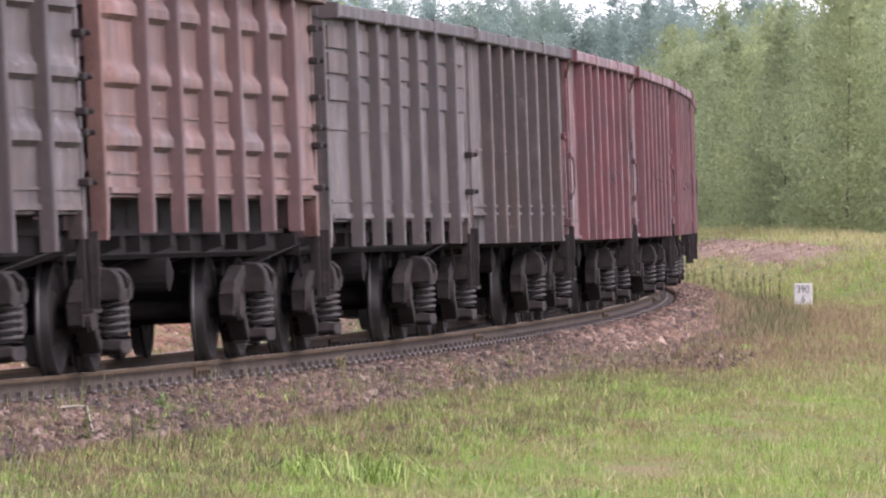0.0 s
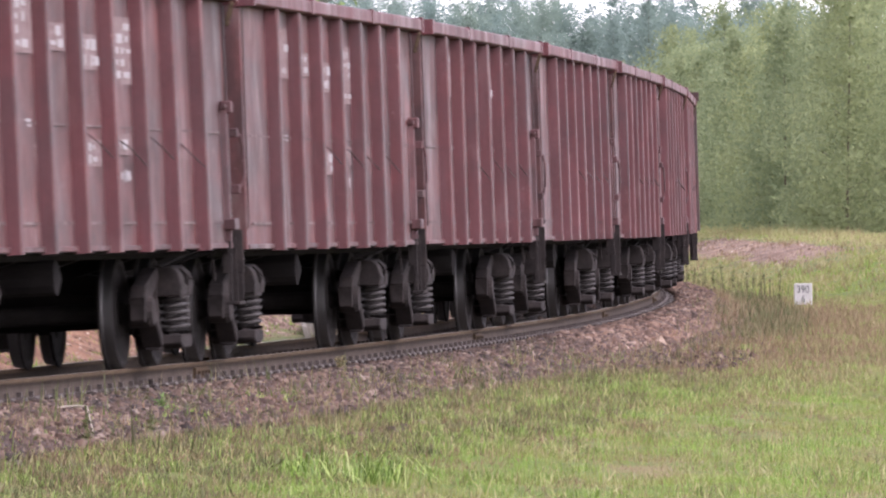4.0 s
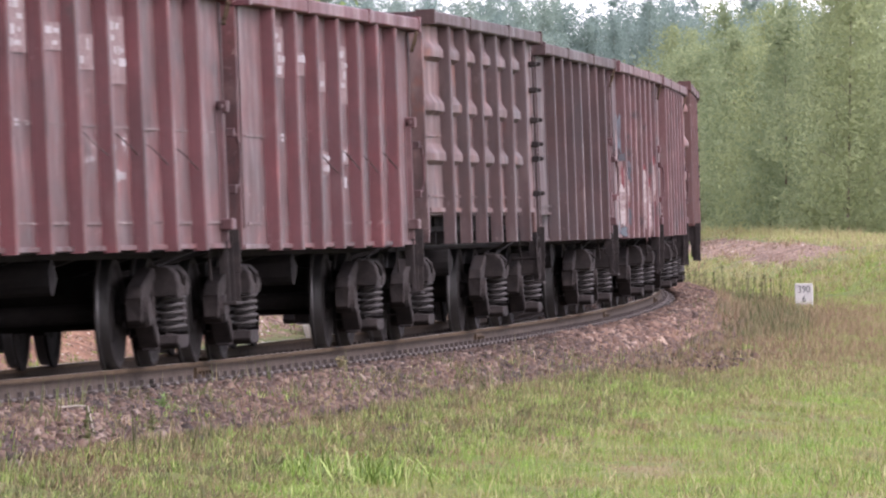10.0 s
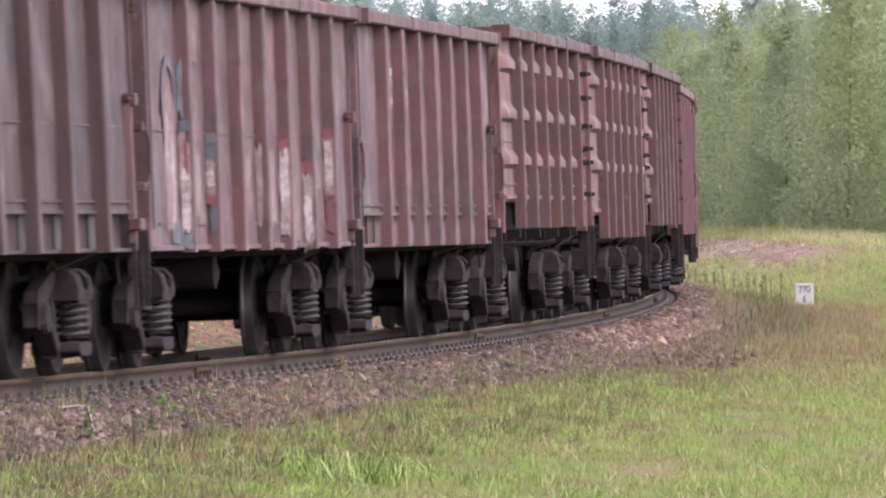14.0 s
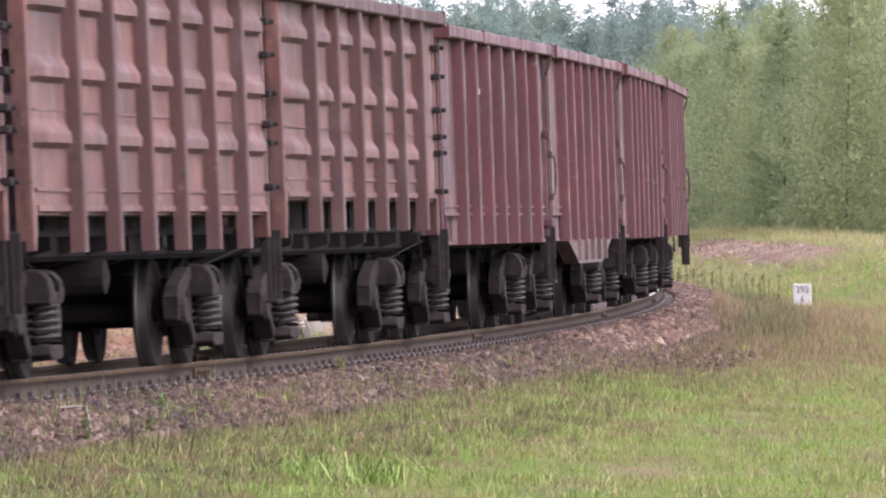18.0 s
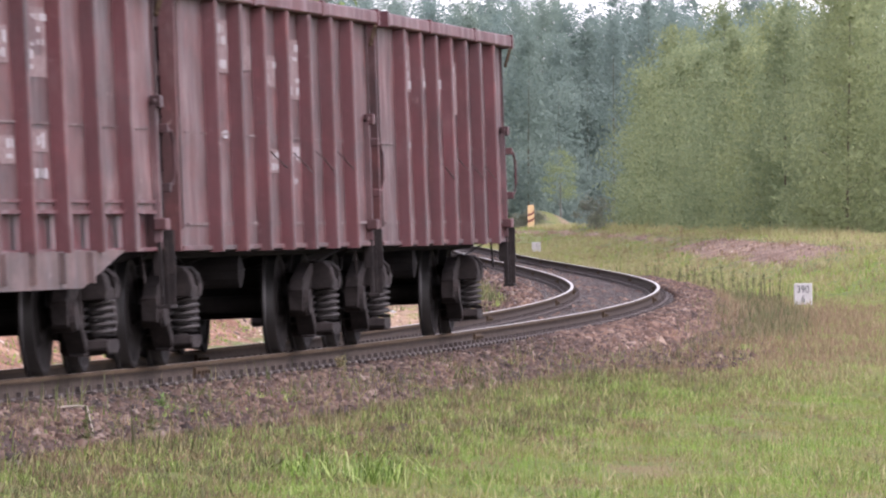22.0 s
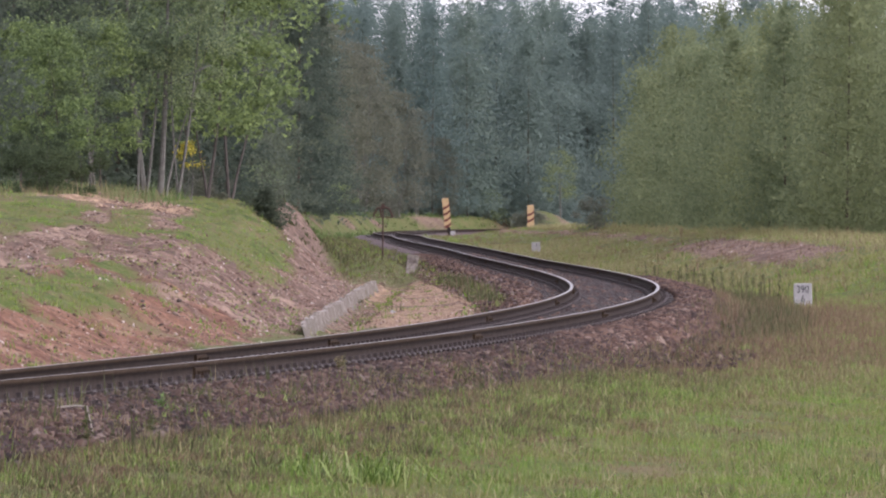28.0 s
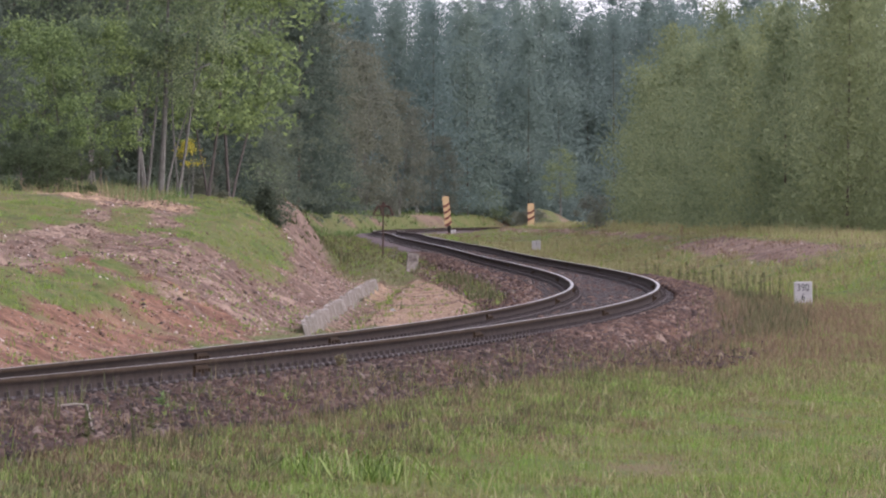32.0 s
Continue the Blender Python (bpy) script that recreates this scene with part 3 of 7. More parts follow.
def cover(s, d):
    """How green (turf), how grey-brown (spoil) and how sandy the ground is, each 0 to 1."""
    x, y = level(s, d)
    wob, wob2 = lumps(x, y, 5.0, 31), lumps(x, y, 11.0, 32)
    e = -d + 0.35 * wob
    near = 1 - smooth(104, 116, s + 3 * wob)
    # clay slope with a green brow; grey spoil slope; grassy shoulder; rutted dirt road; wood floor
    slope = smooth(4.9, 5.3, e)
    left = 0.62 - 0.40 * slope
    left = left + near * (0.06 + 0.16 * wob2) * slope + near * 0.75 * gauss(e, 7.65, 0.75)
    left = np.where(e > 8.3, 0.53 - 0.12 * smooth(135, 160, s) + 0.28 * wob2 + 0.25 * smooth(12.5, 14.0, e), left)
    shoulder = smooth(6.3, 6.9, e - 0.004 * (s - 150)) * smooth(132, 150, s + 6 * wob) * (1 - smooth(285, 330, s))
    left = left + 0.42 * shoulder
    crest = smooth(225, 245, s) * (1 - smooth(300, 340, s)) * smooth(5.4, 5.7, e) * (1 - smooth(6.6, 7.1, e))
    left = left - 0.35 * crest
    left = left + (0.30 + 0.25 * wob2) * smooth(262, 290, s) * (1 - 1.0 * smooth(4.4, 4.9, e) * (1 - smooth(7.0, 8.0, e)) * (1 - smooth(470, 540, s)))
    road = 8.5 + 0.022 * (s - 103)
    ruts = (gauss(e, road - 0.55, 0.38) + gauss(e, road + 0.75, 0.42)) * (1 - smooth(200, 225, s)) * smooth(70, 90, s)
    left = left - 0.5 * ruts
    left = left - 0.55 * smooth(170, 182, s) * (1 - smooth(196, 206, s)) * smooth(8.8, 9.4, e) * (1 - smooth(12.4, 13.4, e)) * (0.6 + 0.4 * wob2)
    sand = 0.55 * smooth(165, 180, s) * (1 - smooth(200, 212, s)) * smooth(8.3, 9.0, e) + smooth(112, 126, s + 4 * wob) * (1 - smooth(205, 245, s + 6 * wob)) * smooth(2.3, 2.7, e) * (1 - smooth(4.6, 5.1, e)) * (0.75 + 0.5 * wob2)
    left = left - 0.55 * sand
    bare = smooth(205, 225, s) * (1 - smooth(290, 320, s)) * smooth(6.3, 6.9, d + 0.4 * wob) * (1 - smooth(8.2, 8.8, d)) + 0.8 * gauss(d + 0.3 * wob, 7.7, 0.5) * smooth(300, 340, s)
    right = 0.78 - 0.62 * bare + 0.2 * wob2 * smooth(170, 200, s) - 0.35 * (1 - smooth(3.0, 4.2, d + 0.3 * wob)) * (1 - smooth(140, 170, s))
    turf = np.clip(np.where(d > 0, right, left), 0, 1)
    spoil = np.clip(np.where(d > 0, 1.0, (1 - near) * (e <= 8.0) + 0.75 * (e > 8.0)), 0, 1)
    return turf, spoil, np.where(d > 0, 0, sand)


S_ROWS = np.concatenate([np.arange(-400, 20, 10.0), np.arange(20, 70, 1.0), np.arange(70, 262, 0.45), np.arange(262, 360, 1.0), np.arange(360, 720, 4.0), np.arange(720, 1101, 12.0)])
D_COLS = np.concatenate([-np.geomspace(330, 22, 14), -np.arange(21.0, 11.9, -0.75), -np.arange(11.75, 3.0, -0.2), np.arange(-3.0, 3.01, 0.75),
                         np.arange(3.3, 12.0, 0.35), np.arange(12.5, 22, 1.2), np.geomspace(23, 420, 14)])
SS, DD = np.meshgrid(S_ROWS, D_COLS, indexing="ij")
GX, GY = level(SS, DD)
GZ = ground_height(SS, DD)
GZ = GZ + smooth(5.3, 5.8, -DD) * (1 - smooth(12, 14, -DD)) * 0.022 * np.random.RandomState(5).randn(*GZ.shape)
GZ = np.where(np.abs(DD) < 2.6, np.minimum(GZ, -0.75), GZ)
nr, nc = SS.shape
idx = np.arange(nr * nc).reshape(nr, nc)
a, b, c, e = idx[:-1, :-1].ravel(), idx[:-1, 1:].ravel(), idx[1:, 1:].ravel(), idx[1:, :-1].ravel()
tris = np.concatenate([np.stack([a, b, c], 1), np.stack([a, c, e], 1)])
ground_me = soup("ground", np.stack([GX.ravel(), GY.ravel(), GZ.ravel()], 1), tris)
ground_me.shade_smooth()
for key, values in zip(("turf", "spoil", "sand"), cover(SS, DD)):
    ground_me.attributes.new(key, "FLOAT", "POINT").data.foreach_set("value", values.ravel().astype(np.float32))
tagged(place("ground", ground_me, M_EARTH), "clay banks and grassy verge along a railway cutting", "ground", kind="structure")
# far flat land out to the horizon, a little lower than the verge
bm = bmesh.new()
ring_in, ring_out = [], []
for i in range(24):
    an = 2 * math.pi * i / 24
    ring_in.append(bm.verts.new((60 + 250 * math.cos(an), 420 + 600 * math.sin(an), -1.6)))
    ring_out.append(bm.verts.new((60 + 4300 * math.cos(an), 420 + 4300 * math.sin(an), -1.6)))
for i in range(24):
    bm.faces.new((ring_in[i], ring_out[i], ring_out[(i + 1) % 24], ring_in[(i + 1) % 24]))
bm.faces.new(ring_in)
me = done(bm, "ground_far")
at = me.attributes.new("turf", "FLOAT", "POINT")
at.data.foreach_set("value", np.full(len(me.vertices), 0.8, np.float32))
tagged(place("ground_far", me, M_EARTH), "flat open land beyond the woods", "ground", kind="structure")


def strip(name, s_rows, profile, follow=True):
    """Sweep a cross-section of (d, up) along the line, open at its ends."""
    prof = np.array(profile)
    S, D = np.meshgrid(s_rows, prof[:, 0], indexing="ij")
    U = np.broadcast_to(prof[:, 1], S.shape)
    X, Y, Z = beside(S, D, U)
    n, m = S.shape
    ix = np.arange(n * m).reshape(n, m)
    A, B, C, E = ix[:-1, :-1].ravel(), ix[:-1, 1:].ravel(), ix[1:, 1:].ravel(), ix[1:, :-1].ravel()
    return np.stack([X.ravel(), Y.ravel(), Z.ravel()], 1), np.stack([A, B, C, E], 1)


# ---- ballast bed ----
rows_s = np.concatenate([np.arange(-400, 20, 8.0), np.arange(20, 260, 0.6), np.arange(260, 1100, 4.0)])
v, q = strip("ballast", rows_s, ((-3.3, -0.90), (-2.6, -0.62), (-1.95, -0.27), (-1.7, -0.25), (-0.9, -0.245), (0.0, -0.245), (0.70, -0.26),
                                 (1.02, -0.262), (1.14, -0.215), (1.72, -0.185), (1.95, -0.26), (2.2, -0.40), (2.6, -0.61), (3.2, -0.95)))
v[:, 2] += 0.02 * lumps(v[:, 0], v[:, 1], 0.9, 11) + 0.02 * lumps(v[:, 0], v[:, 1], 2.7, 12)
me = soup("ballast", v, np.concatenate([q[:, :3], q[:, [0, 2, 3]]]))
tagged(place("ballast", me, M_BED), "pinkish grey crushed stone railway ballast", "ballast", kind="structure")


def stones(name, count, s0, s1, lateral, size, seed, thin=1.0, mat=None):
    """Loose broken stones strewn over the bed: each a crooked six-sided lump."""
    r = np.random.RandomState(seed)
    s = s0 + (s1 - s0) * r.rand(count) ** thin
    d = lateral(r, count)
    up = np.interp(d, [-3.3, -2.6, -1.95, -1.7, 1.02, 1.14, 1.72, 1.95, 2.2, 2.6, 3.2], [-0.90, -0.62, -0.27, -0.25, -0.26, -0.215, -0.19, -0.26, -0.40, -0.56, -0.62])
    x, y, z = beside(s, d, up)
    c = np.stack([x, y, z], 1)
    base = np.array([(-1, -1, -1), (1, -1, -1), (1, 1, -1), (-1, 1, -1), (-1, -1, 1), (1, -1, 1), (1, 1, 1), (-1, 1, 1)], float) * 0.5
    sc = size * (0.6 + 0.9 * r.rand(count, 1, 1)) * (0.6 + 0.7 * r.rand(count, 1, 3))
    p = (base[None] + 0.28 * (r.rand(count, 8, 3) - 0.5) * 1.6) * sc
    a, b = r.rand(count) * 6.283, (r.rand(count) - 0.5) * 1.6
    ca, sa, cb, sb = np.cos(a), np.sin(a), np.cos(b), np.sin(b)
    R = np.zeros((count, 3, 3))
    R[:, 0, 0], R[:, 0, 1], R[:, 1, 0], R[:, 1, 1], R[:, 2, 2] = ca * cb, -sa, sa * cb, ca, cb
    R[:, 0, 2], R[:, 1, 2], R[:, 2, 0] = ca * sb, sa * sb, -sb
    p = np.einsum("nij,nvj->nvi", R, p) + c[:, None]
    t = np.array([(0, 2, 1), (0, 3, 2), (4, 5, 6), (4, 6, 7), (0, 1, 5), (0, 5, 4), (1, 2, 6), (1, 6, 5), (2, 3, 7), (2, 7, 6), (3, 0, 4), (3, 4, 7)])
    tri = (t[None] + 8 * np.arange(count)[:, None, None]).reshape(-1, 3)
    return place(name, soup(name, p.reshape(-1, 3), tri), mat or M_STONE)


tagged(stones("shoulder_stones", 50000, 20, 128, lambda r, n: 1.10 + 1.30 * r.rand(n) ** 0.9, 0.048, 21, 1.5), "loose pinkish grey ballast stones on the bank", "gravel", kind="stuff")
tagged(stones("bend_stones", 9000, 70, 100, lambda r, n: 1.15 + 1.05 * r.rand(n), 0.068, 24, 1.0, M_STONE_FRESH), "loose pinkish brown ballast stones before the bend", "gravel", kind="stuff")
tagged(stones("bend_stones", 12000, 96, 185, lambda r, n: 1.15 + 0.62 * r.rand(n), 0.068, 25, 1.0, M_STONE_FRESH), "loose pinkish brown ballast stones round the bend", "gravel", kind="stuff")
tagged(stones("track_stones", 16000, 26, 330, lambda r, n: -2.9 + 3.9 * r.rand(n), 0.055, 22, 1.1, M_STONE_FRESH), "loose brown-grey ballast stones between the rails", "gravel", kind="stuff")
tagged(stones("strewn_stones", 2500, 30, 140, lambda r, n: 2.3 + 1.1 * r.rand(n) ** 1.5, 0.06, 23, 1.0), "scattered stones at the foot of the bank", "gravel", kind="stuff")

def clods(name, count, s0, s1, d0, d1, size, seed, mat, label, keep=None):
    """Stones and clods lying on the bare slopes."""
    r = np.random.RandomState(seed)
    s, d = s0 + (s1 - s0) * r.rand(count), d0 + (d1 - d0) * r.rand(count)
    t = cover(s, d)[0]
    ok = t + 0.15 * r.randn(count) < (keep or 0.45)
    s, d = s[ok], d[ok]
    n = len(s)
    x, y = level(s, d)
    c = np.stack([x, y, ground_height(s, d)], 1)
    base = np.array([(-0.5, -0.4, -0.25), (0.5, -0.4, -0.25), (0, 0.6, -0.25), (0, 0, 0.45)], float)
    p = (base[None] * (1, 1, 0.7) + 0.13 * r.randn(n, 4, 3)) * size * (0.4 + 1.2 * r.rand(n, 1, 1) ** 2.5) * (0.7 + 0.6 * r.rand(n, 1, 3)) + c[:, None]
    t = np.array([(0, 1, 3), (1, 2, 3), (2, 0, 3), (0, 2, 1)])
    tri = (t[None] + 4 * np.arange(n)[:, None, None]).reshape(-1, 3)
    return tagged(place(name, soup(name, p.reshape(-1, 3), tri), mat), label, "stones", kind="stuff")


clods("slope_stones", 120000, 70, 300, -11, -4.7, 0.050, 61, M_CLOD, "clods and stones on the bare clay slope")
clods("sand_stones", 7000, 125, 262, -4.7, -2.5, 0.042, 63, M_CLOD, "pebbles on the sandy strip beside the ballast", 0.95)
clods("brow_rubble", 3200, 205, 262, -7.2, -5.6, 0.13, 64, M_CLOD, "pale rubble heaped along the brow of the cutting", 0.9)
clods("path_rubble", 9000, 205, 640, 6.0, 9.2, 0.09, 65, M_CLOD, "stones on the bare strip of the shelf", 0.45)

# ---- rails ----
RAIL_SEC = ((-0.066, -0.180), (0.066, -0.180), (0.066, -0.168), (0.010, -0.148), (0.009, -0.052), (0.034, -0.040), (0.036, -0.006), (0.028, 0.0),
            (-0.028, 0.0), (-0.036, -0.006), (-0.034, -0.040), (-0.009, -0.052), (-0.010, -0.148), (-0.066, -0.168))
for side, word in ((0.797, "near"), (-0.797, "far")):
    srows = np.concatenate([np.arange(-400, 20, 5.0), np.arange(20, 330, 1.0), np.arange(330, 1100, 3.0)])
    sec = [(side + a, b) for a, b in RAIL_SEC] + [(side + RAIL_SEC[0][0], RAIL_SEC[0][1])]
    v, q = strip("rail", srows, sec)
    me = soup("rail", v, np.concatenate([q[:, :3], q[:, [0, 2, 3]]]))
    ncol = len(sec) - 1
    top = np.array([{7: 1, 2: 2, 3: 2, 4: 2, 10: 2, 11: 2, 12: 2}.get(k, 0) for k in range(ncol)])
    mi = np.tile(np.tile(top, len(srows) - 1), 2)
    rail = place("rail", me, [M_RAIL, M_RAILTOP, M_RAILWEB])
    me.polygons.foreach_set("material_index", mi.astype(np.int32))
    tagged(rail, "curving steel rail with rusty sides and polished head", "rail", kind="structure")
    # bolted joints
    bm = bmesh.new()
    for sgn in (-1, 1):
        prism(bm, [(sgn * 0.012, -0.155), (sgn * 0.050, -0.160), (sgn * 0.040, -0.05), (sgn * 0.012, -0.045)], "y", -0.4, 0.4)
        for k in range(4):
            box(bm, *sorted((sgn * 0.03, sgn * 0.075)), -0.32 + 0.2 * k, -0.28 + 0.2 * k, -0.12, -0.08)
    fish = done(bm, "joint_bar")
    joints = (17.4, 42.4, 67.2, 92.0, 117.0, 142.0, 167.0, 192.0, 217.0, 242.0, 267.0, 292.0) if side > 0 else (29.5, 54.0, 66.4, 91.4, 116.4, 141.0, 166.0, 191.0, 216.0, 241.0, 266.0)
    for s in joints:
        x, y, z = beside(s, side, 0.0)
        th = line(s)[3]
        place("joint_bar", fish, M_RAIL, rail, pose(x, y, z, 0, 0, -math.degrees(th)))

# ---- sleepers ----
bm = bmesh.new()
prism(bm, [(-0.145, -0.42), (0.145, -0.42), (0.125, -0.215), (-0.125, -0.215)], "x", -1.35, 1.35)
for side in (-0.797, 0.797):
    box(bm, side - 0.19, side + 0.19, -0.12, 0.12, -0.214, -0.186)
    for sg in (-1, 1):
        c = side + sg * 0.115
        box(bm, c - 0.06, c + 0.06, -0.095, 0.095, -0.186, -0.148, 0.012)
        box(bm, c - 0.02, c + 0.02, -0.02, 0.02, -0.148, -0.105)
sleeper_me = done(bm, "sleeper")
sleepers = tagged(new("sleepers"), "stained concrete sleepers with steel rail fastenings", "sleepers", kind="structure")


def sleeper_pose(s):
    x, y, z = beside(s, 0.0, 0.0)
    th, c = line(s)[3:]
    return Matrix.Translation((x, y, z)) @ Matrix.Rotation(-th, 4, "Z") @ Matrix.Rotation(-c, 4, "Y")


NEAR_SLEEPERS = [22.0 + 0.56 * i for i in range(300)]
v0 = np.array([tuple(w.co) for w in sleeper_me.vertices])
f0 = [tuple(f.vertices) for f in sleeper_me.polygons]
allv, allf = [], []
for i in range(900):
    s = 190.0 + 0.56 * i
    m = np.array(sleeper_pose(s))
    allf += [tuple(k + len(allv) * len(v0) for k in f) for f in f0]
    allv.append(v0 @ m[:3, :3].T + m[:3, 3])
far_me = mesh_of("far_sleepers", np.concatenate(allv).tolist(), allf)
tagged(place("far_sleepers", far_me, M_SLEEPER, sleepers), kind="stuff")

# ---- the wagons: built once each, in their own space: x to the right, y along the train, z above the rails ----
WALL_X, POST_X = 1.455, 1.575
HALF_L = 6.40


def post_mesh(z0, z1, wide=0.115, narrow=0.075, name="post"):
    """An upright hat-section rib, drawn out from z0 to z1, closed at the foot, standing on the wall plane x = 0."""
    d = POST_X - WALL_X
    bm = bmesh.new()
    prism(bm, [(0.0, -wide), (d - 0.015, -narrow), (d, -narrow + 0.015), (d, narrow - 0.015), (d - 0.015, narrow), (0.0, wide)], "z", z0, z1)
    me = done(bm, name)
    # the outer face takes the second material, the paler wall paint on smooth-sided wagons
    for f in me.polygons:
        f.material_index = 1 if f.normal.x > 0.6 else 0
    return me


def wavy_panel(y0, y1, z0, z1, bulges, seed):
    """One wall panel between two ribs: sheet with slight dents, and pressed bulges across it."""
    r = random.Random(seed)
    ny = 9
    zs = {z0, z1}
    for b in bulges:
        zs |= {b + q for q in (-0.115, -0.095, -0.07, -0.03, 0.01, 0.05, 0.085, 0.115)}
    n = 16
    zs |= {z0 + (z1 - z0) * i / n for i in range(1, n)}
    zs = sorted(z for z in zs if z0 <= z <= z1)
    phase = r.random() * 6
    verts, faces = [], []
    for z in zs:
        for j in range(ny):
            u = j / (ny - 1)
            y = y0 + (y1 - y0) * u
            edge = min(u, 1 - u)
            x = math.sin(math.pi * u) * (0.007 * math.sin(3.1 * z + phase) + 0.006 * math.sin(6.7 * z + 4 * u + 2.3 * phase)) + 0.002 * math.sin(11.3 * z + 5 * u + phase)
            for b in bulges:
                k = smooth(-0.115, -0.070, z - b) * (1 - smooth(0.0, 0.115, z - b)) * smooth(0.03, 0.12, edge)
                x += 0.068 * k
            verts.append((x, y, z))
    m = len(zs)
    for i in range(m - 1):
        for j in range(ny - 1):
            faces.append((i * ny + j, i * ny + j + 1, (i + 1) * ny + j + 1, (i + 1) * ny + j))
    # back sheet, 12 mm in, and rims
    k = len(verts)
    verts += [(-0.03, y0, z0), (-0.03, y1, z0), (-0.03, y1, z1), (-0.03, y0, z1)]
    faces.append((k, k + 3, k + 2, k + 1))
    faces.append((k + 1, *[j for j in range(ny - 1, -1, -1)], k))
    faces.append((k + 3, *[(m - 1) * ny + j for j in range(ny)], k + 2))
    me = mesh_of("wall_panel", verts, faces, True)
    me.set_sharp_from_angle(angle=radians(28))
    return me


def spring_mesh():
    verts, faces = [], []
    turns, seg, n, R, r = 5.2, 9, 4, 0.090, 0.019
    total = int(turns * seg)
    for i in range(total + 1):
        a = 2 * math.pi * i / seg
        z = 0.285 + (0.60 - 0.285) * i / total
        for j in range(n):
            b = 2 * math.pi * j / n
            rr = R + r * math.cos(b)
            verts.append((rr * math.cos(a), rr * math.sin(a), z + r * math.sin(b)))
    for i in range(total):
        for j in range(n):
            faces.append((i * n + j, i * n + (j + 1) % n, (i + 1) * n + (j + 1) % n, (i + 1) * n + j))
    return mesh_of("spring", verts, faces, True)


def side_frame_mesh():
    """The cast side of a three-piece bogie: arched top chord, pedestals, columns, spring plank and bottom chord."""
    bm = bmesh.new()
    x0, x1 = 0.955, 1.095
    prism(bm, [(-1.16, 0.60), (-1.05, 0.70), (-0.55, 0.82), (-0.42, 0.855), (0.42, 0.855), (0.55, 0.82), (1.05, 0.70), (1.16, 0.60), (1.10, 0.56),
               (0.74, 0.58), (0.50, 0.70), (0.36, 0.745), (-0.36, 0.745), (-0.50, 0.70), (-0.74, 0.58), (-1.10, 0.56)], "x", x0, x1)
    for g in (-1, 1):
        def pr(pts, a, b):
            prism(bm, [(g * p, q) for p, q in pts], "x", a, b)
        pr([(1.16, 0.60), (1.16, 0.40), (1.09, 0.38), (1.09, 0.58)], x0, x1)
        pr([(0.76, 0.60), (0.76, 0.42), (0.69, 0.36), (0.60, 0.44), (0.66, 0.62)], x0, x1)
        pr([(0.76, 0.44), (0.68, 0.50), (0.34, 0.26), (0.40, 0.16)], x0 - 0.02, x1 + 0.02)
        pr([(0.36, 0.22), (0.27, 0.24), (0.26, 0.78), (0.37, 0.76)], x0 + 0.01, x1 - 0.02)
        pr([(0.62, 0.72), (0.66, 0.60), (0.40, 0.28), (0.35, 0.34)], x0 + 0.03, x1 - 0.03)
    prism(bm, [(-0.30, 0.19), (-0.20, 0.15), (0.20, 0.15), (0.30, 0.19), (0.27, 0.27), (-0.27, 0.27)], "x", x0 - 0.10, x1 + 0.17)
    # the hood over the spring nest, sloping outward, open in a window at its middle
    hood = [(1.06, 0.60), (1.275, 0.60), (1.29, 0.69), (1.265, 0.80), (1.20, 0.865), (1.06, 0.88)]
    for ya, yb in ((-0.34, -0.09), (0.09, 0.34)):
        prism(bm, hood, "y", ya, yb)
    prism(bm, [(1.06, 0.60), (1.275, 0.60), (1.28, 0.70), (1.06, 0.70)], "y", -0.09, 0.09)
    prism(bm, [(1.06, 0.835), (1.225, 0.835), (1.20, 0.865), (1.06, 0.88)], "y", -0.09, 0.09)
    prism(bm, [(-0.44, 0.14), (0.44, 0.14), (0.38, 0.20), (-0.38, 0.20)], "x", x0, x1)
    bmesh.ops.remove_doubles(bm, verts=bm.verts, dist=0.0005)
    bmesh.ops.bevel(bm, geom=list(bm.edges), offset=0.012, segments=1, affect="EDGES")
    return done(bm, "side_frame")


def bolster_mesh():
    bm = bmesh.new()
    prism(bm, [(-1.22, 0.61), (1.22, 0.61), (1.22, 0.71), (0.9, 0.76), (0.4, 0.82), (-0.4, 0.82), (-0.9, 0.76), (-1.22, 0.71)], "y", -0.20, 0.20)
    box(bm, -0.18, 0.18, -0.18, 0.18, 0.80, 0.90)
    for g in (-1, 1):
        box(bm, g * 0.72 - 0.04, g * 0.72 + 0.04, -0.9, 0.9, 0.40, 0.48)
        for h in (-1, 1):
            box(bm, g * 0.79 - 0.07, g * 0.79 + 0.07, h * 0.40 - 0.05, h * 0.40 + 0.05, 0.28, 0.66)
    # brake beams hung low before the wheels, with their levers
    for y in (-0.41, 0.41):
        prism(bm, [(-0.84, 0.34), (0.84, 0.34), (0.84, 0.58), (0.30, 0.66), (-0.30, 0.66), (-0.84, 0.58)], "y", y - 0.05, y + 0.05)
        rod(bm, [(0.12, y, 0.50), (0.12, y * 0.6, 0.86)], 0.03)
    return done(bm, "bolster")


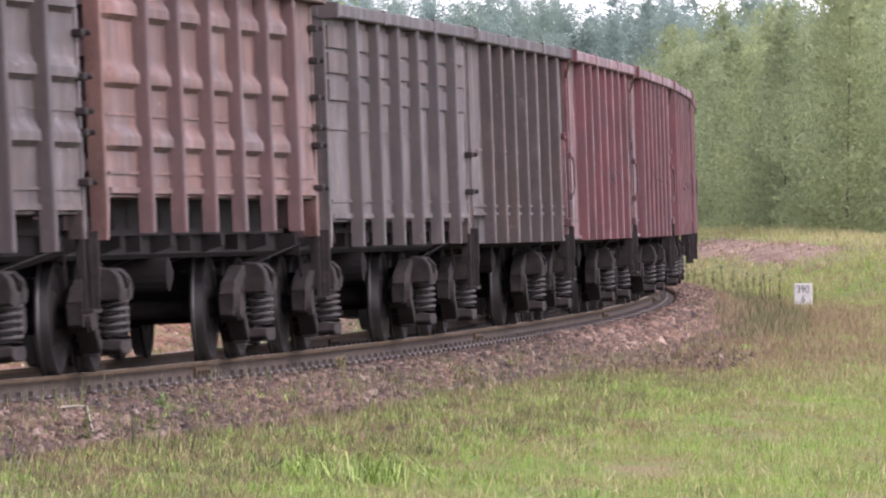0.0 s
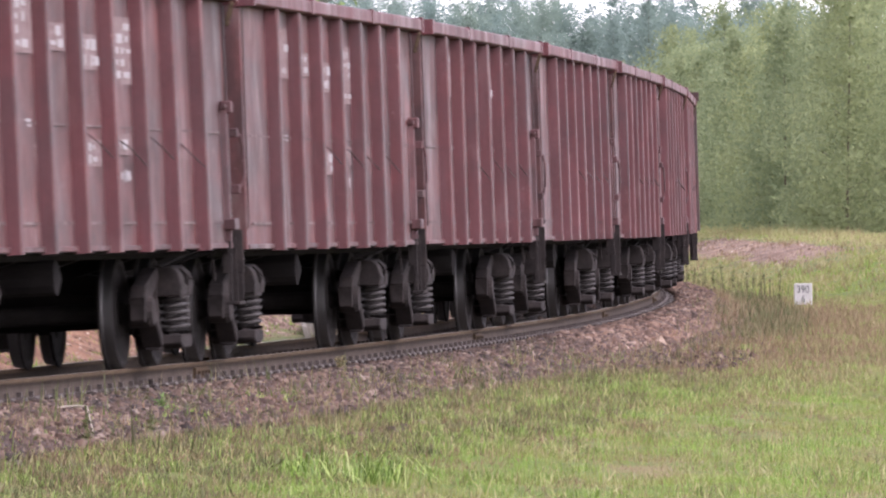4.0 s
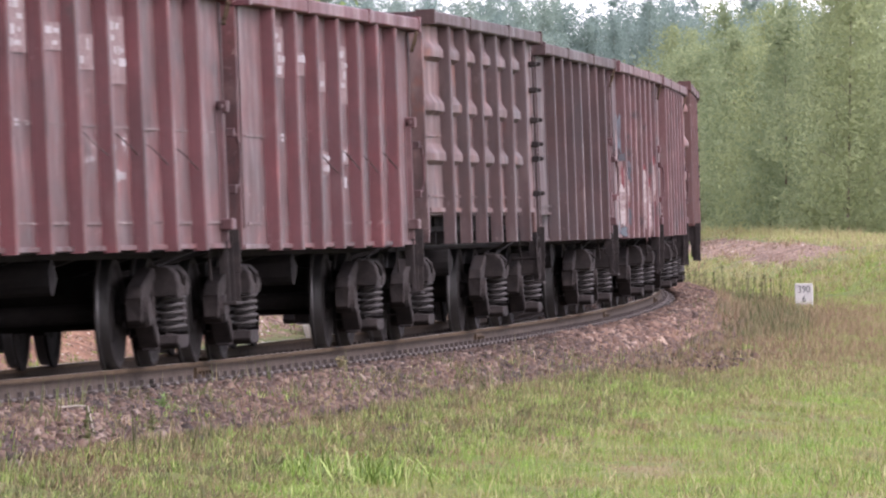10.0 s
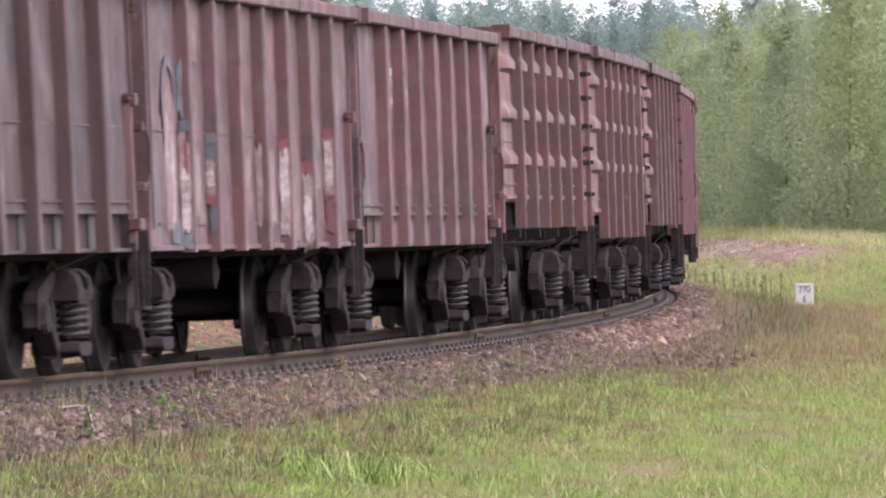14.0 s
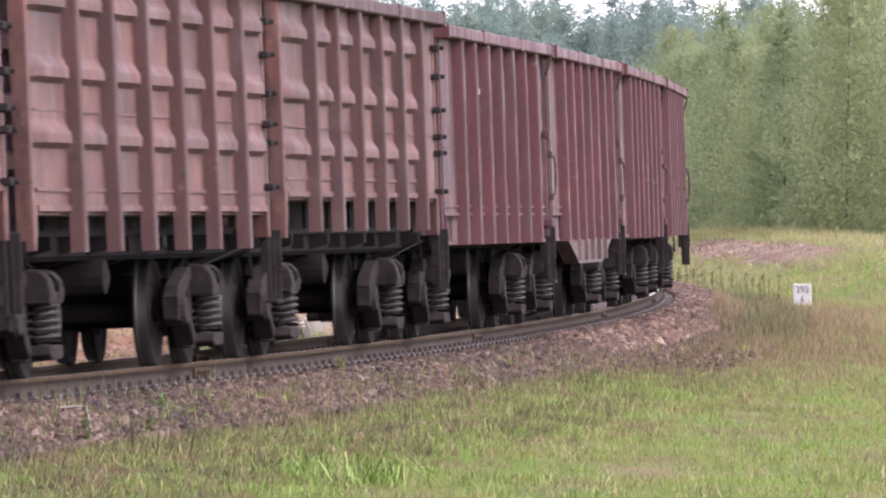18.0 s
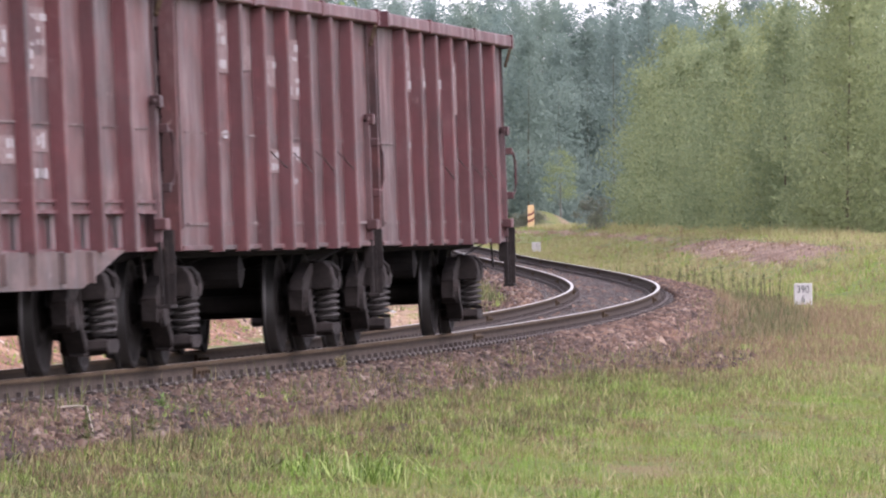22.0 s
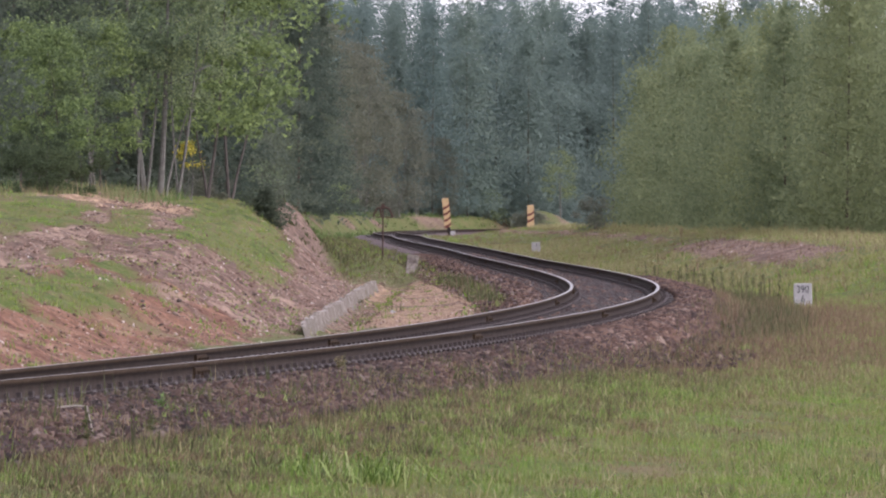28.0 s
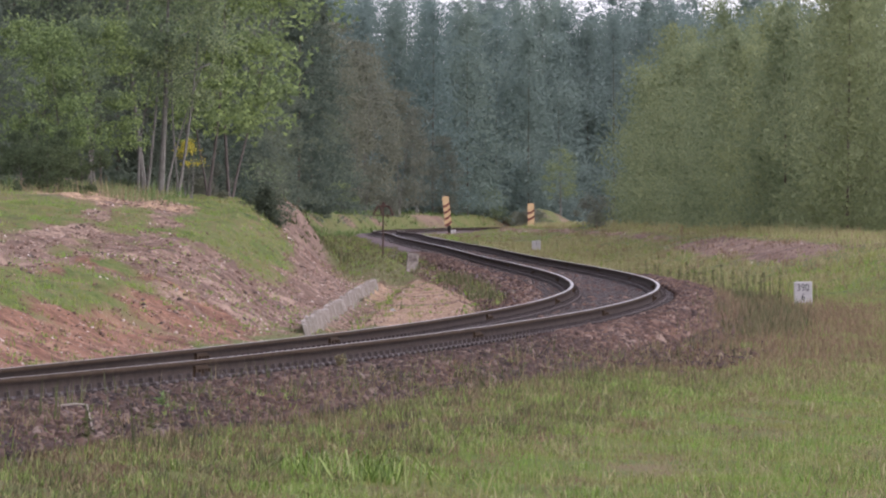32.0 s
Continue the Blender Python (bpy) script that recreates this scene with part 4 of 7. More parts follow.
def wheelset_mesh():
    bm = bmesh.new()
    R = 0.4785
    for g in (-1, 1):
        prof = [(0.72, 0.10), (0.72, 0.20), (0.745, 0.24), (0.745, 0.40), (0.722, 0.43), (0.722, 0.50), (0.735, 0.507), (0.752, 0.49), (0.762, R + 0.003),
                (0.845, R - 0.004), (0.852, R - 0.012), (0.852, 0.43), (0.815, 0.40), (0.790, 0.24), (0.84, 0.19), (0.84, 0.10)]
        mats = [0] * 7 + [1, 1] + [0] * 6
        prof = prof if g > 0 else [(-a, r) for a, r in prof]
        lathe(bm, prof, n=30, mats=mats)
    lathe(bm, [(-1.06, 0.05), (-1.05, 0.065), (-0.9, 0.075), (-0.86, 0.095), (-0.6, 0.085), (0.6, 0.085), (0.86, 0.095), (0.9, 0.075), (1.05, 0.065), (1.06, 0.05)], n=14)
    return done(bm, "wheelset")


def axle_box_mesh():
    bm = bmesh.new()
    lathe(bm, [(0.93, 0.12), (0.94, 0.135), (1.10, 0.135), (1.115, 0.125), (1.135, 0.12), (1.14, 0.05)], n=16)
    box(bm, 0.95, 1.09, -0.155, 0.155, 0.06, 0.125, 0.01)
    return done(bm, "axle_box")


SPRING, SIDE_FRAME, BOLSTER, WHEELSET, AXLE_BOX = spring_mesh(), side_frame_mesh(), bolster_mesh(), wheelset_mesh(), axle_box_mesh()
BOGIE_Y, AXLE_Y, WHEEL_R = 4.325, 0.925, 0.4785
WHEELS = []


def bogie(wagon, y):
    base = place("bogie", BOLSTER, M_BLACK, wagon, pose(0, y, 0), "grimy cast-steel two-axle bogie")
    for g in (0, 180):
        place("side_frame", SIDE_FRAME, M_IRON, base, pose(0, 0, 0, 0, 0, g))
        for x in (0.985, 1.175):
            for sy in (-0.13, 0.13):
                sx = x if g == 0 else -x
                place("spring", SPRING, M_SPRING, base, pose(sx, sy, 0))
        for ay in (-AXLE_Y, AXLE_Y):
            place("axle_box", AXLE_BOX, M_IRON, base, pose(0, ay, WHEEL_R, 0, 0, g))
    for ay in (-AXLE_Y, AXLE_Y):
        w = place("wheelset", WHEELSET, [M_WHEEL, M_TREAD], base, pose(0, ay, WHEEL_R), "dark steel wheelset with polished treads")
        WHEELS.append((w, ay))


def built(name, make):
    b2 = bmesh.new()
    make(b2)
    return done(b2, name)


CENTRE_SILL = built("centre_sill", lambda b2: box(b2, -0.22, 0.22, -6.3, 6.3, 0.78, 1.135, 0.01))
FLOOR = built("floor", lambda b2: box(b2, -1.14, 1.14, -6.29, 6.29, 1.14, 1.19))
BEAM = built("cross_beam", lambda b2: prism(b2, [(-1.26, 1.135), (-1.26, 1.04), (-0.4, 0.80), (0.4, 0.80), (1.26, 1.04), (1.26, 1.135)], "y", -0.11, 0.11))
THIN_BEAM = built("cross_bearer", lambda b2: box(b2, -1.20, 1.20, -0.05, 0.05, 1.0, 1.135))
SIDE_SILL = built("side_sill", lambda b2: prism(b2, [(0.94, 1.135), (1.08, 1.135), (1.08, 0.98), (1.02, 0.94), (0.94, 0.94)], "y", -6.3, 6.3))


def brake_mesh():
    bm = bmesh.new()
    lathe(bm, [(-0.30, 0.05), (-0.28, 0.17), (0.22, 0.17), (0.26, 0.10)], n=14, centre=(-0.75, 0.9, 0.82))
    lathe(bm, [(-0.45, 0.05), (-0.42, 0.15), (0.42, 0.15), (0.45, 0.05)], n=14, centre=(0.75, -1.2, 0.80))
    rod(bm, [(0.35, -3.5, 0.72), (0.35, 3.5, 0.72)], 0.022)
    rod(bm, [(-0.4, -3.6, 0.86), (-0.4, 3.6, 0.86)], 0.02)
    rod(bm, [(1.18, -4.9, 0.90), (1.22, -5.4, 0.93), (1.28, -6.25, 1.02)], 0.008)
    rod(bm, [(1.18, 4.0, 0.86), (1.22, 5.2, 0.95), (1.30, 6.25, 1.04)], 0.008)
    rod(bm, [(0.95, -6.2, 0.98), (0.95, 6.2, 0.98)], 0.018)
    box(bm, 0.5, 0.62, -0.5, -0.42, 0.70, 1.1)
    return done(bm, "brake_gear")


def coupler_mesh():
    bm = bmesh.new()
    box(bm, -0.09, 0.09, 6.3, 6.62, 0.94, 1.10)
    prism(bm, [(-0.13, 6.60), (0.13, 6.60), (0.20, 6.72), (0.20, 6.90), (0.06, 6.96), (0.02, 6.80), (-0.10, 6.86), (-0.20, 6.92), (-0.18, 6.70)], "z", 0.86, 1.16)
    rod(bm, [(0.35, 6.40, 0.98), (0.36, 6.62, 0.86), (0.22, 6.80, 0.55), (0.20, 6.92, 0.52)], 0.028)
    rod(bm, [(0.30, 6.46, 1.14), (0.9, 6.46, 1.14), (1.25, 6.46, 1.02), (1.27, 6.46, 0.72)], 0.014)
    box(bm, -0.45, 0.45, 6.30, 6.40, 0.82, 1.16, 0.01)
    return done(bm, "coupler")


def step_mesh():
    """The hanging foot-step at a wagon's corner: a broad plate, two straps and a rung."""
    bm = bmesh.new()
    box(bm, 1.37, 1.56, 6.38, 6.41, 0.78, 1.16, 0.006)
    box(bm, 1.42, 1.55, 6.385, 6.405, 0.50, 0.80, 0.004)
    for y in (6.08, 6.38):
        box(bm, 1.47, 1.50, y - 0.02, y + 0.02, 0.50, 1.10)
    box(bm, 1.44, 1.56, 6.05, 6.41, 0.50, 0.53, 0.004)
    return done(bm, "foot_step")


END_SHEET = built("end_wall", lambda b2: box(b2, -1.44, 1.44, 6.30, 6.335, 1.19, 3.24))
END_RIB = built("end_rib", lambda b2: prism(b2, [(6.335, -0.09), (6.40, -0.055), (6.40, 0.055), (6.335, 0.09)], "x", -1.42, 1.42))
END_STAY = built("end_stay", lambda b2: prism(b2, [(-0.07, 6.336), (-0.05, 6.412), (0.05, 6.412), (0.07, 6.336)], "z", 1.10, 3.22))


def top_rail_mesh():
    bm = bmesh.new()
    prism(bm, [(1.42, 3.185), (1.585, 3.185), (1.600, 3.20), (1.600, 3.30), (1.585, 3.315), (1.42, 3.315)], "y", -HALF_L, HALF_L)
    for g in (-1, 1):
        box(bm, 1.40, 1.612, g * 6.36 - 0.06, g * 6.36 + 0.06, 3.17, 3.33, 0.008)
        box(bm, 1.40, 1.607, g * 2.3 - 0.09, g * 2.3 + 0.09, 3.18, 3.325, 0.005)
    return done(bm, "top_rail")


def end_rail_mesh():
    bm = bmesh.new()
    box(bm, -1.42, 1.42, 6.27, 6.43, 3.19, 3.31, 0.012)
    return done(bm, "end_rail")


def corner_post_mesh():
    bm = bmesh.new()
    prism(bm, [(0.0, 6.29), (0.012, 6.30), (0.016, 6.315), (0.016, 6.39), (0.006, 6.405), (-0.12, 6.405), (-0.12, 6.30)], "z", 1.0, 3.19)
    return done(bm, "corner_post")


def handle_mesh():
    bm = bmesh.new()
    rod(bm, [(1.50, 6.40, 2.02), (1.56, 6.47, 2.00), (1.575, 6.52, 1.90), (1.575, 6.52, 1.66), (1.56, 6.48, 1.55), (1.50, 6.40, 1.52)], 0.016)
    box(bm, 1.46, 1.56, 6.34, 6.40, 1.98, 2.06, 0.008)
    box(bm, 1.46, 1.56, 6.34, 6.40, 1.48, 1.56, 0.008)
    return done(bm, "handrail")


def latch_mesh():
    bm = bmesh.new()
    box(bm, WALL_X, WALL_X + 0.10, 6.06, 6.20, 2.19, 2.30, 0.012)
    rod(bm, [(WALL_X + 0.05, 5.94, 2.25), (WALL_X + 0.05, 6.30, 2.25)], 0.02)
    prism(bm, [(WALL_X, 6.02), (WALL_X + 0.055, 6.04), (WALL_X + 0.055, 6.11), (WALL_X, 6.13)], "z", 1.06, 2.22)
    box(bm, WALL_X, WALL_X + 0.11, 5.98, 6.22, 1.16, 1.26, 0.01)
    return done(bm, "latch_bar")


def lashing_ring_mesh():
    bm = bmesh.new()
    for dy in (-0.05, 0.06):
        pts = [(1.565 + 0.03 * math.cos(a), 6.15 + dy + 0.045 * math.sin(a), 3.07 + 0.10 * math.cos(a)) for a in np.linspace(0, 6.283, 11)]
        rod(bm, pts, 0.011, 5)
    return done(bm, "lashing_ring")


def hinge_mesh():
    bm = bmesh.new()
    box(bm, WALL_X, WALL_X + 0.09, 6.18, 6.33, -0.032, 0.032, 0.01)
    lathe(bm, [(0, 0.024), (0.12, 0.024), (0.13, 0.014)], n=8, centre=(WALL_X, 6.34, 0.0))
    return done(bm, "hinge")


BRAKES, COUPLER, STEP = brake_mesh(), coupler_mesh(), step_mesh()
TOP_RAIL, END_RAIL, CORNER, HANDLE, LATCH, RING, HINGE = top_rail_mesh(), end_rail_mesh(), corner_post_mesh(), handle_mesh(), latch_mesh(), lashing_ring_mesh(), hinge_mesh()
bm = bmesh.new()
box(bm, 0, 0.002, -0.5, 0.5, -0.5, 0.5)
PLATE = done(bm, "marking")
MESHES = {}


def cached(key, make):
    if key not in MESHES:
        MESHES[key] = make()
    return MESHES[key]


def gondola(style, body, label, seed, low=1.0, wall=None, graffiti=False, hand_wheel=False, marks=None, chute=False, posts=7):
    """An open-topped bogie wagon. style: plain (smooth panels to the sill), slotted (hatch gaps above the sill),
    bulged (pressed bulges, ribs running below the wall), skirted (flat panels, ribs running below the wall)."""
    rnd = random.Random(seed)
    # the smooth-sided kinds are a little narrower and longer, with their bogies farther apart
    slim = style in ("plain", "slotted")
    ins, ext, half_base = (-0.045, 0.22, 4.80) if slim else (0.0, 0.0, BOGIE_Y)
    wall_x = WALL_X + ins
    stretch = Matrix.Diagonal((1, 1 + ext / 6.4, 1, 1))
    wagon = tagged(new("gondola_wagon"), label, "freight wagon", group="wagons of the goods train")
    post_paint, body = body, wall or body
    n_panels = posts + 1
    rise = 0.10 if style == "bulged" else 0.0
    pitch = 2 * 6.30 / n_panels
    wall_z = {"plain": 1.035, "slotted": 1.30, "bulged": 1.33, "skirted": 1.27}[style] + (low - 1.0 if style == "bulged" else 0)
    bulges = (1.94 + 0.0, 2.46, 3.02) if style == "bulged" else ()
    place("centre_sill", CENTRE_SILL, M_BLACK, wagon)
    place("floor", FLOOR, M_BLACK, wagon)
    for y in (-6.30, -4.325, -1.5, 1.5, 4.325, 6.30):
        place("cross_beam", BEAM, M_BLACK, wagon, pose(0, y, 0))
    for y in (-2.9, 0.0, 2.9):
        place("cross_bearer", THIN_BEAM, M_BLACK, wagon, pose(0, y, 0))
    place("brake_gear", BRAKES, M_BLACK, wagon)
    for g in (0, 180):
        spin = pose(0, 0, 0, 0, 0, g)
        for i in range(n_panels):
            y0, y1 = -6.30 + pitch * i + 0.02, -6.30 + pitch * (i + 1) - 0.02
            ym = (y0 + y1) / 2
            y0, y1 = y0 - (ext if i == 0 else 0), y1 + (ext if i == n_panels - 1 else 0)
            own = () if (style == "bulged" and i == n_panels - 1 and seed % 2 == 0) else bulges
            me = cached(("panel", style, i, posts, len(own), low, seed % 3), lambda: wavy_panel(y0, y1, wall_z, 3.19 + rise, own, seed + i))
            place("wall_panel", me, body, wagon, spin @ pose(wall_x, 0, 0))
            seam_z = 2.02 if style in ("plain", "slotted") else 2.13
            flat_seam = style in ("plain", "slotted")
            lines_at = [("seam_strip", seam_z, 0.008, 0.016, 0.12)]
            if g == 0 and style == "plain":
                lines_at.append(("lower_seam", 1.23, 0.010, 0.025, 0.14))
            if g == 0 and not flat_seam:
                lines_at += [("wall_lip", wall_z + 0.025, 0.022, 0.05, 0.12), ("lower_crease", wall_z + 0.17, 0.014, 0.025, 0.10)]
            for piece, zz, out, tall, inset in lines_at:
                def strip_of():
                    b2 = bmesh.new()
                    box(b2, 0.0, out, -pitch / 2 + inset, pitch / 2 - inset, -tall / 2, tall / 2)
                    return done(b2, piece)
                place(piece, cached((piece, out, tall, pitch), strip_of), M_SEAM if flat_seam else body, wagon, spin @ pose(wall_x + 0.004, ym, zz))
            if g == 0 and style == "skirted":
                # sooty plates along the top of the grey wagon
                for kk, (za, zb) in enumerate(((2.40, 2.60), (2.66, 2.86), (2.90, 3.12))):
                    def plate():
                        b2 = bmesh.new()
                        box(b2, -0.03, 0.022, -pitch / 2 + 0.12, pitch / 2 - 0.12, za, zb, 0.008)
                        return done(b2, "upper_plate")
                    place("upper_plate", cached(("upper_plate", kk, pitch), plate), M_DARK_WALL, wagon, spin @ pose(wall_x + 0.004, ym, 0))
        foot = low if style in ("bulged", "skirted") else 0.985
        pm = cached(("post", foot, style == "bulged"), lambda: post_mesh(foot, 3.19 + rise, 0.100 if style == "bulged" else 0.095, 0.075 if style == "bulged" else 0.072))
        for i in range(1, n_panels):
            place("post", pm, [post_paint, body if slim else post_paint], wagon, spin @ pose(wall_x, -6.30 + pitch * i, 0))
        if style != "plain":
            # Behind bulged and skirted walls, a black sheet stands in for the gap's shade.
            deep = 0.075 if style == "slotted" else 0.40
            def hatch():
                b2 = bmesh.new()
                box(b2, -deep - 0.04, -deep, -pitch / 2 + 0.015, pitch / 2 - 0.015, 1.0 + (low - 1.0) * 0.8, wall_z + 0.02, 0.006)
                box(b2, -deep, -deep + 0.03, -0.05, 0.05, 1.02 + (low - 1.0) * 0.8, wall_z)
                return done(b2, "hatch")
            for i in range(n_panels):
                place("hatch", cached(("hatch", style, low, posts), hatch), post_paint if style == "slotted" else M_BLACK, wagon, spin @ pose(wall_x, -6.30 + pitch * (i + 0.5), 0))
            def ledge():
                b2 = bmesh.new()
                if style == "slotted":
                    box(b2, -0.148, -0.004, -6.3, 6.3, 0.985, 1.02, 0.006)
                    box(b2, -0.02, 0.026, -6.3, 6.3, wall_z, wall_z + 0.03)
                    box(b2, -0.02, 0.022, -6.3, 6.3, wall_z + 0.09, wall_z + 0.115)
                else:
                    box(b2, -0.38, -0.032, -6.3, 6.3, wall_z - 0.03, wall_z - 0.003)
                return done(b2, "ledge")
            place("ledge", cached(("ledge", style, low), ledge), post_paint if slim else body, wagon, spin @ pose(wall_x, 0, 0) @ stretch)
        else:
            def sill():
                b2 = bmesh.new()
                box(b2, -0.05, 0.03, -6.34, 6.34, 1.0, 1.045, 0.006)
                return done(b2, "bottom_sill")
            place("bottom_sill", cached(("sill",), sill), body, wagon, spin @ pose(wall_x, 0, 0) @ stretch)
        place("top_rail", TOP_RAIL, post_paint, wagon, spin @ pose(ins, 0, rise) @ stretch)
        place("side_sill", SIDE_SILL, M_BLACK, wagon, spin)
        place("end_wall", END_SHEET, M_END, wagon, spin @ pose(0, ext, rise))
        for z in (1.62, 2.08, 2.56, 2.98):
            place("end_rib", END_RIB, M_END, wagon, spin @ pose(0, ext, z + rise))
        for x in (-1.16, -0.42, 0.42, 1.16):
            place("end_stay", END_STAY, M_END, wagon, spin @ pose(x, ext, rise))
        place("end_rail", END_RAIL, post_paint, wagon, spin @ pose(0, ext, rise))
        place("foot_step", STEP, M_IRON, wagon, spin @ pose(ins, ext, 0))
        place("coupler", COUPLER, M_IRON, wagon, spin)
        for mx in (0, 1):
            c = place("corner_post", CORNER, body, wagon, spin @ pose(wall_x, -ext if mx else ext, rise) @ (Matrix.Identity(4) if mx == 0 else Matrix.Diagonal((1, -1, 1, 1))))
        if style == "bulged" or style == "skirted":
            def tail():
                b2 = bmesh.new()
                prism(b2, [(-6.40, wall_z + 0.05), (-6.22, wall_z + 0.05), (-6.26, wall_z - 0.16), (-6.33, low + 0.02), (-6.40, low + 0.02)], "x", -0.05, 0.018)
                return done(b2, "end_tongue")
            place("end_tongue", cached(("tail", style, low), tail), body, wagon, spin @ pose(wall_x, 0, 0))
            for z in (1.55, 1.95, 2.12, 2.40, 2.75, 3.05):
                if style == "bulged" or z in (1.95, 1.55):
                    place("hinge", HINGE, M_IRON, wagon, spin @ pose(0, 0, z))
        else:
            place("handrail", HANDLE, M_FITTING, wagon, spin @ pose(ins, ext, 0))
            place("latch_bar", LATCH, M_FITTING, wagon, spin @ pose(ins, ext, 0))
            place("lashing_ring", RING, M_RAIL, wagon, spin @ pose(ins, ext, 0))
    # thin dark rods set aslant across the ribs, drawn for slanting dark marks
    if style == "plain" and not graffiti:
        for i in range(3, n_panels - 1):
            yw, zw = -6.30 + pitch * (i + 0.55) + rnd.uniform(-0.15, 0.15), 1.83 + rnd.uniform(-0.06, 0.06)
            b2 = bmesh.new()
            rod(b2, [(wall_x + 0.02, yw - 0.25, zw + 0.10), (wall_x + 0.07, yw, zw + rnd.uniform(0.0, 0.03)), (wall_x + 0.128, yw + 0.34, zw - 0.10)], 0.007, 5)
            part("tie_wire", b2, M_END, wagon, "thin dark slanting rod")
    # unreadable stencilled lettering on the side: plain bars
    for i, zc, hh, ww in (marks or ()):
        yc = -6.30 + pitch * (i + 0.5) + 0.20 + rnd.uniform(-0.06, 0.06)
        rows = max(1, int(hh / 0.095))
        if hh > 0.15:
            place("marking", PLATE, M_MARKBASE, wagon, pose(wall_x + 0.006, yc, zc) @ Matrix.Diagonal((1, ww * 1.4, hh * 1.12, 1)), "pale worn ground of the lettering")
        for k in range(rows):
            at = yc - ww * rnd.uniform(0.55, 0.7)
            while at < yc + ww * 0.45:
                w = ww * rnd.uniform(0.10, 0.55)
                if rnd.random() < 0.7:
                    place("marking", PLATE, M_STENCIL, wagon, pose(wall_x + 0.009, at + w / 2, zc + hh / 2 - (k + 0.5) * hh / rows) @ Matrix.Diagonal((1, w, hh / rows * rnd.uniform(0.35, 0.8), 1)), "worn white stencilled lettering")
                at += w + ww * rnd.uniform(0.08, 0.25)
    if graffiti:
        rg = random.Random(77)

        def ragged(w, h, rag):
            """A rectangle of w by h with torn edges."""
            pts = []
            for (ax, az), (bx, bz) in (((-1, -1), (1, -1)), ((1, -1), (1, 1)), ((1, 1), (-1, 1)), ((-1, 1), (-1, -1))):
                for q in range(6):
                    u = q / 6
                    pts.append(((ax + (bx - ax) * u) * w / 2 + rg.uniform(-rag, rag) * w, (az + (bz - az) * u) * h / 2 + rg.uniform(-rag, rag) * h))
            return pts

        def blot(y, zc, ww, hh, mat, k):
            b2 = bmesh.new()
            prism(b2, ragged(ww, hh, 0.07), "x", 0.008 + 0.0012 * k, 0.010 + 0.0012 * k)
            part("graffiti_patch", b2, mat, wagon, "faded sprayed graffiti patch", m=pose(wall_x, y, zc))

        def stroke(pts, wide, mat, k):
            """A sprayed line along the wall, one bent strip."""
            b2 = bmesh.new()
            one, two = [], []
            for k2, (py, pz) in enumerate(pts):
                (ya, za), (yb, zb) = pts[max(0, k2 - 1)], pts[min(len(pts) - 1, k2 + 1)]
                ln = math.hypot(yb - ya, zb - za) or 1
                ny, nz = -(zb - za) / ln * wide / 2, (yb - ya) / ln * wide / 2
                one.append((py - ny, pz - nz))
                two.append((py + ny, pz + nz))
            rows2 = []
            for x2 in (0.008 + 0.0012 * k, 0.010 + 0.0012 * k):
                rows2.append([[b2.verts.new((x2, *p)) for p in side] for side in (one, two)])
            (a0, a1), (b0, b1) = rows2
            for k2 in range(len(pts) - 1):
                b2.faces.new((b0[k2], b0[k2 + 1], b1[k2 + 1], b1[k2]))
                b2.faces.new((a0[k2], a1[k2], a1[k2 + 1], a0[k2 + 1]))
                b2.faces.new((a0[k2], a0[k2 + 1], b0[k2 + 1], b0[k2]))
                b2.faces.new((a1[k2], b1[k2], b1[k2 + 1], a1[k2 + 1]))
            part("graffiti_stroke", b2, mat, wagon, "faded sprayed graffiti line", m=pose(wall_x, 0, 0))

        def flank(i, z0, z1, mat, k=0, deep=0.10, off=0.0):
            """Paint from z0 to z1 on the side of a rib that faces along the train, coat k over the earlier ones."""
            b2 = bmesh.new()
            prism(b2, [(p + deep / 2 + off, q) for p, q in ragged(deep, z1 - z0, 0.13)], "y", -0.004 - 0.0015 * k, 0.0)
            part("graffiti_patch", b2, mat, wagon, "faded sprayed graffiti patch", m=pose(wall_x + 0.005, -6.30 + pitch * i - 0.113, (z0 + z1) / 2, 0, 0, 24))

        y0 = -6.30
        # the pale figure under its blue-grey arch
        blot(y0 + 0.95, 1.75, 0.62, 1.15, M_WASH, 0)
        stroke([(y0 + 0.80, 2.42), (y0 + 0.74, 2.0), (y0 + 0.70, 1.6), (y0 + 0.74, 1.18)], 0.20, M_WASH, 1)
        stroke([(y0 + 1.05, 1.95), (y0 + 1.08, 1.5), (y0 + 1.0, 1.15)], 0.16, M_SPRAY, 2)
        stroke([(y0 + 0.76, 2.40), (y0 + 0.78, 2.1), (y0 + 0.72, 1.75)], 0.10, M_SPRAY, 3)
        stroke([(y0 + 0.92 + 0.36 * math.cos(v), 2.22 + 0.40 * math.sin(v)) for v in np.linspace(-0.3, 3.3, 12)], 0.09, M_GREYBLUE, 4)
        blot(y0 + 1.15, 1.14, 0.5, 0.16, M_GREYBLUE, 2)
        for z0, z1, mat, k, deep, off in ((2.16, 2.60, M_GREYBLUE, 0, 0.05, 0.0), (2.02, 2.12, M_INK, 1, 0.10, 0.0), (1.15, 1.98, M_WASH, 0, 0.10, 0.0), (1.56, 1.94, M_SCARLET, 1, 0.035, 0.04), (1.20, 1.66, M_SPRAY, 2, 0.075, 0.01), (1.02, 1.14, M_GREYBLUE, 0, 0.10, 0.0)):
            flank(1, z0, z1, mat, k, deep, off)
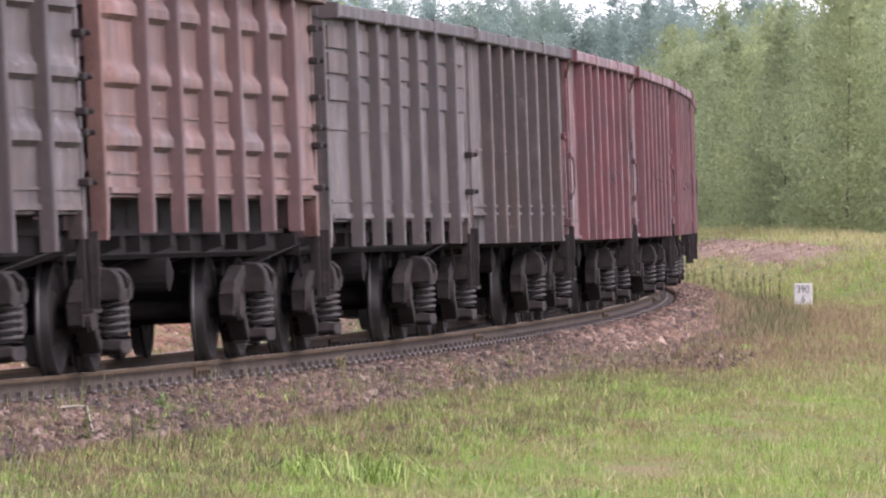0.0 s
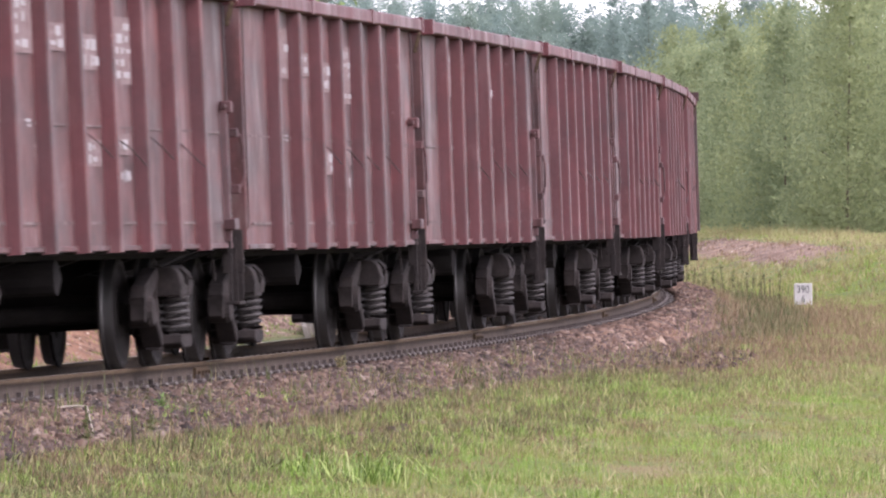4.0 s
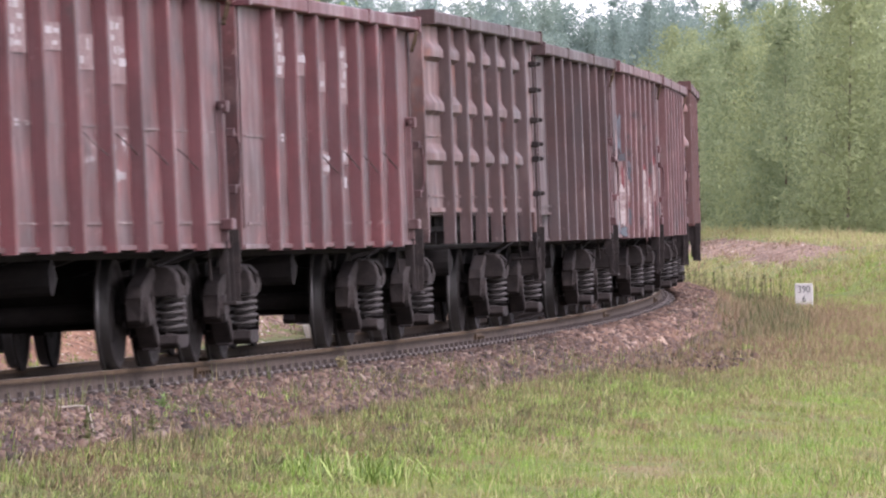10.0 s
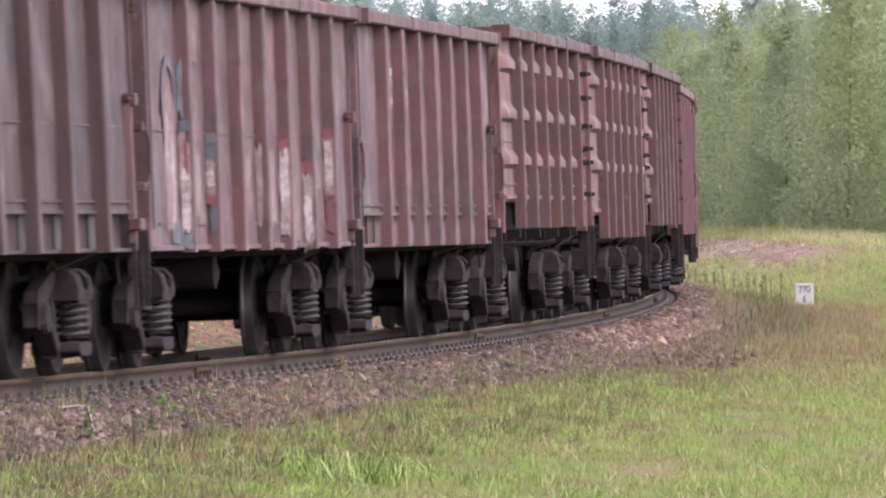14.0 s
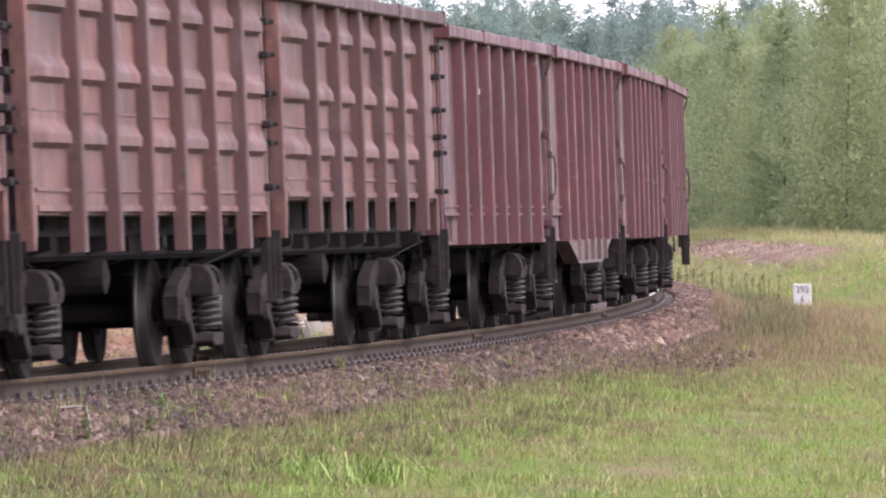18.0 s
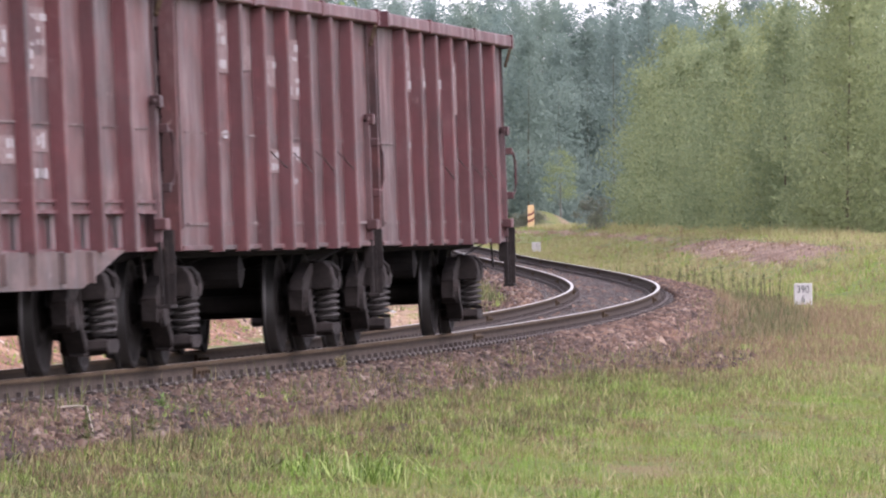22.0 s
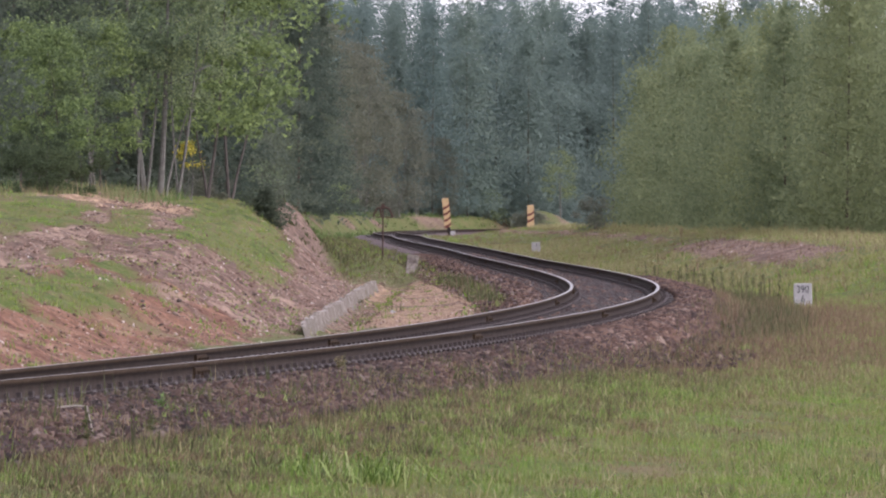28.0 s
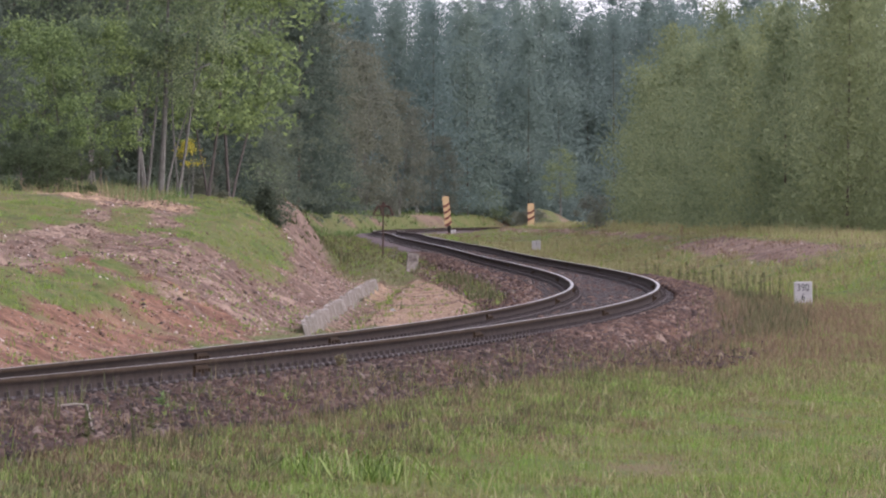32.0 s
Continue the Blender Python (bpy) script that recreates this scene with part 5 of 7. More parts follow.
        # pale wash on the sheet behind it, and the dark curve with a ring on the next rib
        for z0, z1, mat in ((2.62, 2.95, M_WASH), (2.20, 2.45, M_WASH), (1.25, 2.0, M_WASH)):
            blot(y0 + pitch * 1.55, (z0 + z1) / 2, 0.5, z1 - z0, mat, 0)
        for z0, z1, mat, k, deep, off in ((1.74, 1.98, M_INK, 0, 0.10, 0.0), (1.94, 2.02, M_GREYBLUE, 1, 0.09, 0.01), (1.46, 1.78, M_WASH, 1, 0.09, 0.0), (1.55, 1.70, M_SPRAY, 2, 0.06, 0.01), (1.40, 1.47, M_SCARLET, 2, 0.07, 0.0), (1.14, 1.40, M_INK, 0, 0.06, 0.03)):
            flank(2, z0, z1, mat, k, deep, off)
        # white letters with red shading over the farther ribs
        for i, red, top, foot in ((4, 1.95, 1.90, 1.30), (5, 1.98, 1.92, 1.18), (6, 1.78, 1.70, 1.05), (7, 2.10, 2.02, 1.52)):
            blot(y0 + pitch * (i - 0.45), (top + foot) / 2, 0.55, (top - foot) * 0.9, M_WASH, 0)
            flank(i, foot - 0.05, top + 0.03, M_WASH, 0, 0.10 if i > 4 else 0.06)
            if i > 4:
                flank(i, top - 0.01, red + 0.03, M_SCARLET, 1, 0.09)
                flank(i, foot + 0.04, top - 0.03, M_SPRAY, 1, 0.085, 0.005)
        flank(7, 1.15, 1.50, M_RED, 0, 0.09)
        flank(5, 1.12, 1.24, M_SPRAY, 2, 0.08)
    if hand_wheel:
        b2 = bmesh.new()
        ring = [(1.50, 6.15 + 0.20 * math.cos(a), 0.80 + 0.24 * math.sin(a)) for a in np.linspace(0, 6.283, 15)]
        rod(b2, ring, 0.016, 5)
        for a in (0.5, 2.6, 4.7):
            rod(b2, [(1.50, 6.15, 0.80), (1.50, 6.15 + 0.2 * math.cos(a), 0.80 + 0.24 * math.sin(a))], 0.012, 5)
        rod(b2, [(1.2, 6.15, 0.80), (1.52, 6.15, 0.80)], 0.02, 6)
        part("brake_wheel", b2, M_IRON, wagon, "round hand brake wheel")
    if chute:
        b2 = bmesh.new()
        prism(b2, [(-4.4, 1.0), (4.4, 1.0), (2.3, 0.70), (-2.3, 0.70)], "x", 1.28, 1.47)
        for y in (-2.6, -1.3, 0.0, 1.3, 2.6):
            prism(b2, [(1.47, y - 0.06), (1.52, y - 0.04), (1.52, y + 0.04), (1.47, y + 0.06)], "z", 0.74, 0.99)
        part("hopper_chute", b2, M_CHUTE, wagon, "dusty pinkish grey hopper chute")
    for y in (-half_base, half_base):
        bogie(wagon, y)
    return wagon


STD_MARKS = ((1, 2.80, 0.42, 0.62), (2, 2.72, 0.20, 0.55), (3, 2.62, 0.26, 0.5), (4, 2.66, 0.50, 0.66), (3, 1.80, 0.20, 0.5), (4, 1.88, 0.16, 0.5),
             (1, 2.02, 0.10, 0.5), (4, 1.62, 0.14, 0.4))
FEW_MARKS = ((1, 2.60, 0.40, 0.5), (3, 1.95, 0.3, 0.4), (2, 2.5, 0.2, 0.4))
RED_LABEL = "red-oxide open gondola wagon with ribbed steel sides"
TRAIN = [
    (-9, "bulged", M_DARK, "sooty grey-brown gondola wagon with bulged panels", dict(wall=M_DARK_WALL, low=1.0, posts=6)),
    (-8, "bulged", M_SALMON, "faded salmon gondola wagon with bulged pressed panels", dict(wall=M_SALMON_WALL, low=1.15, posts=6)),
    (-7, "skirted", M_GREY, "grimy grey gondola wagon with flat panels", dict(wall=M_GREY_WALL, low=1.0, posts=6)),
    (-6, "slotted", M_DARK, "sooty brown-grey gondola wagon with hatch slots", dict(wall=M_DARK_WALL, marks=FEW_MARKS)),
    (-5, "plain", M_RED, RED_LABEL, dict(wall=M_RED_WALL, marks=STD_MARKS)), (-4, "plain", M_RED, RED_LABEL, dict(wall=M_RED_WALL, marks=STD_MARKS)),
    (-3, "plain", M_RED, RED_LABEL, dict(wall=M_RED_WALL, marks=STD_MARKS)), (-2, "plain", M_RED, RED_LABEL, dict(wall=M_RED_WALL, marks=STD_MARKS)),
    (-1, "plain", M_RED, RED_LABEL, dict(wall=M_RED_WALL, marks=STD_MARKS)), (0, "plain", M_RED, RED_LABEL, dict(wall=M_RED_WALL, marks=STD_MARKS)),
    (1, "plain", M_RED, RED_LABEL, dict(wall=M_RED_WALL, marks=STD_MARKS)),
    (2, "bulged", M_BROWN, "dark brown gondola wagon with bulged panels and rust", dict(hand_wheel=True, wall=M_RUST_WALL, low=1.0, posts=6)),
    (3, "slotted", M_BROWN, "dark brown ribbed gondola wagon with hatch slots", dict(wall=M_BROWN_WALL, marks=FEW_MARKS)),
    (4, "plain", M_MOTTLED, "faded red gondola wagon with sprayed graffiti", dict(wall=M_MOTTLED_WALL, graffiti=True)),
    (5, "slotted", M_MOTTLED, "patchy red-brown ribbed gondola wagon with hatch slots", dict(wall=M_MOTTLED_WALL, marks=FEW_MARKS)),
    (6, "bulged", M_ORANGE, "weathered brick-red gondola wagon with bulged panels", dict(wall=M_ORANGE_WALL, low=1.15, posts=6)),
    (7, "bulged", M_ORANGE, "brick-red gondola wagon with bulged panels and deep ribs", dict(wall=M_ORANGE_WALL, low=1.0, posts=6)),
    (8, "bulged", M_ORANGE, "brick-red gondola wagon with bulged panels, hinged ends", dict(wall=M_ORANGE_WALL, low=1.15, posts=6)),
    (9, "slotted", M_RED, "red-oxide ribbed gondola wagon with hatch slots", dict(wall=M_RED_WALL, marks=STD_MARKS)),
    (10, "slotted", M_RED, "red-oxide gondola wagon with a hopper chute below", dict(wall=M_RED_WALL, marks=STD_MARKS, chute=True)),
    (11, "plain", M_RED, RED_LABEL, dict(wall=M_RED_WALL, marks=STD_MARKS)),
    (12, "plain", M_RED, "last red-oxide gondola wagon of the goods train", dict(wall=M_RED_WALL, marks=STD_MARKS)),
]
WAGONS = {}
for n, style, body, label, more in TRAIN:
    WAGONS[n] = gondola(style, body, label, 40 + n, **more)

# ---- woods ----
def tufts(centres, ways, size, per, seed, width=0.28, spread=0.9):
    """Sprays of needles or leaves: at each centre a few slim triangles thrown out round its way."""
    r = np.random.RandomState(seed)
    n = len(centres)
    c = np.repeat(centres, per, 0)
    w = np.repeat(ways, per, 0) + spread * r.randn(n * per, 3)
    w /= np.linalg.norm(w, axis=1, keepdims=True) + 1e-6
    side = np.cross(w, r.randn(n * per, 3))
    side /= np.linalg.norm(side, axis=1, keepdims=True) + 1e-6
    ln = (np.repeat(size, per) * (0.6 + 0.8 * r.rand(n * per)))[:, None]
    base = c + 0.25 * ln * r.randn(n * per, 3)
    p = np.stack([base - side * ln * width, base + side * ln * width, base + w * ln + side * ln * 0.3 * r.randn(n * per, 1)], 1)
    return p.reshape(-1, 3), np.arange(3 * n * per).reshape(-1, 3)


def trunk_part(tree, h, r0, bark, bend=0.0, seed=0, limbs=6, limb_len=1.2, z_from=0.35, name="trunk"):
    rnd = random.Random(seed)
    b2 = bmesh.new()
    prev = None
    n = 7
    steps = 8
    for i in range(steps + 1):
        u = i / steps
        cx, cy = bend * math.sin(2.2 * u), bend * 0.6 * math.sin(3.1 * u + 1) - bend * 0.6 * math.sin(1)
        r = r0 * (1 - 0.88 * u) * (1.25 if i == 0 else 1)
        ring = [b2.verts.new((cx + r * math.cos(6.283 * j / n), cy + r * math.sin(6.283 * j / n), h * u - (0.25 if i == 0 else 0))) for j in range(n)]
        if prev:
            for j in range(n):
                b2.faces.new((prev[j], prev[(j + 1) % n], ring[(j + 1) % n], ring[j]))
        prev = ring
    for k in range(limbs):
        u = z_from + (0.92 - z_from) * k / max(1, limbs - 1)
        a = rnd.random() * 6.283
        ll = limb_len * (1.1 - u) * rnd.uniform(0.7, 1.2)
        cx, cy = bend * math.sin(2.2 * u), bend * 0.6 * math.sin(3.1 * u + 1) - bend * 0.6 * math.sin(1)
        rod(b2, [(cx, cy, h * u), (cx + 0.5 * ll * math.cos(a), cy + 0.5 * ll * math.sin(a), h * u + 0.25 * ll), (cx + ll * math.cos(a), cy + ll * math.sin(a), h * u + 0.5 * ll)], r0 * 0.25 * (1.1 - u), 5)
    return part(name, b2, bark, tree, smooth=True)


def conifer(name, h, radius, z_low, leaf, bark, seed, label, droop=0.15, top_power=0.75, category="tree", gap=0.46, clump=0.20, per=15, spray=0.15, flat=0.7, ragged=0.3):
    """A pine or spruce: tapered trunk, whorls of branches, each carrying clumps of fine needle sprays, a broken outline."""
    r = np.random.RandomState(seed)
    tree = tagged(new(name), label, category)
    trunk_part(tree, h * 0.90, 0.0045 * h + 0.012, bark, 0.08, seed, 10, radius * 0.55, max(0.1, z_low / h))
    whorls = max(8, int((h - z_low) / gap))
    cs, ws, cl = [], [], []
    for i in range(whorls):
        u = (i + 0.6 * r.rand()) / whorls
        z = z_low + (h - z_low) * u
        rad = radius * (1 - u) ** top_power * (1 + ragged * 0.5 * r.randn()) + 0.10
        nb = 5 + int(4 * (1 - u))
        ang = r.rand() * 6.283 + 6.283 * np.arange(nb) / nb + 0.3 * r.randn(nb)
        for a in ang:
            reach = rad * (0.72 + 0.5 * r.rand()) * (1 + ragged * math.sin(1.0 * a + 15.0 * u + seed))
            for q in 0.25 + 0.75 * np.linspace(1.0, 0.0, 2 + int(rad / (2.3 * clump))) ** 0.55:
                lift = (0.30 - droop * 2 * q) * reach * q * 0.6 + 0.5 * clump * r.randn()
                cs.append((np.cos(a) * reach * q, np.sin(a) * reach * q, z + lift))
                ws.append((np.cos(a), np.sin(a), 0.75 - 2.2 * droop))
                cl.append(clump * (0.55 + 0.45 * min(1.0, rad / (4 * clump))))
    # upright shoots at the top
    for k in range(7):
        cs.append((0.35 * clump * r.randn(), 0.35 * clump * r.randn(), h - 0.55 * clump * k))
        ws.append((0, 0, 2.0))
        cl.append(clump * (0.22 + 0.05 * k))
    cs, ws, cl = np.array(cs), np.array(ws), np.array(cl)
    n = len(cs)
    at = np.repeat(cs, per, 0) + np.repeat(cl, per)[:, None] * r.randn(n * per, 3) * np.array([0.75, 0.75, 0.75 * flat])
    v, t = tufts(at, np.repeat(ws, per, 0), np.full(n * per, spray), 1, seed + 1, 0.24, 2.2)
    # thick inner twigs that close the view through the crown
    m = 1000
    u = r.rand(m) ** 1.2
    a, q = r.rand(m) * 6.283, 0.7 * r.rand(m) ** 0.5
    rr = radius * (1 - u) ** top_power * q
    inner = np.stack([rr * np.cos(a), rr * np.sin(a), z_low + (h - z_low) * u * 0.93], 1)
    v2, t2 = tufts(inner, np.stack([np.cos(a), np.sin(a), 0 * a], 1), np.full(m, 0.07 * radius + 0.06), 1, seed + 2, 0.5, 1.5)
    place("crown", soup("crown", np.concatenate([v, v2]), np.concatenate([t, t2 + len(v)])), leaf, tree)
    return tree


def broadleaf(name, h, radius, z_low, n_tufts, size, leaf, bark, seed, label, stems=1, category="tree", lean=0.3, stem_r=0.0, loose=0.26, per_clump=60):
    """A slender leafy tree or a bush: one or more stems, and leaves in many loose clumps with gaps."""
    r = np.random.RandomState(seed)
    tree = tagged(new(name), label, category)
    for k in range(stems):
        st = trunk_part(tree, h * (0.95 - 0.12 * k), (stem_r or 0.0045 * h + 0.018) * (1 - 0.25 * (k > 0)), bark, lean * (0.6 + 0.5 * k) * (-1) ** k, seed + k, 9, radius, 0.4, "trunk" if k == 0 else "stem")
        st.matrix_basis = pose(0.22 * k * math.cos(2.4 * k), 0.22 * k * math.sin(2.4 * k), 0, 3 * (k % 3 - 1), 4 * (-1) ** k * (k > 0), 70 * k)
    n_clumps = max(10, int(n_tufts / per_clump))
    cz = z_low + (h - z_low) * r.rand(n_clumps) ** 0.9
    u = (cz - z_low) / (h - z_low)
    rad = radius * np.sqrt(np.clip(1 - (1.7 * u - 0.75) ** 2, 0.06, 1)) * (0.25 + 0.85 * r.rand(n_clumps) ** 0.7)
    a = r.rand(n_clumps) * 6.283
    cc = np.stack([rad * np.cos(a), rad * np.sin(a), cz], 1)
    big = loose * (0.55 + 0.9 * r.rand(n_clumps))
    which = r.randint(0, n_clumps, n_tufts)
    cs = cc[which] + r.randn(n_tufts, 3) * np.array([1, 1, 0.6]) * big[which][:, None]
    ws = np.stack([cs[:, 0], cs[:, 1], 0.3 + 0 * cs[:, 0]], 1) / (radius + 0.01) + 0.4 * r.randn(n_tufts, 3)
    v, t = tufts(cs, ws, np.full(n_tufts, size), 3, seed + 2, 0.42, 1.2)
    place("crown", soup("crown", v, t), leaf, tree)
    return tree


PROTO = {
    "young": [conifer("young_pine_tree", 9.2, 2.3, 0.1, M_PINE, M_PINE_BARK, 101, "dense green young pine at the wood's edge", 0.05, 0.42, gap=0.48, clump=0.30, per=16, spray=0.155, flat=0.9),
              conifer("young_pine_tree", 10.4, 2.5, 0.1, M_PINE, M_PINE_BARK, 102, "bushy green young pine in the wood", 0.02, 0.38, gap=0.50, clump=0.30, per=16, spray=0.155, flat=0.9),
              conifer("young_pine_tree", 8.4, 2.1, 0.1, M_PINE, M_PINE_BARK, 103, "slim green young pine at the wood's edge", 0.08, 0.48, gap=0.44, clump=0.30, per=16, spray=0.155, flat=0.9)],
    "tall": [conifer("tall_pine_tree", 20.0, 4.0, 0.6, M_FARPINE, M_PINE_BARK, 111, "tall pine in the far wood, tinted for haze", 0.10, 0.42, gap=1.1, clump=0.66, per=22, spray=0.27, flat=0.8, ragged=0.4),
             conifer("tall_pine_tree", 20.8, 3.6, 0.6, M_FARPINE, M_PINE_BARK, 112, "tall narrow pine in the far wood, tinted for haze", 0.08, 0.40, gap=1.15, clump=0.66, per=22, spray=0.27, flat=0.8, ragged=0.4),
             conifer("tall_pine_tree", 19.0, 4.5, 0.5, M_FARPINE, M_PINE_BARK, 113, "spreading pine in the far wood, tinted for haze", 0.12, 0.45, gap=1.05, clump=0.66, per=22, spray=0.27, flat=0.8, ragged=0.4)],
    "spruce": [conifer("spruce_tree", 13.0, 2.3, 0.2, M_SPRUCE, M_PINE_BARK, 121, "dark green spruce above the cutting", 0.34, 0.8, gap=0.58, clump=0.26, per=17, spray=0.18, flat=0.4),
               conifer("spruce_tree", 11.0, 2.0, 0.1, M_SPRUCE, M_PINE_BARK, 122, "dark bushy spruce above the cutting", 0.30, 0.7, gap=0.52, clump=0.25, per=17, spray=0.18, flat=0.4)],
    "darkspruce": [conifer("spruce_tree", 12.5, 1.9, 0.2, M_DARKSPRUCE, M_PINE_BARK, 125, "deep green spruce with layered drooping boughs", 0.34, 0.62, gap=0.62, clump=0.24, per=22, spray=0.16, flat=0.4, ragged=0.5)],
    "aspen": [broadleaf("aspen_tree", 9.0, 1.7, 3.3, 2700, 0.095, M_LEAF, M_GREY_BARK, 131, "tall grey-stemmed aspen with light green leaves", 1, stem_r=0.10, loose=0.30),
              broadleaf("aspen_tree", 8.0, 1.4, 3.4, 2000, 0.095, M_LEAF, M_GREY_BARK, 132, "thin aspen clump with light green leaves", 3, stem_r=0.06, loose=0.28)],
    "sapling": [broadleaf("young_birch_tree", 4.8, 1.25, 1.3, 2600, 0.085, M_LIGHTLEAF, M_DARK_BARK, 135, "spreading young birch with yellow-green leaves", 2, lean=0.3, stem_r=0.030, loose=0.24)],
    "olive": [broadleaf("birch_tree", 8.5, 1.6, 0.4, 3400, 0.11, M_OLIVE, M_GREY_BARK, 141, "dull olive-green birch beside the cutting", 2, loose=0.30)],
    "bush": [broadleaf("bush", 2.0, 1.1, 0.1, 1500, 0.075, M_LEAF, M_DARK_BARK, 151, "low leafy green bush on the bank", 3, "bush", 0.2, loose=0.16),
             broadleaf("bush", 1.5, 0.9, 0.05, 1200, 0.07, M_OLIVE, M_DARK_BARK, 152, "low olive bush on the bank", 3, "bush", 0.2, loose=0.14),
             broadleaf("bush", 2.0, 1.1, 0.1, 1500, 0.075, M_SHRUB, M_DARK_BARK, 153, "dark green bush at the mound's edge", 3, "bush", 0.2, loose=0.16)],
}
USED = set()


def plant(kind, which, s, d, scale=1.0, turn=0.0, group="", sink=0.08, label="", lean=0.0):
    """Set a tree in the ground at s along and d across the line."""
    proto = PROTO[kind][which % len(PROTO[kind])]
    x, y = level(s, d)
    z = float(ground_height(np.array(float(s)), np.array(float(d)))) - sink
    key = (kind, which % len(PROTO[kind]))
    m = pose(float(x), float(y), z, 0, lean, 0) @ pose(0, 0, 0, 0, 0, turn)
    if key in USED:
        t = copy_thing(proto, m)
    else:
        t = proto
        USED.add(key)
    t.matrix_basis = m @ Matrix.Diagonal((scale, scale, scale, 1))
    tagged(t, label, group=group)
    return t


rnd = random.Random(7)
# the young pine wood along the shelf, thick at its edge; its end draws back from the line
for i in range(27):
    s = 285 + 10.5 * i + rnd.uniform(-3, 3)
    for k, d0 in enumerate((11.4, 14.0, 17.0, 20.5)):
        d = d0 + rnd.uniform(-0.6, 0.6) + (1.2 if i < 3 else 0)
        s1 = s + rnd.uniform(-4, 4)
        if s1 > 442 + 24 * (d - 11.4) or (k == 3 and i % 2):
            continue
        plant("young", rnd.randrange(3), s1, d, rnd.uniform(0.78, 0.98) + 0.10 * (s1 < 325), rnd.uniform(0, 360), "young pine wood")
# the tall wood across the far bend, and the lower leafy edge in front of it
def plant_at(kind, which, x, y, scale, turn, group, lean=0.0):
    k = int(np.argmin((LINE_X - x) ** 2 + (LINE_Y - y) ** 2))
    d = (x - LINE_X[k]) * math.cos(TURN[k]) - (y - LINE_Y[k]) * math.sin(TURN[k])
    return plant(kind, which, float(LINE_S[k]), float(d), scale, turn, group, lean=lean)


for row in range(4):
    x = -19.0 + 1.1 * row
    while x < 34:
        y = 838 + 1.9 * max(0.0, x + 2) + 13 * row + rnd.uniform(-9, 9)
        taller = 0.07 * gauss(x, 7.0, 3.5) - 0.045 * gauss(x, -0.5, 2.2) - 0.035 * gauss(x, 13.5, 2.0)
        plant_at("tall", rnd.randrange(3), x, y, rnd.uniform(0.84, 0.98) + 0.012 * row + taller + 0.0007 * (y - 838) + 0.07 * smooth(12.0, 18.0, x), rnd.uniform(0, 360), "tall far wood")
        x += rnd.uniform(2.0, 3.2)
for s, d, kind, sc in ((672, -9.0, "spruce", 1.55), (690, -10.5, "spruce", 1.6), (705, -8.6, "spruce", 1.4), (722, -9.6, "olive", 1.75), (738, -8.8, "olive", 1.6), (750, -9.6, "olive", 1.5), (762, -8.4, "olive", 1.2),
                       (775, -8.8, "olive", 1.05), (786, -8.0, "olive", 0.8), (797, -8.4, "olive", 0.62), (745, -13.5, "spruce", 1.35), (770, -13, "olive", 1.5), (812, -9.5, "olive", 0.55), (834, -9.0, "olive", 0.6), (850, -11.0, "olive", 0.8),
                       (868, -9.0, "olive", 0.5), (884, -10.0, "olive", 0.7)):
    plant(kind, 0, s, d, sc, rnd.uniform(0, 360), "leafy edge of the far wood")
# spruces and birches above the cutting
for s, d, kind, w, sc in ((268, -12.0, "spruce", 0, 1.05), (284, -9.6, "spruce", 1, 1.0), (300, -11.5, "spruce", 0, 1.1), (318, -9.4, "spruce", 0, 1.0), (345, -10.6, "spruce", 1, 1.15), (362, -8.9, "olive", 0, 0.85),
                          (385, -11.0, "spruce", 0, 1.1), (420, -9.4, "spruce", 0, 1.3), (440, -9.0, "olive", 0, 1.0), (470, -9.4, "spruce", 0, 1.35), (500, -9.0, "spruce", 0, 1.2), (530, -9.0, "spruce", 1, 1.4),
                          (560, -8.6, "olive", 0, 0.9), (590, -9.0, "spruce", 0, 1.25), (620, -9.0, "olive", 0, 0.95), (648, -9.8, "spruce", 0, 1.55), (330, -15, "spruce", 0, 1.3), (370, -15, "spruce", 1, 1.35),
                          (430, -15, "spruce", 0, 1.35), (500, -14, "spruce", 1, 1.45), (570, -14, "spruce", 0, 1.4), (640, -14, "tall", 0, 0.8), (300, -16, "spruce", 1, 1.4), (262, -16.5, "spruce", 1, 1.2),
                          (250, -13.8, "spruce", 0, 1.05), (240, -16.0, "spruce", 1, 1.1), (236, -18.5, "spruce", 0, 1.1), (222, -15.6, "spruce", 1, 0.95), (215, -17.2, "spruce", 0, 1.0), (275, -14.0, "spruce", 0, 1.25)):
    plant(kind, w, s, d, sc, rnd.uniform(0, 360), "trees above the cutting")
for x, y, sc, turn in ((-10.3, 702, 1.5, 0), (-9.6, 716, 1.25, 50), (-13.1, 300, 1.0, 40), (-12.2, 304, 0.95, 160), (-14.0, 306, 1.0, 250), (-10.6, 318, 0.9, 300), (-9.5, 316, 0.95, 70), (-8.4, 322, 0.9, 10), (-7.6, 330, 0.95, 130)):
    plant_at("darkspruce", 0, x, y, sc, turn, "trees above the cutting")
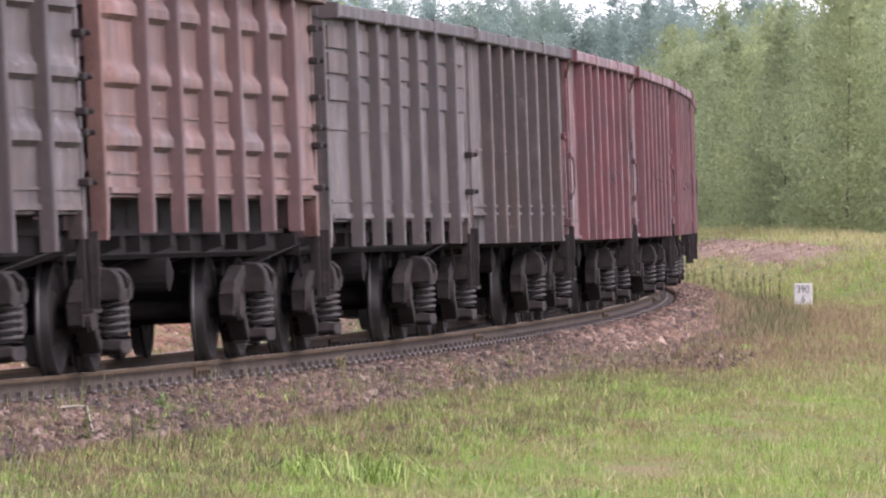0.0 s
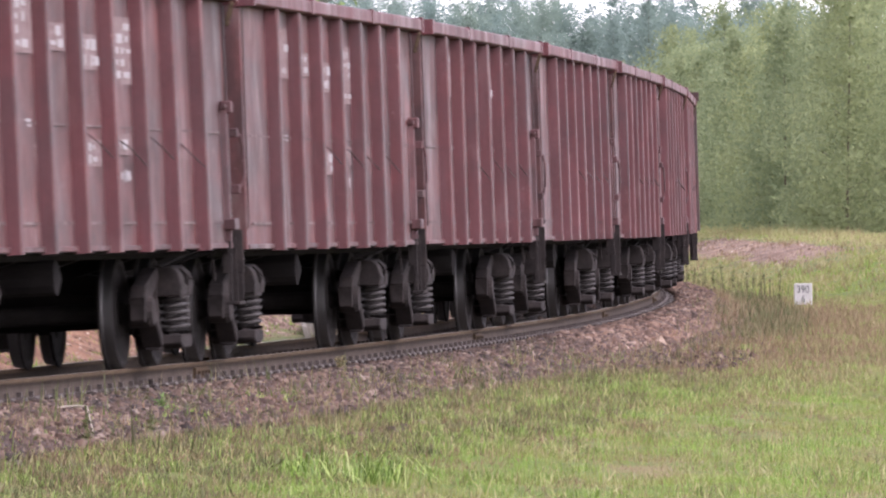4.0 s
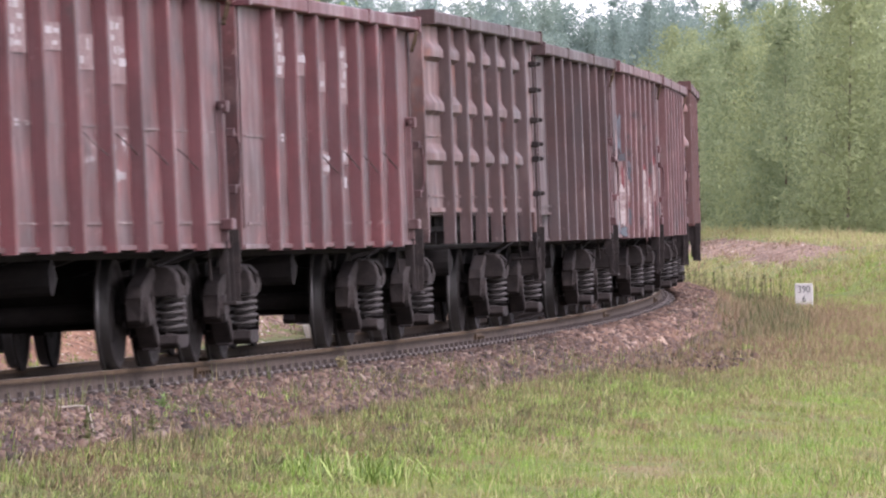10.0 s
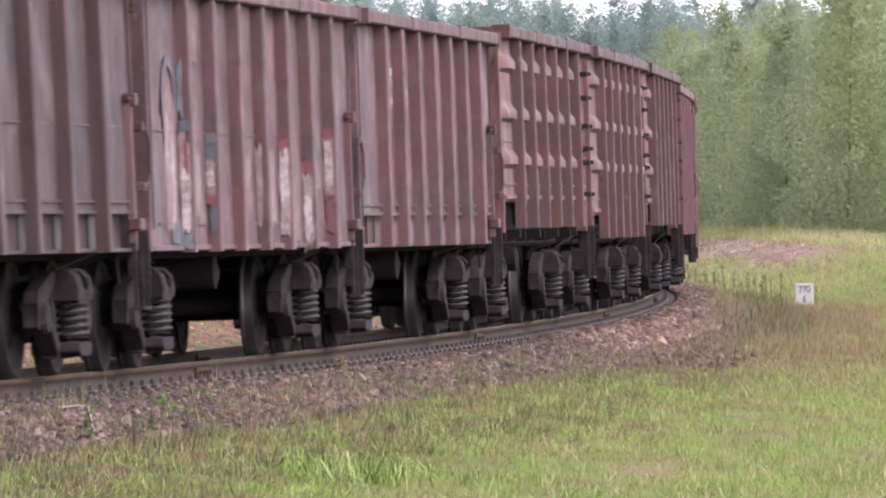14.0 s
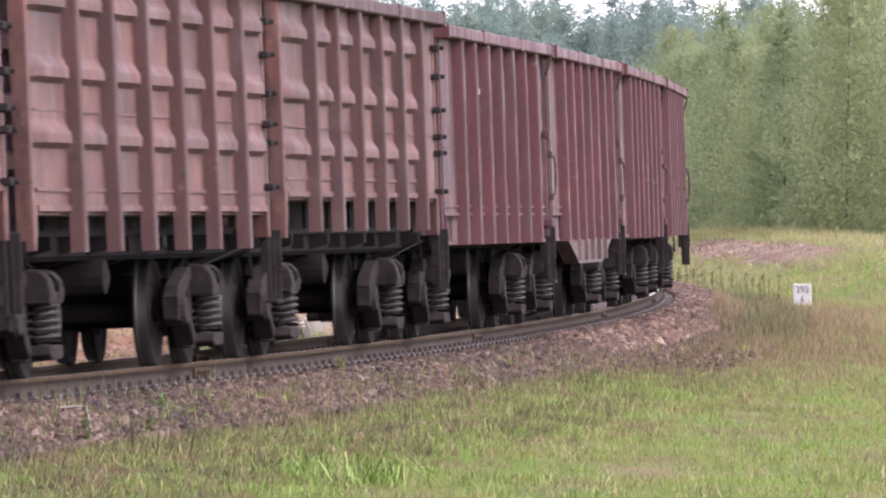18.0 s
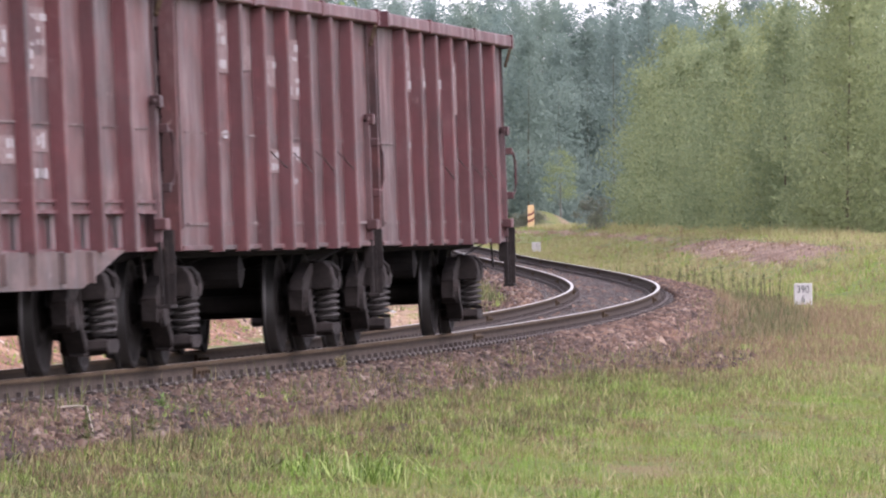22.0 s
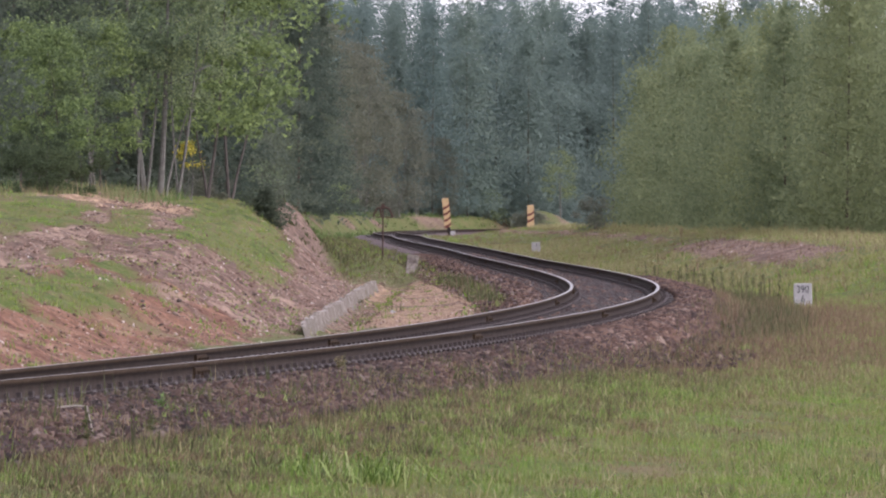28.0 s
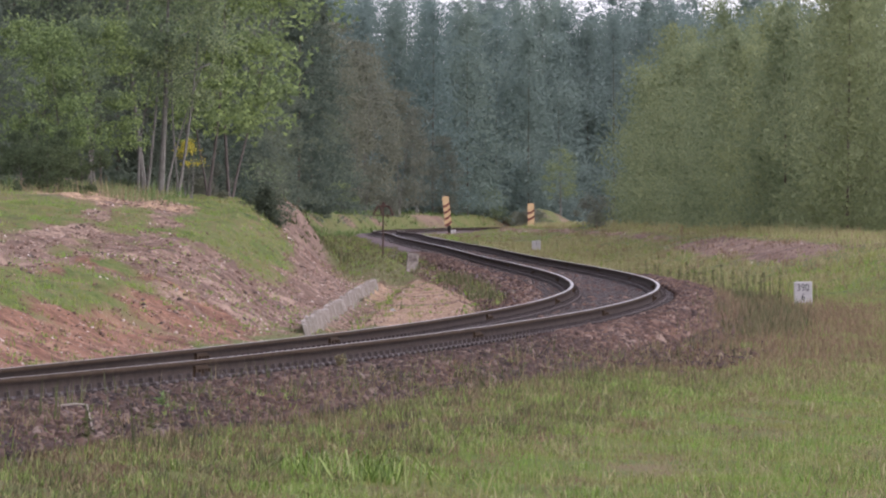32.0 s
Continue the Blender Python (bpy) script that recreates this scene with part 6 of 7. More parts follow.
# aspens on the mound: the tall stem, slim stems leaning about it, and the lower birches in front
for x, y, kind, w, sc, lean in ((-8.12, 283, "aspen", 0, 1.0, 0.5), (-8.55, 284, "aspen", 1, 0.9, 2.5), (-7.60, 282, "aspen", 1, 0.85, 5.0), (-7.0, 292, "sapling", 0, 1.75, 3.0), (-8.9, 296, "aspen", 0, 0.95, -3.0),
                                (-6.6, 306, "sapling", 0, 1.9, 2.0), (-9.9, 279, "aspen", 1, 0.62, -4.0), (-9.7, 280, "sapling", 0, 1.0, -3.0), (-10.6, 276, "sapling", 0, 0.95, -8.0), 
                                (-10.9, 284, "aspen", 1, 0.8, -2.0), (-11.9, 279, "sapling", 0, 1.0, 4.0)):
    plant_at(kind, w, x, y, sc, rnd.uniform(0, 360), "aspens on the mound", lean)
for s, d, kind, w, sc in ((197, -12.6, "bush", 2, 0.72), (199, -11.9, "bush", 2, 0.75), (203, -13.0, "bush", 2, 0.85), (196, -13.3, "bush", 2, 0.7), (262, -9.2, "bush", 1, 0.9), (290, -8.4, "bush", 0, 0.7),
                          (246, -9.0, "bush", 1, 0.6), (330, -8.0, "bush", 0, 0.8), (380, -7.6, "bush", 1, 0.9), (430, -7.4, "bush", 0, 0.9), (700, -6.8, "bush", 0, 1.2), (740, -6.6, "bush", 1, 1.3), (800, -6.4, "bush", 0, 1.2)):
    plant(kind, w, s, d, sc, rnd.uniform(0, 360), "bushes on the bank")
plant("aspen", 0, 309, 14.9, 0.66, 40, "young pine wood", label="light green young aspen among the pines")
plant_at("aspen", 0, 9.3, 775, 0.72, 60, "leafy edge of the far wood")
plant_at("bush", 1, 7.5, 490, 1.1, 20, "bushes on the bank")
for x, sc in ((5.7, 1.0), (6.3, 1.15), (6.9, 0.9)):
    plant_at("bush", 1, x, 722, sc, 100 * x, "bushes on the bank")
juniper = conifer("juniper_bush", 1.25, 0.42, 0.0, M_JUNIPER, M_PINE_BARK, 161, "dark upright juniper on the brow of the cutting", 0.0, 0.35, "bush", gap=0.13, clump=0.08, per=14, spray=0.07, ragged=0.15)
x, y = level(231.0, -7.25)
juniper.matrix_basis = pose(float(x), float(y), float(ground_height(np.array(231.0), np.array(-7.25))) - 0.1) @ Matrix.Diagonal((1.35, 1.35, 1.0, 1))
golden = broadleaf("flowering_bush", 1.75, 0.34, 0.85, 420, 0.05, M_FLOWER, M_GREY_BARK, 162, "yellow-flowering tall weed clump by the aspens", 3, "bush", 0.1, loose=0.08, per_clump=30)
x, y = level(237.0, -9.40)
golden.matrix_basis = pose(float(x), float(y), float(ground_height(np.array(237.0), np.array(-9.15))))

# ---- grass and weeds ----
def blades(name, count, s0, s1, d0, d1, h0, h1, mat, seed, label, wide=0.006, thin=1.0, clump=6, bend=0.35, keep=None, dpow=1.0, curved=False):
    """Tufts of bent blades of grass, growing from the ground."""
    r = np.random.RandomState(seed)
    nt = count // clump
    s = s0 + (s1 - s0) * r.rand(nt) ** thin
    d = d0 + (d1 - d0) * r.rand(nt) ** dpow
    if keep is not None:
        ok = keep(s, d, r)
        s, d = s[ok], d[ok]
    nt = len(s)
    x, y = level(s, d)
    z = np.maximum(ground_height(s, d), np.where((d > 1.7) & (d < 2.7), beside(s, d, np.interp(d, [1.72, 1.95, 2.2, 2.6], [-0.19, -0.26, -0.40, -0.61]))[2], -9)) - 0.02
    hs = h0 + (h1 - h0) * r.rand(nt) ** 1.8
    x, y, z, hs = (np.repeat(a, clump) for a in (x, y, z, hs))
    n = nt * clump
    rad = 0.05 + 0.25 * hs
    x, y = x + rad * r.randn(n), y + rad * r.randn(n)
    h = hs * (0.5 + 0.7 * r.rand(n))
    a = r.rand(n) * 6.283
    lean = bend * h * (0.2 + r.rand(n) ** 2 * 1.6)
    lx, ly = np.cos(a) * lean, np.sin(a) * lean
    f = r.rand(n) * 3.1416
    w = wide * (0.6 + 0.8 * r.rand(n))
    wx, wy = np.cos(f) * w, np.sin(f) * w
    foot0, foot1 = np.stack([x - wx, y - wy, z], 1), np.stack([x + wx, y + wy, z], 1)
    tip = np.stack([x + lx, y + ly, z + h - 0.3 * lean], 1)
    if curved:
        mx, my, mz = x + 0.25 * lx, y + 0.25 * ly, z + 0.72 * h
        tip[:, 2] -= 0.25 * lean
        p = np.stack([foot0, foot1, np.stack([mx + wx * 0.8, my + wy * 0.8, mz], 1), np.stack([mx - wx * 0.8, my - wy * 0.8, mz], 1), tip], 1)
        tri = (np.array([(0, 1, 2), (0, 2, 3), (3, 2, 4)])[None] + 5 * np.arange(n)[:, None, None]).reshape(-1, 3)
    else:
        p = np.stack([foot0, foot1, tip], 1)
        tri = np.arange(3 * n).reshape(-1, 3)
    return tagged(place(name, soup(name, p.reshape(-1, 3), tri), mat), label, "grass", kind="stuff")


def patchy(scale, seed, lo):
    def keep(s, d, r):
        x, y = level(s, d)
        return lumps(x, y, scale, seed) + 0.5 * r.randn(len(s)) > lo
    return keep


def withered(s, d, r):
    """Trampled brown patches in the meadow."""
    x, y = level(s, d)
    return (lumps(x, 0.22 * y, 2.4, 80) + 0.12 * r.randn(len(s)) > 0.28) & (s < 62) & (d > 4.6)


def meadow(s, d, r):
    """Thin out towards the stony belt at the foot of the ballast, and in dry gaps."""
    x, y = level(s, d)
    edge = 2.9 + 1.3 * (1 - smooth(20, 48, s)) + 1.7 * smooth(62, 85, s) * (1 - smooth(128, 150, s))
    return (d + 0.55 * r.randn(len(s)) + 0.5 * lumps(x, y, 3.0, 71) > edge) & ~withered(s, d, r)


def stony(s, d, r):
    """The bare shoulder of the ballast round the bend."""
    return (s > 62 + 6 * r.randn(len(s))) & (d < 2.25 - 0.50 * smooth(80, 118, s) + 0.10 * r.randn(len(s)))


def belt(s, d, r):
    x, y = level(s, d)
    return (lumps(x, y, 1.6, 72) + 0.6 * r.randn(len(s)) > -0.15) & ~stony(s, d, r)


def off_stones(keep):
    return lambda s, d, r: keep(s, d, r) & ~stony(s, d, r)


def not_sand(s, d, r):
    c = cover(s, d)
    return (c[0] + 0.2 * r.randn(len(s)) > 0.55) & (c[2] + 0.25 * r.randn(len(s)) < 0.3)


def soft_greens(s, d, r):
    return cover(s, d)[0] + 0.17 * r.randn(len(s)) > 0.58


blades("meadow_grass", 560000, 14, 104, 2.1, 9.5, 0.04, 0.13, M_GRASS, 301, "lush green meadow grass on the verge", 0.0027, 1.35, 8, 0.95, meadow)
blades("verge_grass", 110000, 98, 200, 2.6, 12, 0.05, 0.18, M_GRASS, 302, "green verge grass beside the track", 0.006, 1.0, 8, 0.7, meadow)
blades("dry_verge_grass", 70000, 60, 165, 2.3, 10, 0.06, 0.22, M_DRY, 303, "brownish rank grass on the verge", 0.006, 1.0, 6, 0.6, patchy(9.0, 41, 0.1))
blades("meadow_tufts", 60000, 14, 100, 2.6, 9.5, 0.06, 0.16, M_TUFT, 320, "longer bending grass tufts in the meadow", 0.0028, 1.1, 9, 1.2, lambda s, d, r: meadow(s, d, r) & patchy(1.8, 45, 0.3)(s, d, r), 1.0, True)
blades("russet_weeds", 90000, 80, 150, 2.0, 10, 0.06, 0.26, M_RUSSET, 321, "russet withered weeds on the verge", 0.006, 1.0, 7, 0.7, off_stones(patchy(10.0, 46, 0.0)))
blades("meadow_litter", 110000, 14, 84, 2.2, 9.0, 0.05, 0.17, M_RUSSET, 322, "withered brown stalks in the meadow", 0.0035, 1.0, 7, 1.0, patchy(4.0, 47, 0.25))
blades("belt_weeds", 46000, 14, 150, 1.85, 4.3, 0.04, 0.13, M_RUSSET, 323, "withered weeds in a belt along the ballast", 0.006, 1.0, 7, 0.7, belt, 1.1)
blades("belt_green", 80000, 14, 150, 1.9, 4.4, 0.04, 0.14, M_WEED, 324, "dull green weeds in a belt along the ballast", 0.0045, 1.0, 7, 0.6, belt, 1.1)
blades("russet_belt", 120000, 64, 165, 1.72, 5.6, 0.05, 0.22, M_RUSSET, 335, "russet withered weeds on the outside of the bend", 0.005, 1.0, 7, 0.8, lambda s, d, r: (d + 0.7 * r.randn(len(s)) < 4.4) & ~stony(s, d, r))
blades("belt_grass", 15000, 14, 120, 2.2, 4.4, 0.05, 0.20, M_GRASS, 325, "thin green grass in a belt along the ballast", 0.005, 1.0, 7, 0.7, belt, 0.8)
blades("lush_clumps", 80000, 14, 104, 2.9, 9.5, 0.06, 0.17, M_TUFT, 332, "lush bright clumps of grass in the meadow", 0.0028, 1.2, 40, 0.9, patchy(3.0, 54, 0.2), 1.0, True)
blades("withered_patches", 90000, 14, 62, 4.6, 9.5, 0.03, 0.10, M_RUSSET, 340, "flattened brown grass in trampled patches", 0.0045, 1.1, 10, 1.6, withered)
blades("withered_straw", 40000, 14, 62, 4.6, 9.5, 0.03, 0.12, M_PALE, 341, "flattened pale straw in trampled patches", 0.004, 1.1, 8, 1.8, withered)
blades("withered_green", 26000, 14, 62, 4.6, 9.5, 0.04, 0.14, M_GRASS, 342, "thin green grass in trampled patches", 0.004, 1.1, 8, 1.0, withered)
blades("long_blades", 5000, 14, 80, 3.0, 9.5, 0.10, 0.22, M_PALE, 343, "long pale arching blades in the meadow", 0.004, 1.2, 4, 1.6, None, 1.0, True)
blades("grass_tussock", 300, 25.2, 26.4, 4.1, 4.9, 0.18, 0.32, M_TUFT, 344, "tussock of long pale green arching blades", 0.0055, 1.0, 14, 1.5, None, 1.0, True)
blades("dry_clumps", 46000, 14, 104, 2.6, 9.5, 0.06, 0.16, M_PALE, 333, "flattened straw-coloured clumps in the meadow", 0.004, 1.2, 34, 1.7, patchy(4.0, 55, 0.25))
blades("dark_clumps", 30000, 14, 110, 2.4, 9.5, 0.06, 0.17, M_WEED, 334, "dark leafy clumps in the meadow", 0.006, 1.2, 30, 0.9, patchy(3.5, 56, 0.45))
blades("meadow_straw", 18000, 14, 90, 2.6, 9.0, 0.08, 0.24, M_DRY, 304, "dry straw-coloured stalks in the meadow", 0.0045, 1.0, 3, 0.9, patchy(5.0, 42, 0.1))
def near_bank(s, d, r):
    x, y = level(s, d)
    return (d - 2.35) * 0.9 + 0.9 * lumps(x, y, 2.4, 73) + 0.35 * r.randn(len(s)) + 0.35 * (1 - smooth(24, 40, s)) > -0.12


blades("bank_leaf_clumps", 70000, 14, 66, 1.75, 4.3, 0.04, 0.14, M_WEED, 337, "dark leafy weed clumps over the foot of the bank", 0.008, 1.2, 34, 0.9, near_bank)
blades("bank_green_clumps", 36000, 14, 66, 1.9, 4.4, 0.04, 0.13, M_TUFT, 338, "small green clumps over the foot of the bank", 0.006, 1.2, 26, 1.0, near_bank)
blades("bank_dry_clumps", 62000, 14, 66, 1.8, 4.9, 0.04, 0.13, M_RUSSET, 339, "withered clumps over the foot of the bank", 0.006, 1.2, 26, 1.0, near_bank)
blades("bank_weeds", 11000, 18, 170, 1.75, 3.1, 0.08, 0.34, M_WEED, 305, "dark weeds along the foot of the ballast", 0.009, 1.0, 8, 0.4, off_stones(patchy(3.0, 43, 0.2)))
blades("bend_weeds", 12000, 96, 175, 2.2, 3.4, 0.10, 0.36, M_WEED, 326, "dark rank weeds on the outside of the bend", 0.008, 1.0, 8, 0.5, off_stones(patchy(5.0, 50, -0.2)))
blades("bank_grass", 12000, 16, 150, 1.8, 2.9, 0.06, 0.22, M_DRY, 306, "rank grass along the foot of the ballast", 0.007, 1.0, 6, 0.5, off_stones(patchy(2.5, 44, 0.0)))
blades("shelf_grass", 90000, 175, 420, 2.6, 13, 0.08, 0.28, M_PALE, 307, "pale dry grass on the low shelf", 0.012, 1.0, 6, 0.7, soft_greens)
blades("shelf_green_grass", 26000, 175, 640, 2.4, 13, 0.08, 0.26, M_GRASS, 308, "green grass on the low shelf", 0.015, 1.3, 6, 0.6, soft_greens)
blades("shelf_brown_weeds", 30000, 160, 640, 2.8, 13, 0.10, 0.36, M_RUSSET, 327, "brown withered weeds on the low shelf", 0.014, 1.2, 6, 0.6, patchy(12.0, 51, 0.1))
blades("mound_grass", 260000, 72, 330, -16, -5.2, 0.04, 0.14, M_GRASS, 309, "short green grass on the clay mound", 0.008, 1.0, 6, 0.6, soft_greens)
blades("mound_dry_grass", 60000, 72, 330, -16, -5.2, 0.05, 0.20, M_DRY, 328, "dry grass wisps on the clay mound", 0.007, 1.0, 6, 0.7, lambda s, d, r: cover(s, d)[0] + 0.25 * r.randn(len(s)) > 0.5)
blades("slope_wisps", 34000, 72, 140, -8.5, -5.2, 0.04, 0.13, M_GRASS, 329, "small green sprouts on the clay slope", 0.008, 1.0, 8, 0.6, patchy(2.5, 52, 0.4))
blades("wood_floor_grass", 24000, 190, 300, -20, -10, 0.15, 0.50, M_DRY, 310, "tall rank grass at the edge of the wood", 0.014, 1.0, 6, 0.5)
blades("wood_floor_green", 14000, 190, 300, -18, -9.5, 0.15, 0.60, M_FRESH, 330, "tall green grass at the edge of the wood", 0.014, 1.0, 6, 0.5, patchy(5.0, 53, 0.1))
blades("ditch_grass", 15000, 110, 640, -5.0, -2.0, 0.06, 0.22, M_GRASS, 311, "green grass and weeds in the ditch", 0.014, 1.0, 6, 0.5, lambda s, d, r: not_sand(s, d, r) & patchy(7.0, 61, -0.1)(s, d, r))
blades("ditch_weeds", 12000, 110, 640, -5.2, -2.0, 0.06, 0.26, M_WEED, 346, "dull weeds in the ditch", 0.016, 1.0, 6, 0.5, not_sand)
blades("ditch_straw", 9000, 110, 640, -5.2, -2.0, 0.06, 0.24, M_DRY, 347, "dry brown stalks in the ditch", 0.012, 1.0, 6, 0.6, not_sand)
blades("sand_tufts", 4200, 135, 225, -4.9, -2.6, 0.04, 0.15, M_GRASS, 345, "small green tufts on the sandy strip", 0.012, 1.0, 12, 0.7, patchy(5.0, 57, 0.35))
blades("toe_weeds", 1500, 150, 215, -2.75, -2.05, 0.08, 0.30, M_WEED, 312, "lush green weeds beside the ballast", 0.018, 1.0, 8, 0.5)
blades("tall_weeds", 700, 150, 240, 2.6, 4.4, 0.30, 0.70, M_WEED, 313, "tall dark seeded weeds beside the track", 0.007, 1.0, 4, 0.15)
blades("far_bank_grass", 9000, 300, 900, -13, -4.2, 0.10, 0.40, M_WEED, 315, "rank dull green grass on the far bank", 0.04, 1.0, 6, 0.5)
blades("far_bank_green", 8000, 560, 960, -12, -2.2, 0.15, 0.6, M_FRESH, 331, "green undergrowth below the far wood", 0.05, 1.0, 6, 0.6)
blades("wood_edge_grass", 24000, 280, 620, 9.6, 12.5, 0.15, 0.5, M_PALE, 314, "tall pale grass along the wood's edge", 0.02, 1.3, 6, 0.5)


clods("slope_debris", 3000, 96, 240, -10.5, -5.1, 0.085, 66, M_TWIG, "dark clods, twigs and roots on the bare slope")


def weed(s, d, h, leaf, seed, label, flower=None, up=None):
    """One upright weed: a stem with leaves, perhaps a flower head."""
    r = np.random.RandomState(seed)
    x, y = level(s, d)
    z = float(ground_height(np.array(s), np.array(d))) if up is None else float(beside(s, d, up)[2])
    plant_ob = tagged(new("weed"), label, "weed")
    plant_ob.matrix_basis = pose(float(x), float(y), z - 0.02, 4, 3, 30 * seed)
    b2 = bmesh.new()
    rod(b2, [(0, 0, -0.05), (0.01, 0.01, h * 0.5), (0.03, 0.0, h)], 0.006, 5)
    part("stem", b2, M_WEED, plant_ob)
    n = int(12 + 40 * h)
    zz = h * (0.15 + 0.85 * r.rand(n))
    cs = np.stack([0.012 * r.randn(n), 0.012 * r.randn(n), zz], 1)
    v, t = tufts(cs, np.stack([r.randn(n), r.randn(n), np.full(n, 0.4)], 1), np.full(n, 0.05), 2, seed, 0.25, 0.5)
    place("leaves", soup("leaves", v, t), leaf, plant_ob)
    if flower:
        n = 26
        cs = np.stack([0.03 + 0.03 * r.randn(n), 0.03 * r.randn(n), h + 0.02 * r.randn(n)], 1)
        v, t = tufts(cs, r.randn(n, 3), np.full(n, 0.03), 2, seed, 0.5, 0.8)
        place("flower_head", soup("flower_head", v, t), flower, plant_ob)
    return plant_ob


weed(32.2, 2.05, 0.22, M_FRESH, 1, "fresh green leafy weed on the ballast", None, -0.36)
weed(29.5, 2.4, 0.26, M_WEED, 2, "dark dry weed on the ballast shoulder")
weed(48.4, 1.32, 0.19, M_DRY, 3, "small pale flowering weed beside the rail", M_DRY, -0.27)
weed(46.0, 1.42, 0.10, M_DRY, 4, "small pale flowering weed beside the rail", M_DRY, -0.27)
weed(26.6, 2.45, 0.34, M_WEED, 5, "dark dry weed on the ballast shoulder")
for i in range(16):
    q = random.Random(900 + i)
    weed(q.uniform(148, 215), q.uniform(2.5, 3.3), q.uniform(0.35, 0.75), M_WEED, 20 + i, "tall dark seeded weed beside the track")

# ---- bent wire sticking out of the bank ----
x, y, z = beside(27.6, 2.25, -0.46)
wire = tagged(new("bent_wire"), "bent rusty wire stub in the bank", "wire")
wire.matrix_basis = pose(float(x), float(y), float(z))
b2 = bmesh.new()
rod(b2, [(0.05, 0, -0.1), (0.02, 0, 0.10), (-0.02, 0, 0.27), (-0.10, 0, 0.275), (-0.24, 0, 0.26)], 0.008, 6)
part("wire", b2, M_CONC, wire)

# ---- marker posts beside the line ----
def marker_post(s, d, wide, high, label, lines=(), turn=0.0):
    x, y = level(s, d)
    z = float(ground_height(np.array(float(s)), np.array(float(d))))
    ob = tagged(new("marker_post"), label, "post")
    ob.matrix_basis = pose(float(x), float(y), z, 1.5, -1.5, turn)
    b2 = bmesh.new()
    box(b2, -wide / 2, wide / 2, -0.06, 0.06, -0.3, high, 0.012)
    part("stone", b2, M_WHITE, ob)
    for text, zz, size in lines:
        cu = bpy.data.curves.new("number", "FONT")
        cu.body, cu.size, cu.extrude, cu.align_x, cu.align_y = text, size, 0.003, "CENTER", "CENTER"
        tmp = bpy.data.objects.new("number", cu)
        scene.collection.objects.link(tmp)
        me = bpy.data.meshes.new_from_object(tmp.evaluated_get(bpy.context.evaluated_depsgraph_get()))
        bpy.data.objects.remove(tmp)
        place("number", me, M_INK, ob, pose(0, -0.064, zz, 90, 0, 0) @ Matrix.Diagonal((1.05, 1.25, 1, 1)), "black painted number")
    return ob


marker_post(149, 3.83, 0.36, 0.47, "white concrete distance post with black numbers", (("390", 0.35, 0.16), ("6", 0.16, 0.16)))
marker_post(361, 3.71, 0.36, 0.40, "small white concrete distance post", (("3", 0.28, 0.14),))
marker_post(637, 4.29, 0.36, 0.40, "small white concrete distance post far along")

x, y = level(253.0, -2.85)
stub = tagged(new("concrete_post"), "tilted weathered concrete stub beside the ditch", "post")
stub.matrix_basis = pose(float(x), float(y), float(ground_height(np.array(253.0), np.array(-2.85))), 2, 5, 12)
b2 = bmesh.new()
prism(b2, [(-0.17, -0.12), (0.17, -0.12), (0.14, 0.12), (-0.14, 0.12)], "z", -0.25, 0.50)
part("stone", b2, M_STUB, stub)

# ---- rusty sign on a thin pole ----
x, y = level(310.0, -3.22)
sign = tagged(new("track_sign"), "rusty open trapezoid sign frame on a thin pole", "sign")
sign.matrix_basis = pose(float(x), float(y), float(ground_height(np.array(310.0), np.array(-3.22))), 0, 0.5, 0)
b2 = bmesh.new()
rod(b2, [(0, 0, -0.3), (0, 0, 1.1), (0, 0, 1.98)], 0.027, 8)
part("pole", b2, M_RUSTSIGN, sign)
b2 = bmesh.new()
for pts in ([(-0.36, 0, 1.50), (-0.20, 0, 1.82)], [(0.36, 0, 1.50), (0.20, 0, 1.82)], [(-0.20, 0, 1.82), (0.20, 0, 1.82)], [(-0.06, 0, 1.50), (-0.10, 0, 1.82)]):
    rod(b2, pts, 0.04, 6)
part("frame", b2, M_RUSTSIGN, sign)
b2 = bmesh.new()
prism(b2, [(-0.36, 1.47), (0.36, 1.47), (0.36, 1.50), (-0.36, 1.50)], "y", -0.05, -0.02)
prism(b2, [(-0.10, 1.80), (0.10, 1.80), (0.05, 1.96), (-0.05, 1.96)], "y", -0.04, -0.02)
part("bracket", b2, M_RUSTSIGN, sign)


# ---- striped posts at the far crossing ----
def striped_post(x, y, low, high, lean, stripes, label):
    ob = tagged(new("striped_post"), label, "post", group="striped crossing posts")
    ob.matrix_basis = pose(x, y, 0.0, 0, lean, 0)
    b2 = bmesh.new()
    prism(b2, [(-0.25, low), (0.18, low - 0.12), (0.24, low + 0.3), (0.23, high - 0.05), (0.10, high), (-0.24, high - 0.03), (-0.23, low + 0.8)], "y", -0.16, 0.16)
    part("column", b2, M_YELLOWPOST, ob)
    b2 = bmesh.new()
    box(b2, -0.08, 0.14, -0.08, 0.08, -0.8, low + 0.05)
    part("stump", b2, M_IRON, ob)
    for k in range(stripes):
        zz = high - 0.85 - 0.44 * k
        b2 = bmesh.new()
        prism(b2, [(-0.245, zz + 0.02), (-0.245, zz + 0.20), (0.0, zz + 0.26), (0.245, zz + 0.44), (0.245, zz + 0.26), (0.0, zz + 0.08)], "y", -0.166, 0.166)
        part("stripe", b2, M_STRIPE, ob)


striped_post(0.42, 700.0, 0.42, 2.40, -6.0, 4, "yellow concrete post with dark red slanting stripes")
striped_post(6.25, 700.0, 0.18, 1.90, -0.5, 2, "yellow concrete post with dark red slanting stripes")

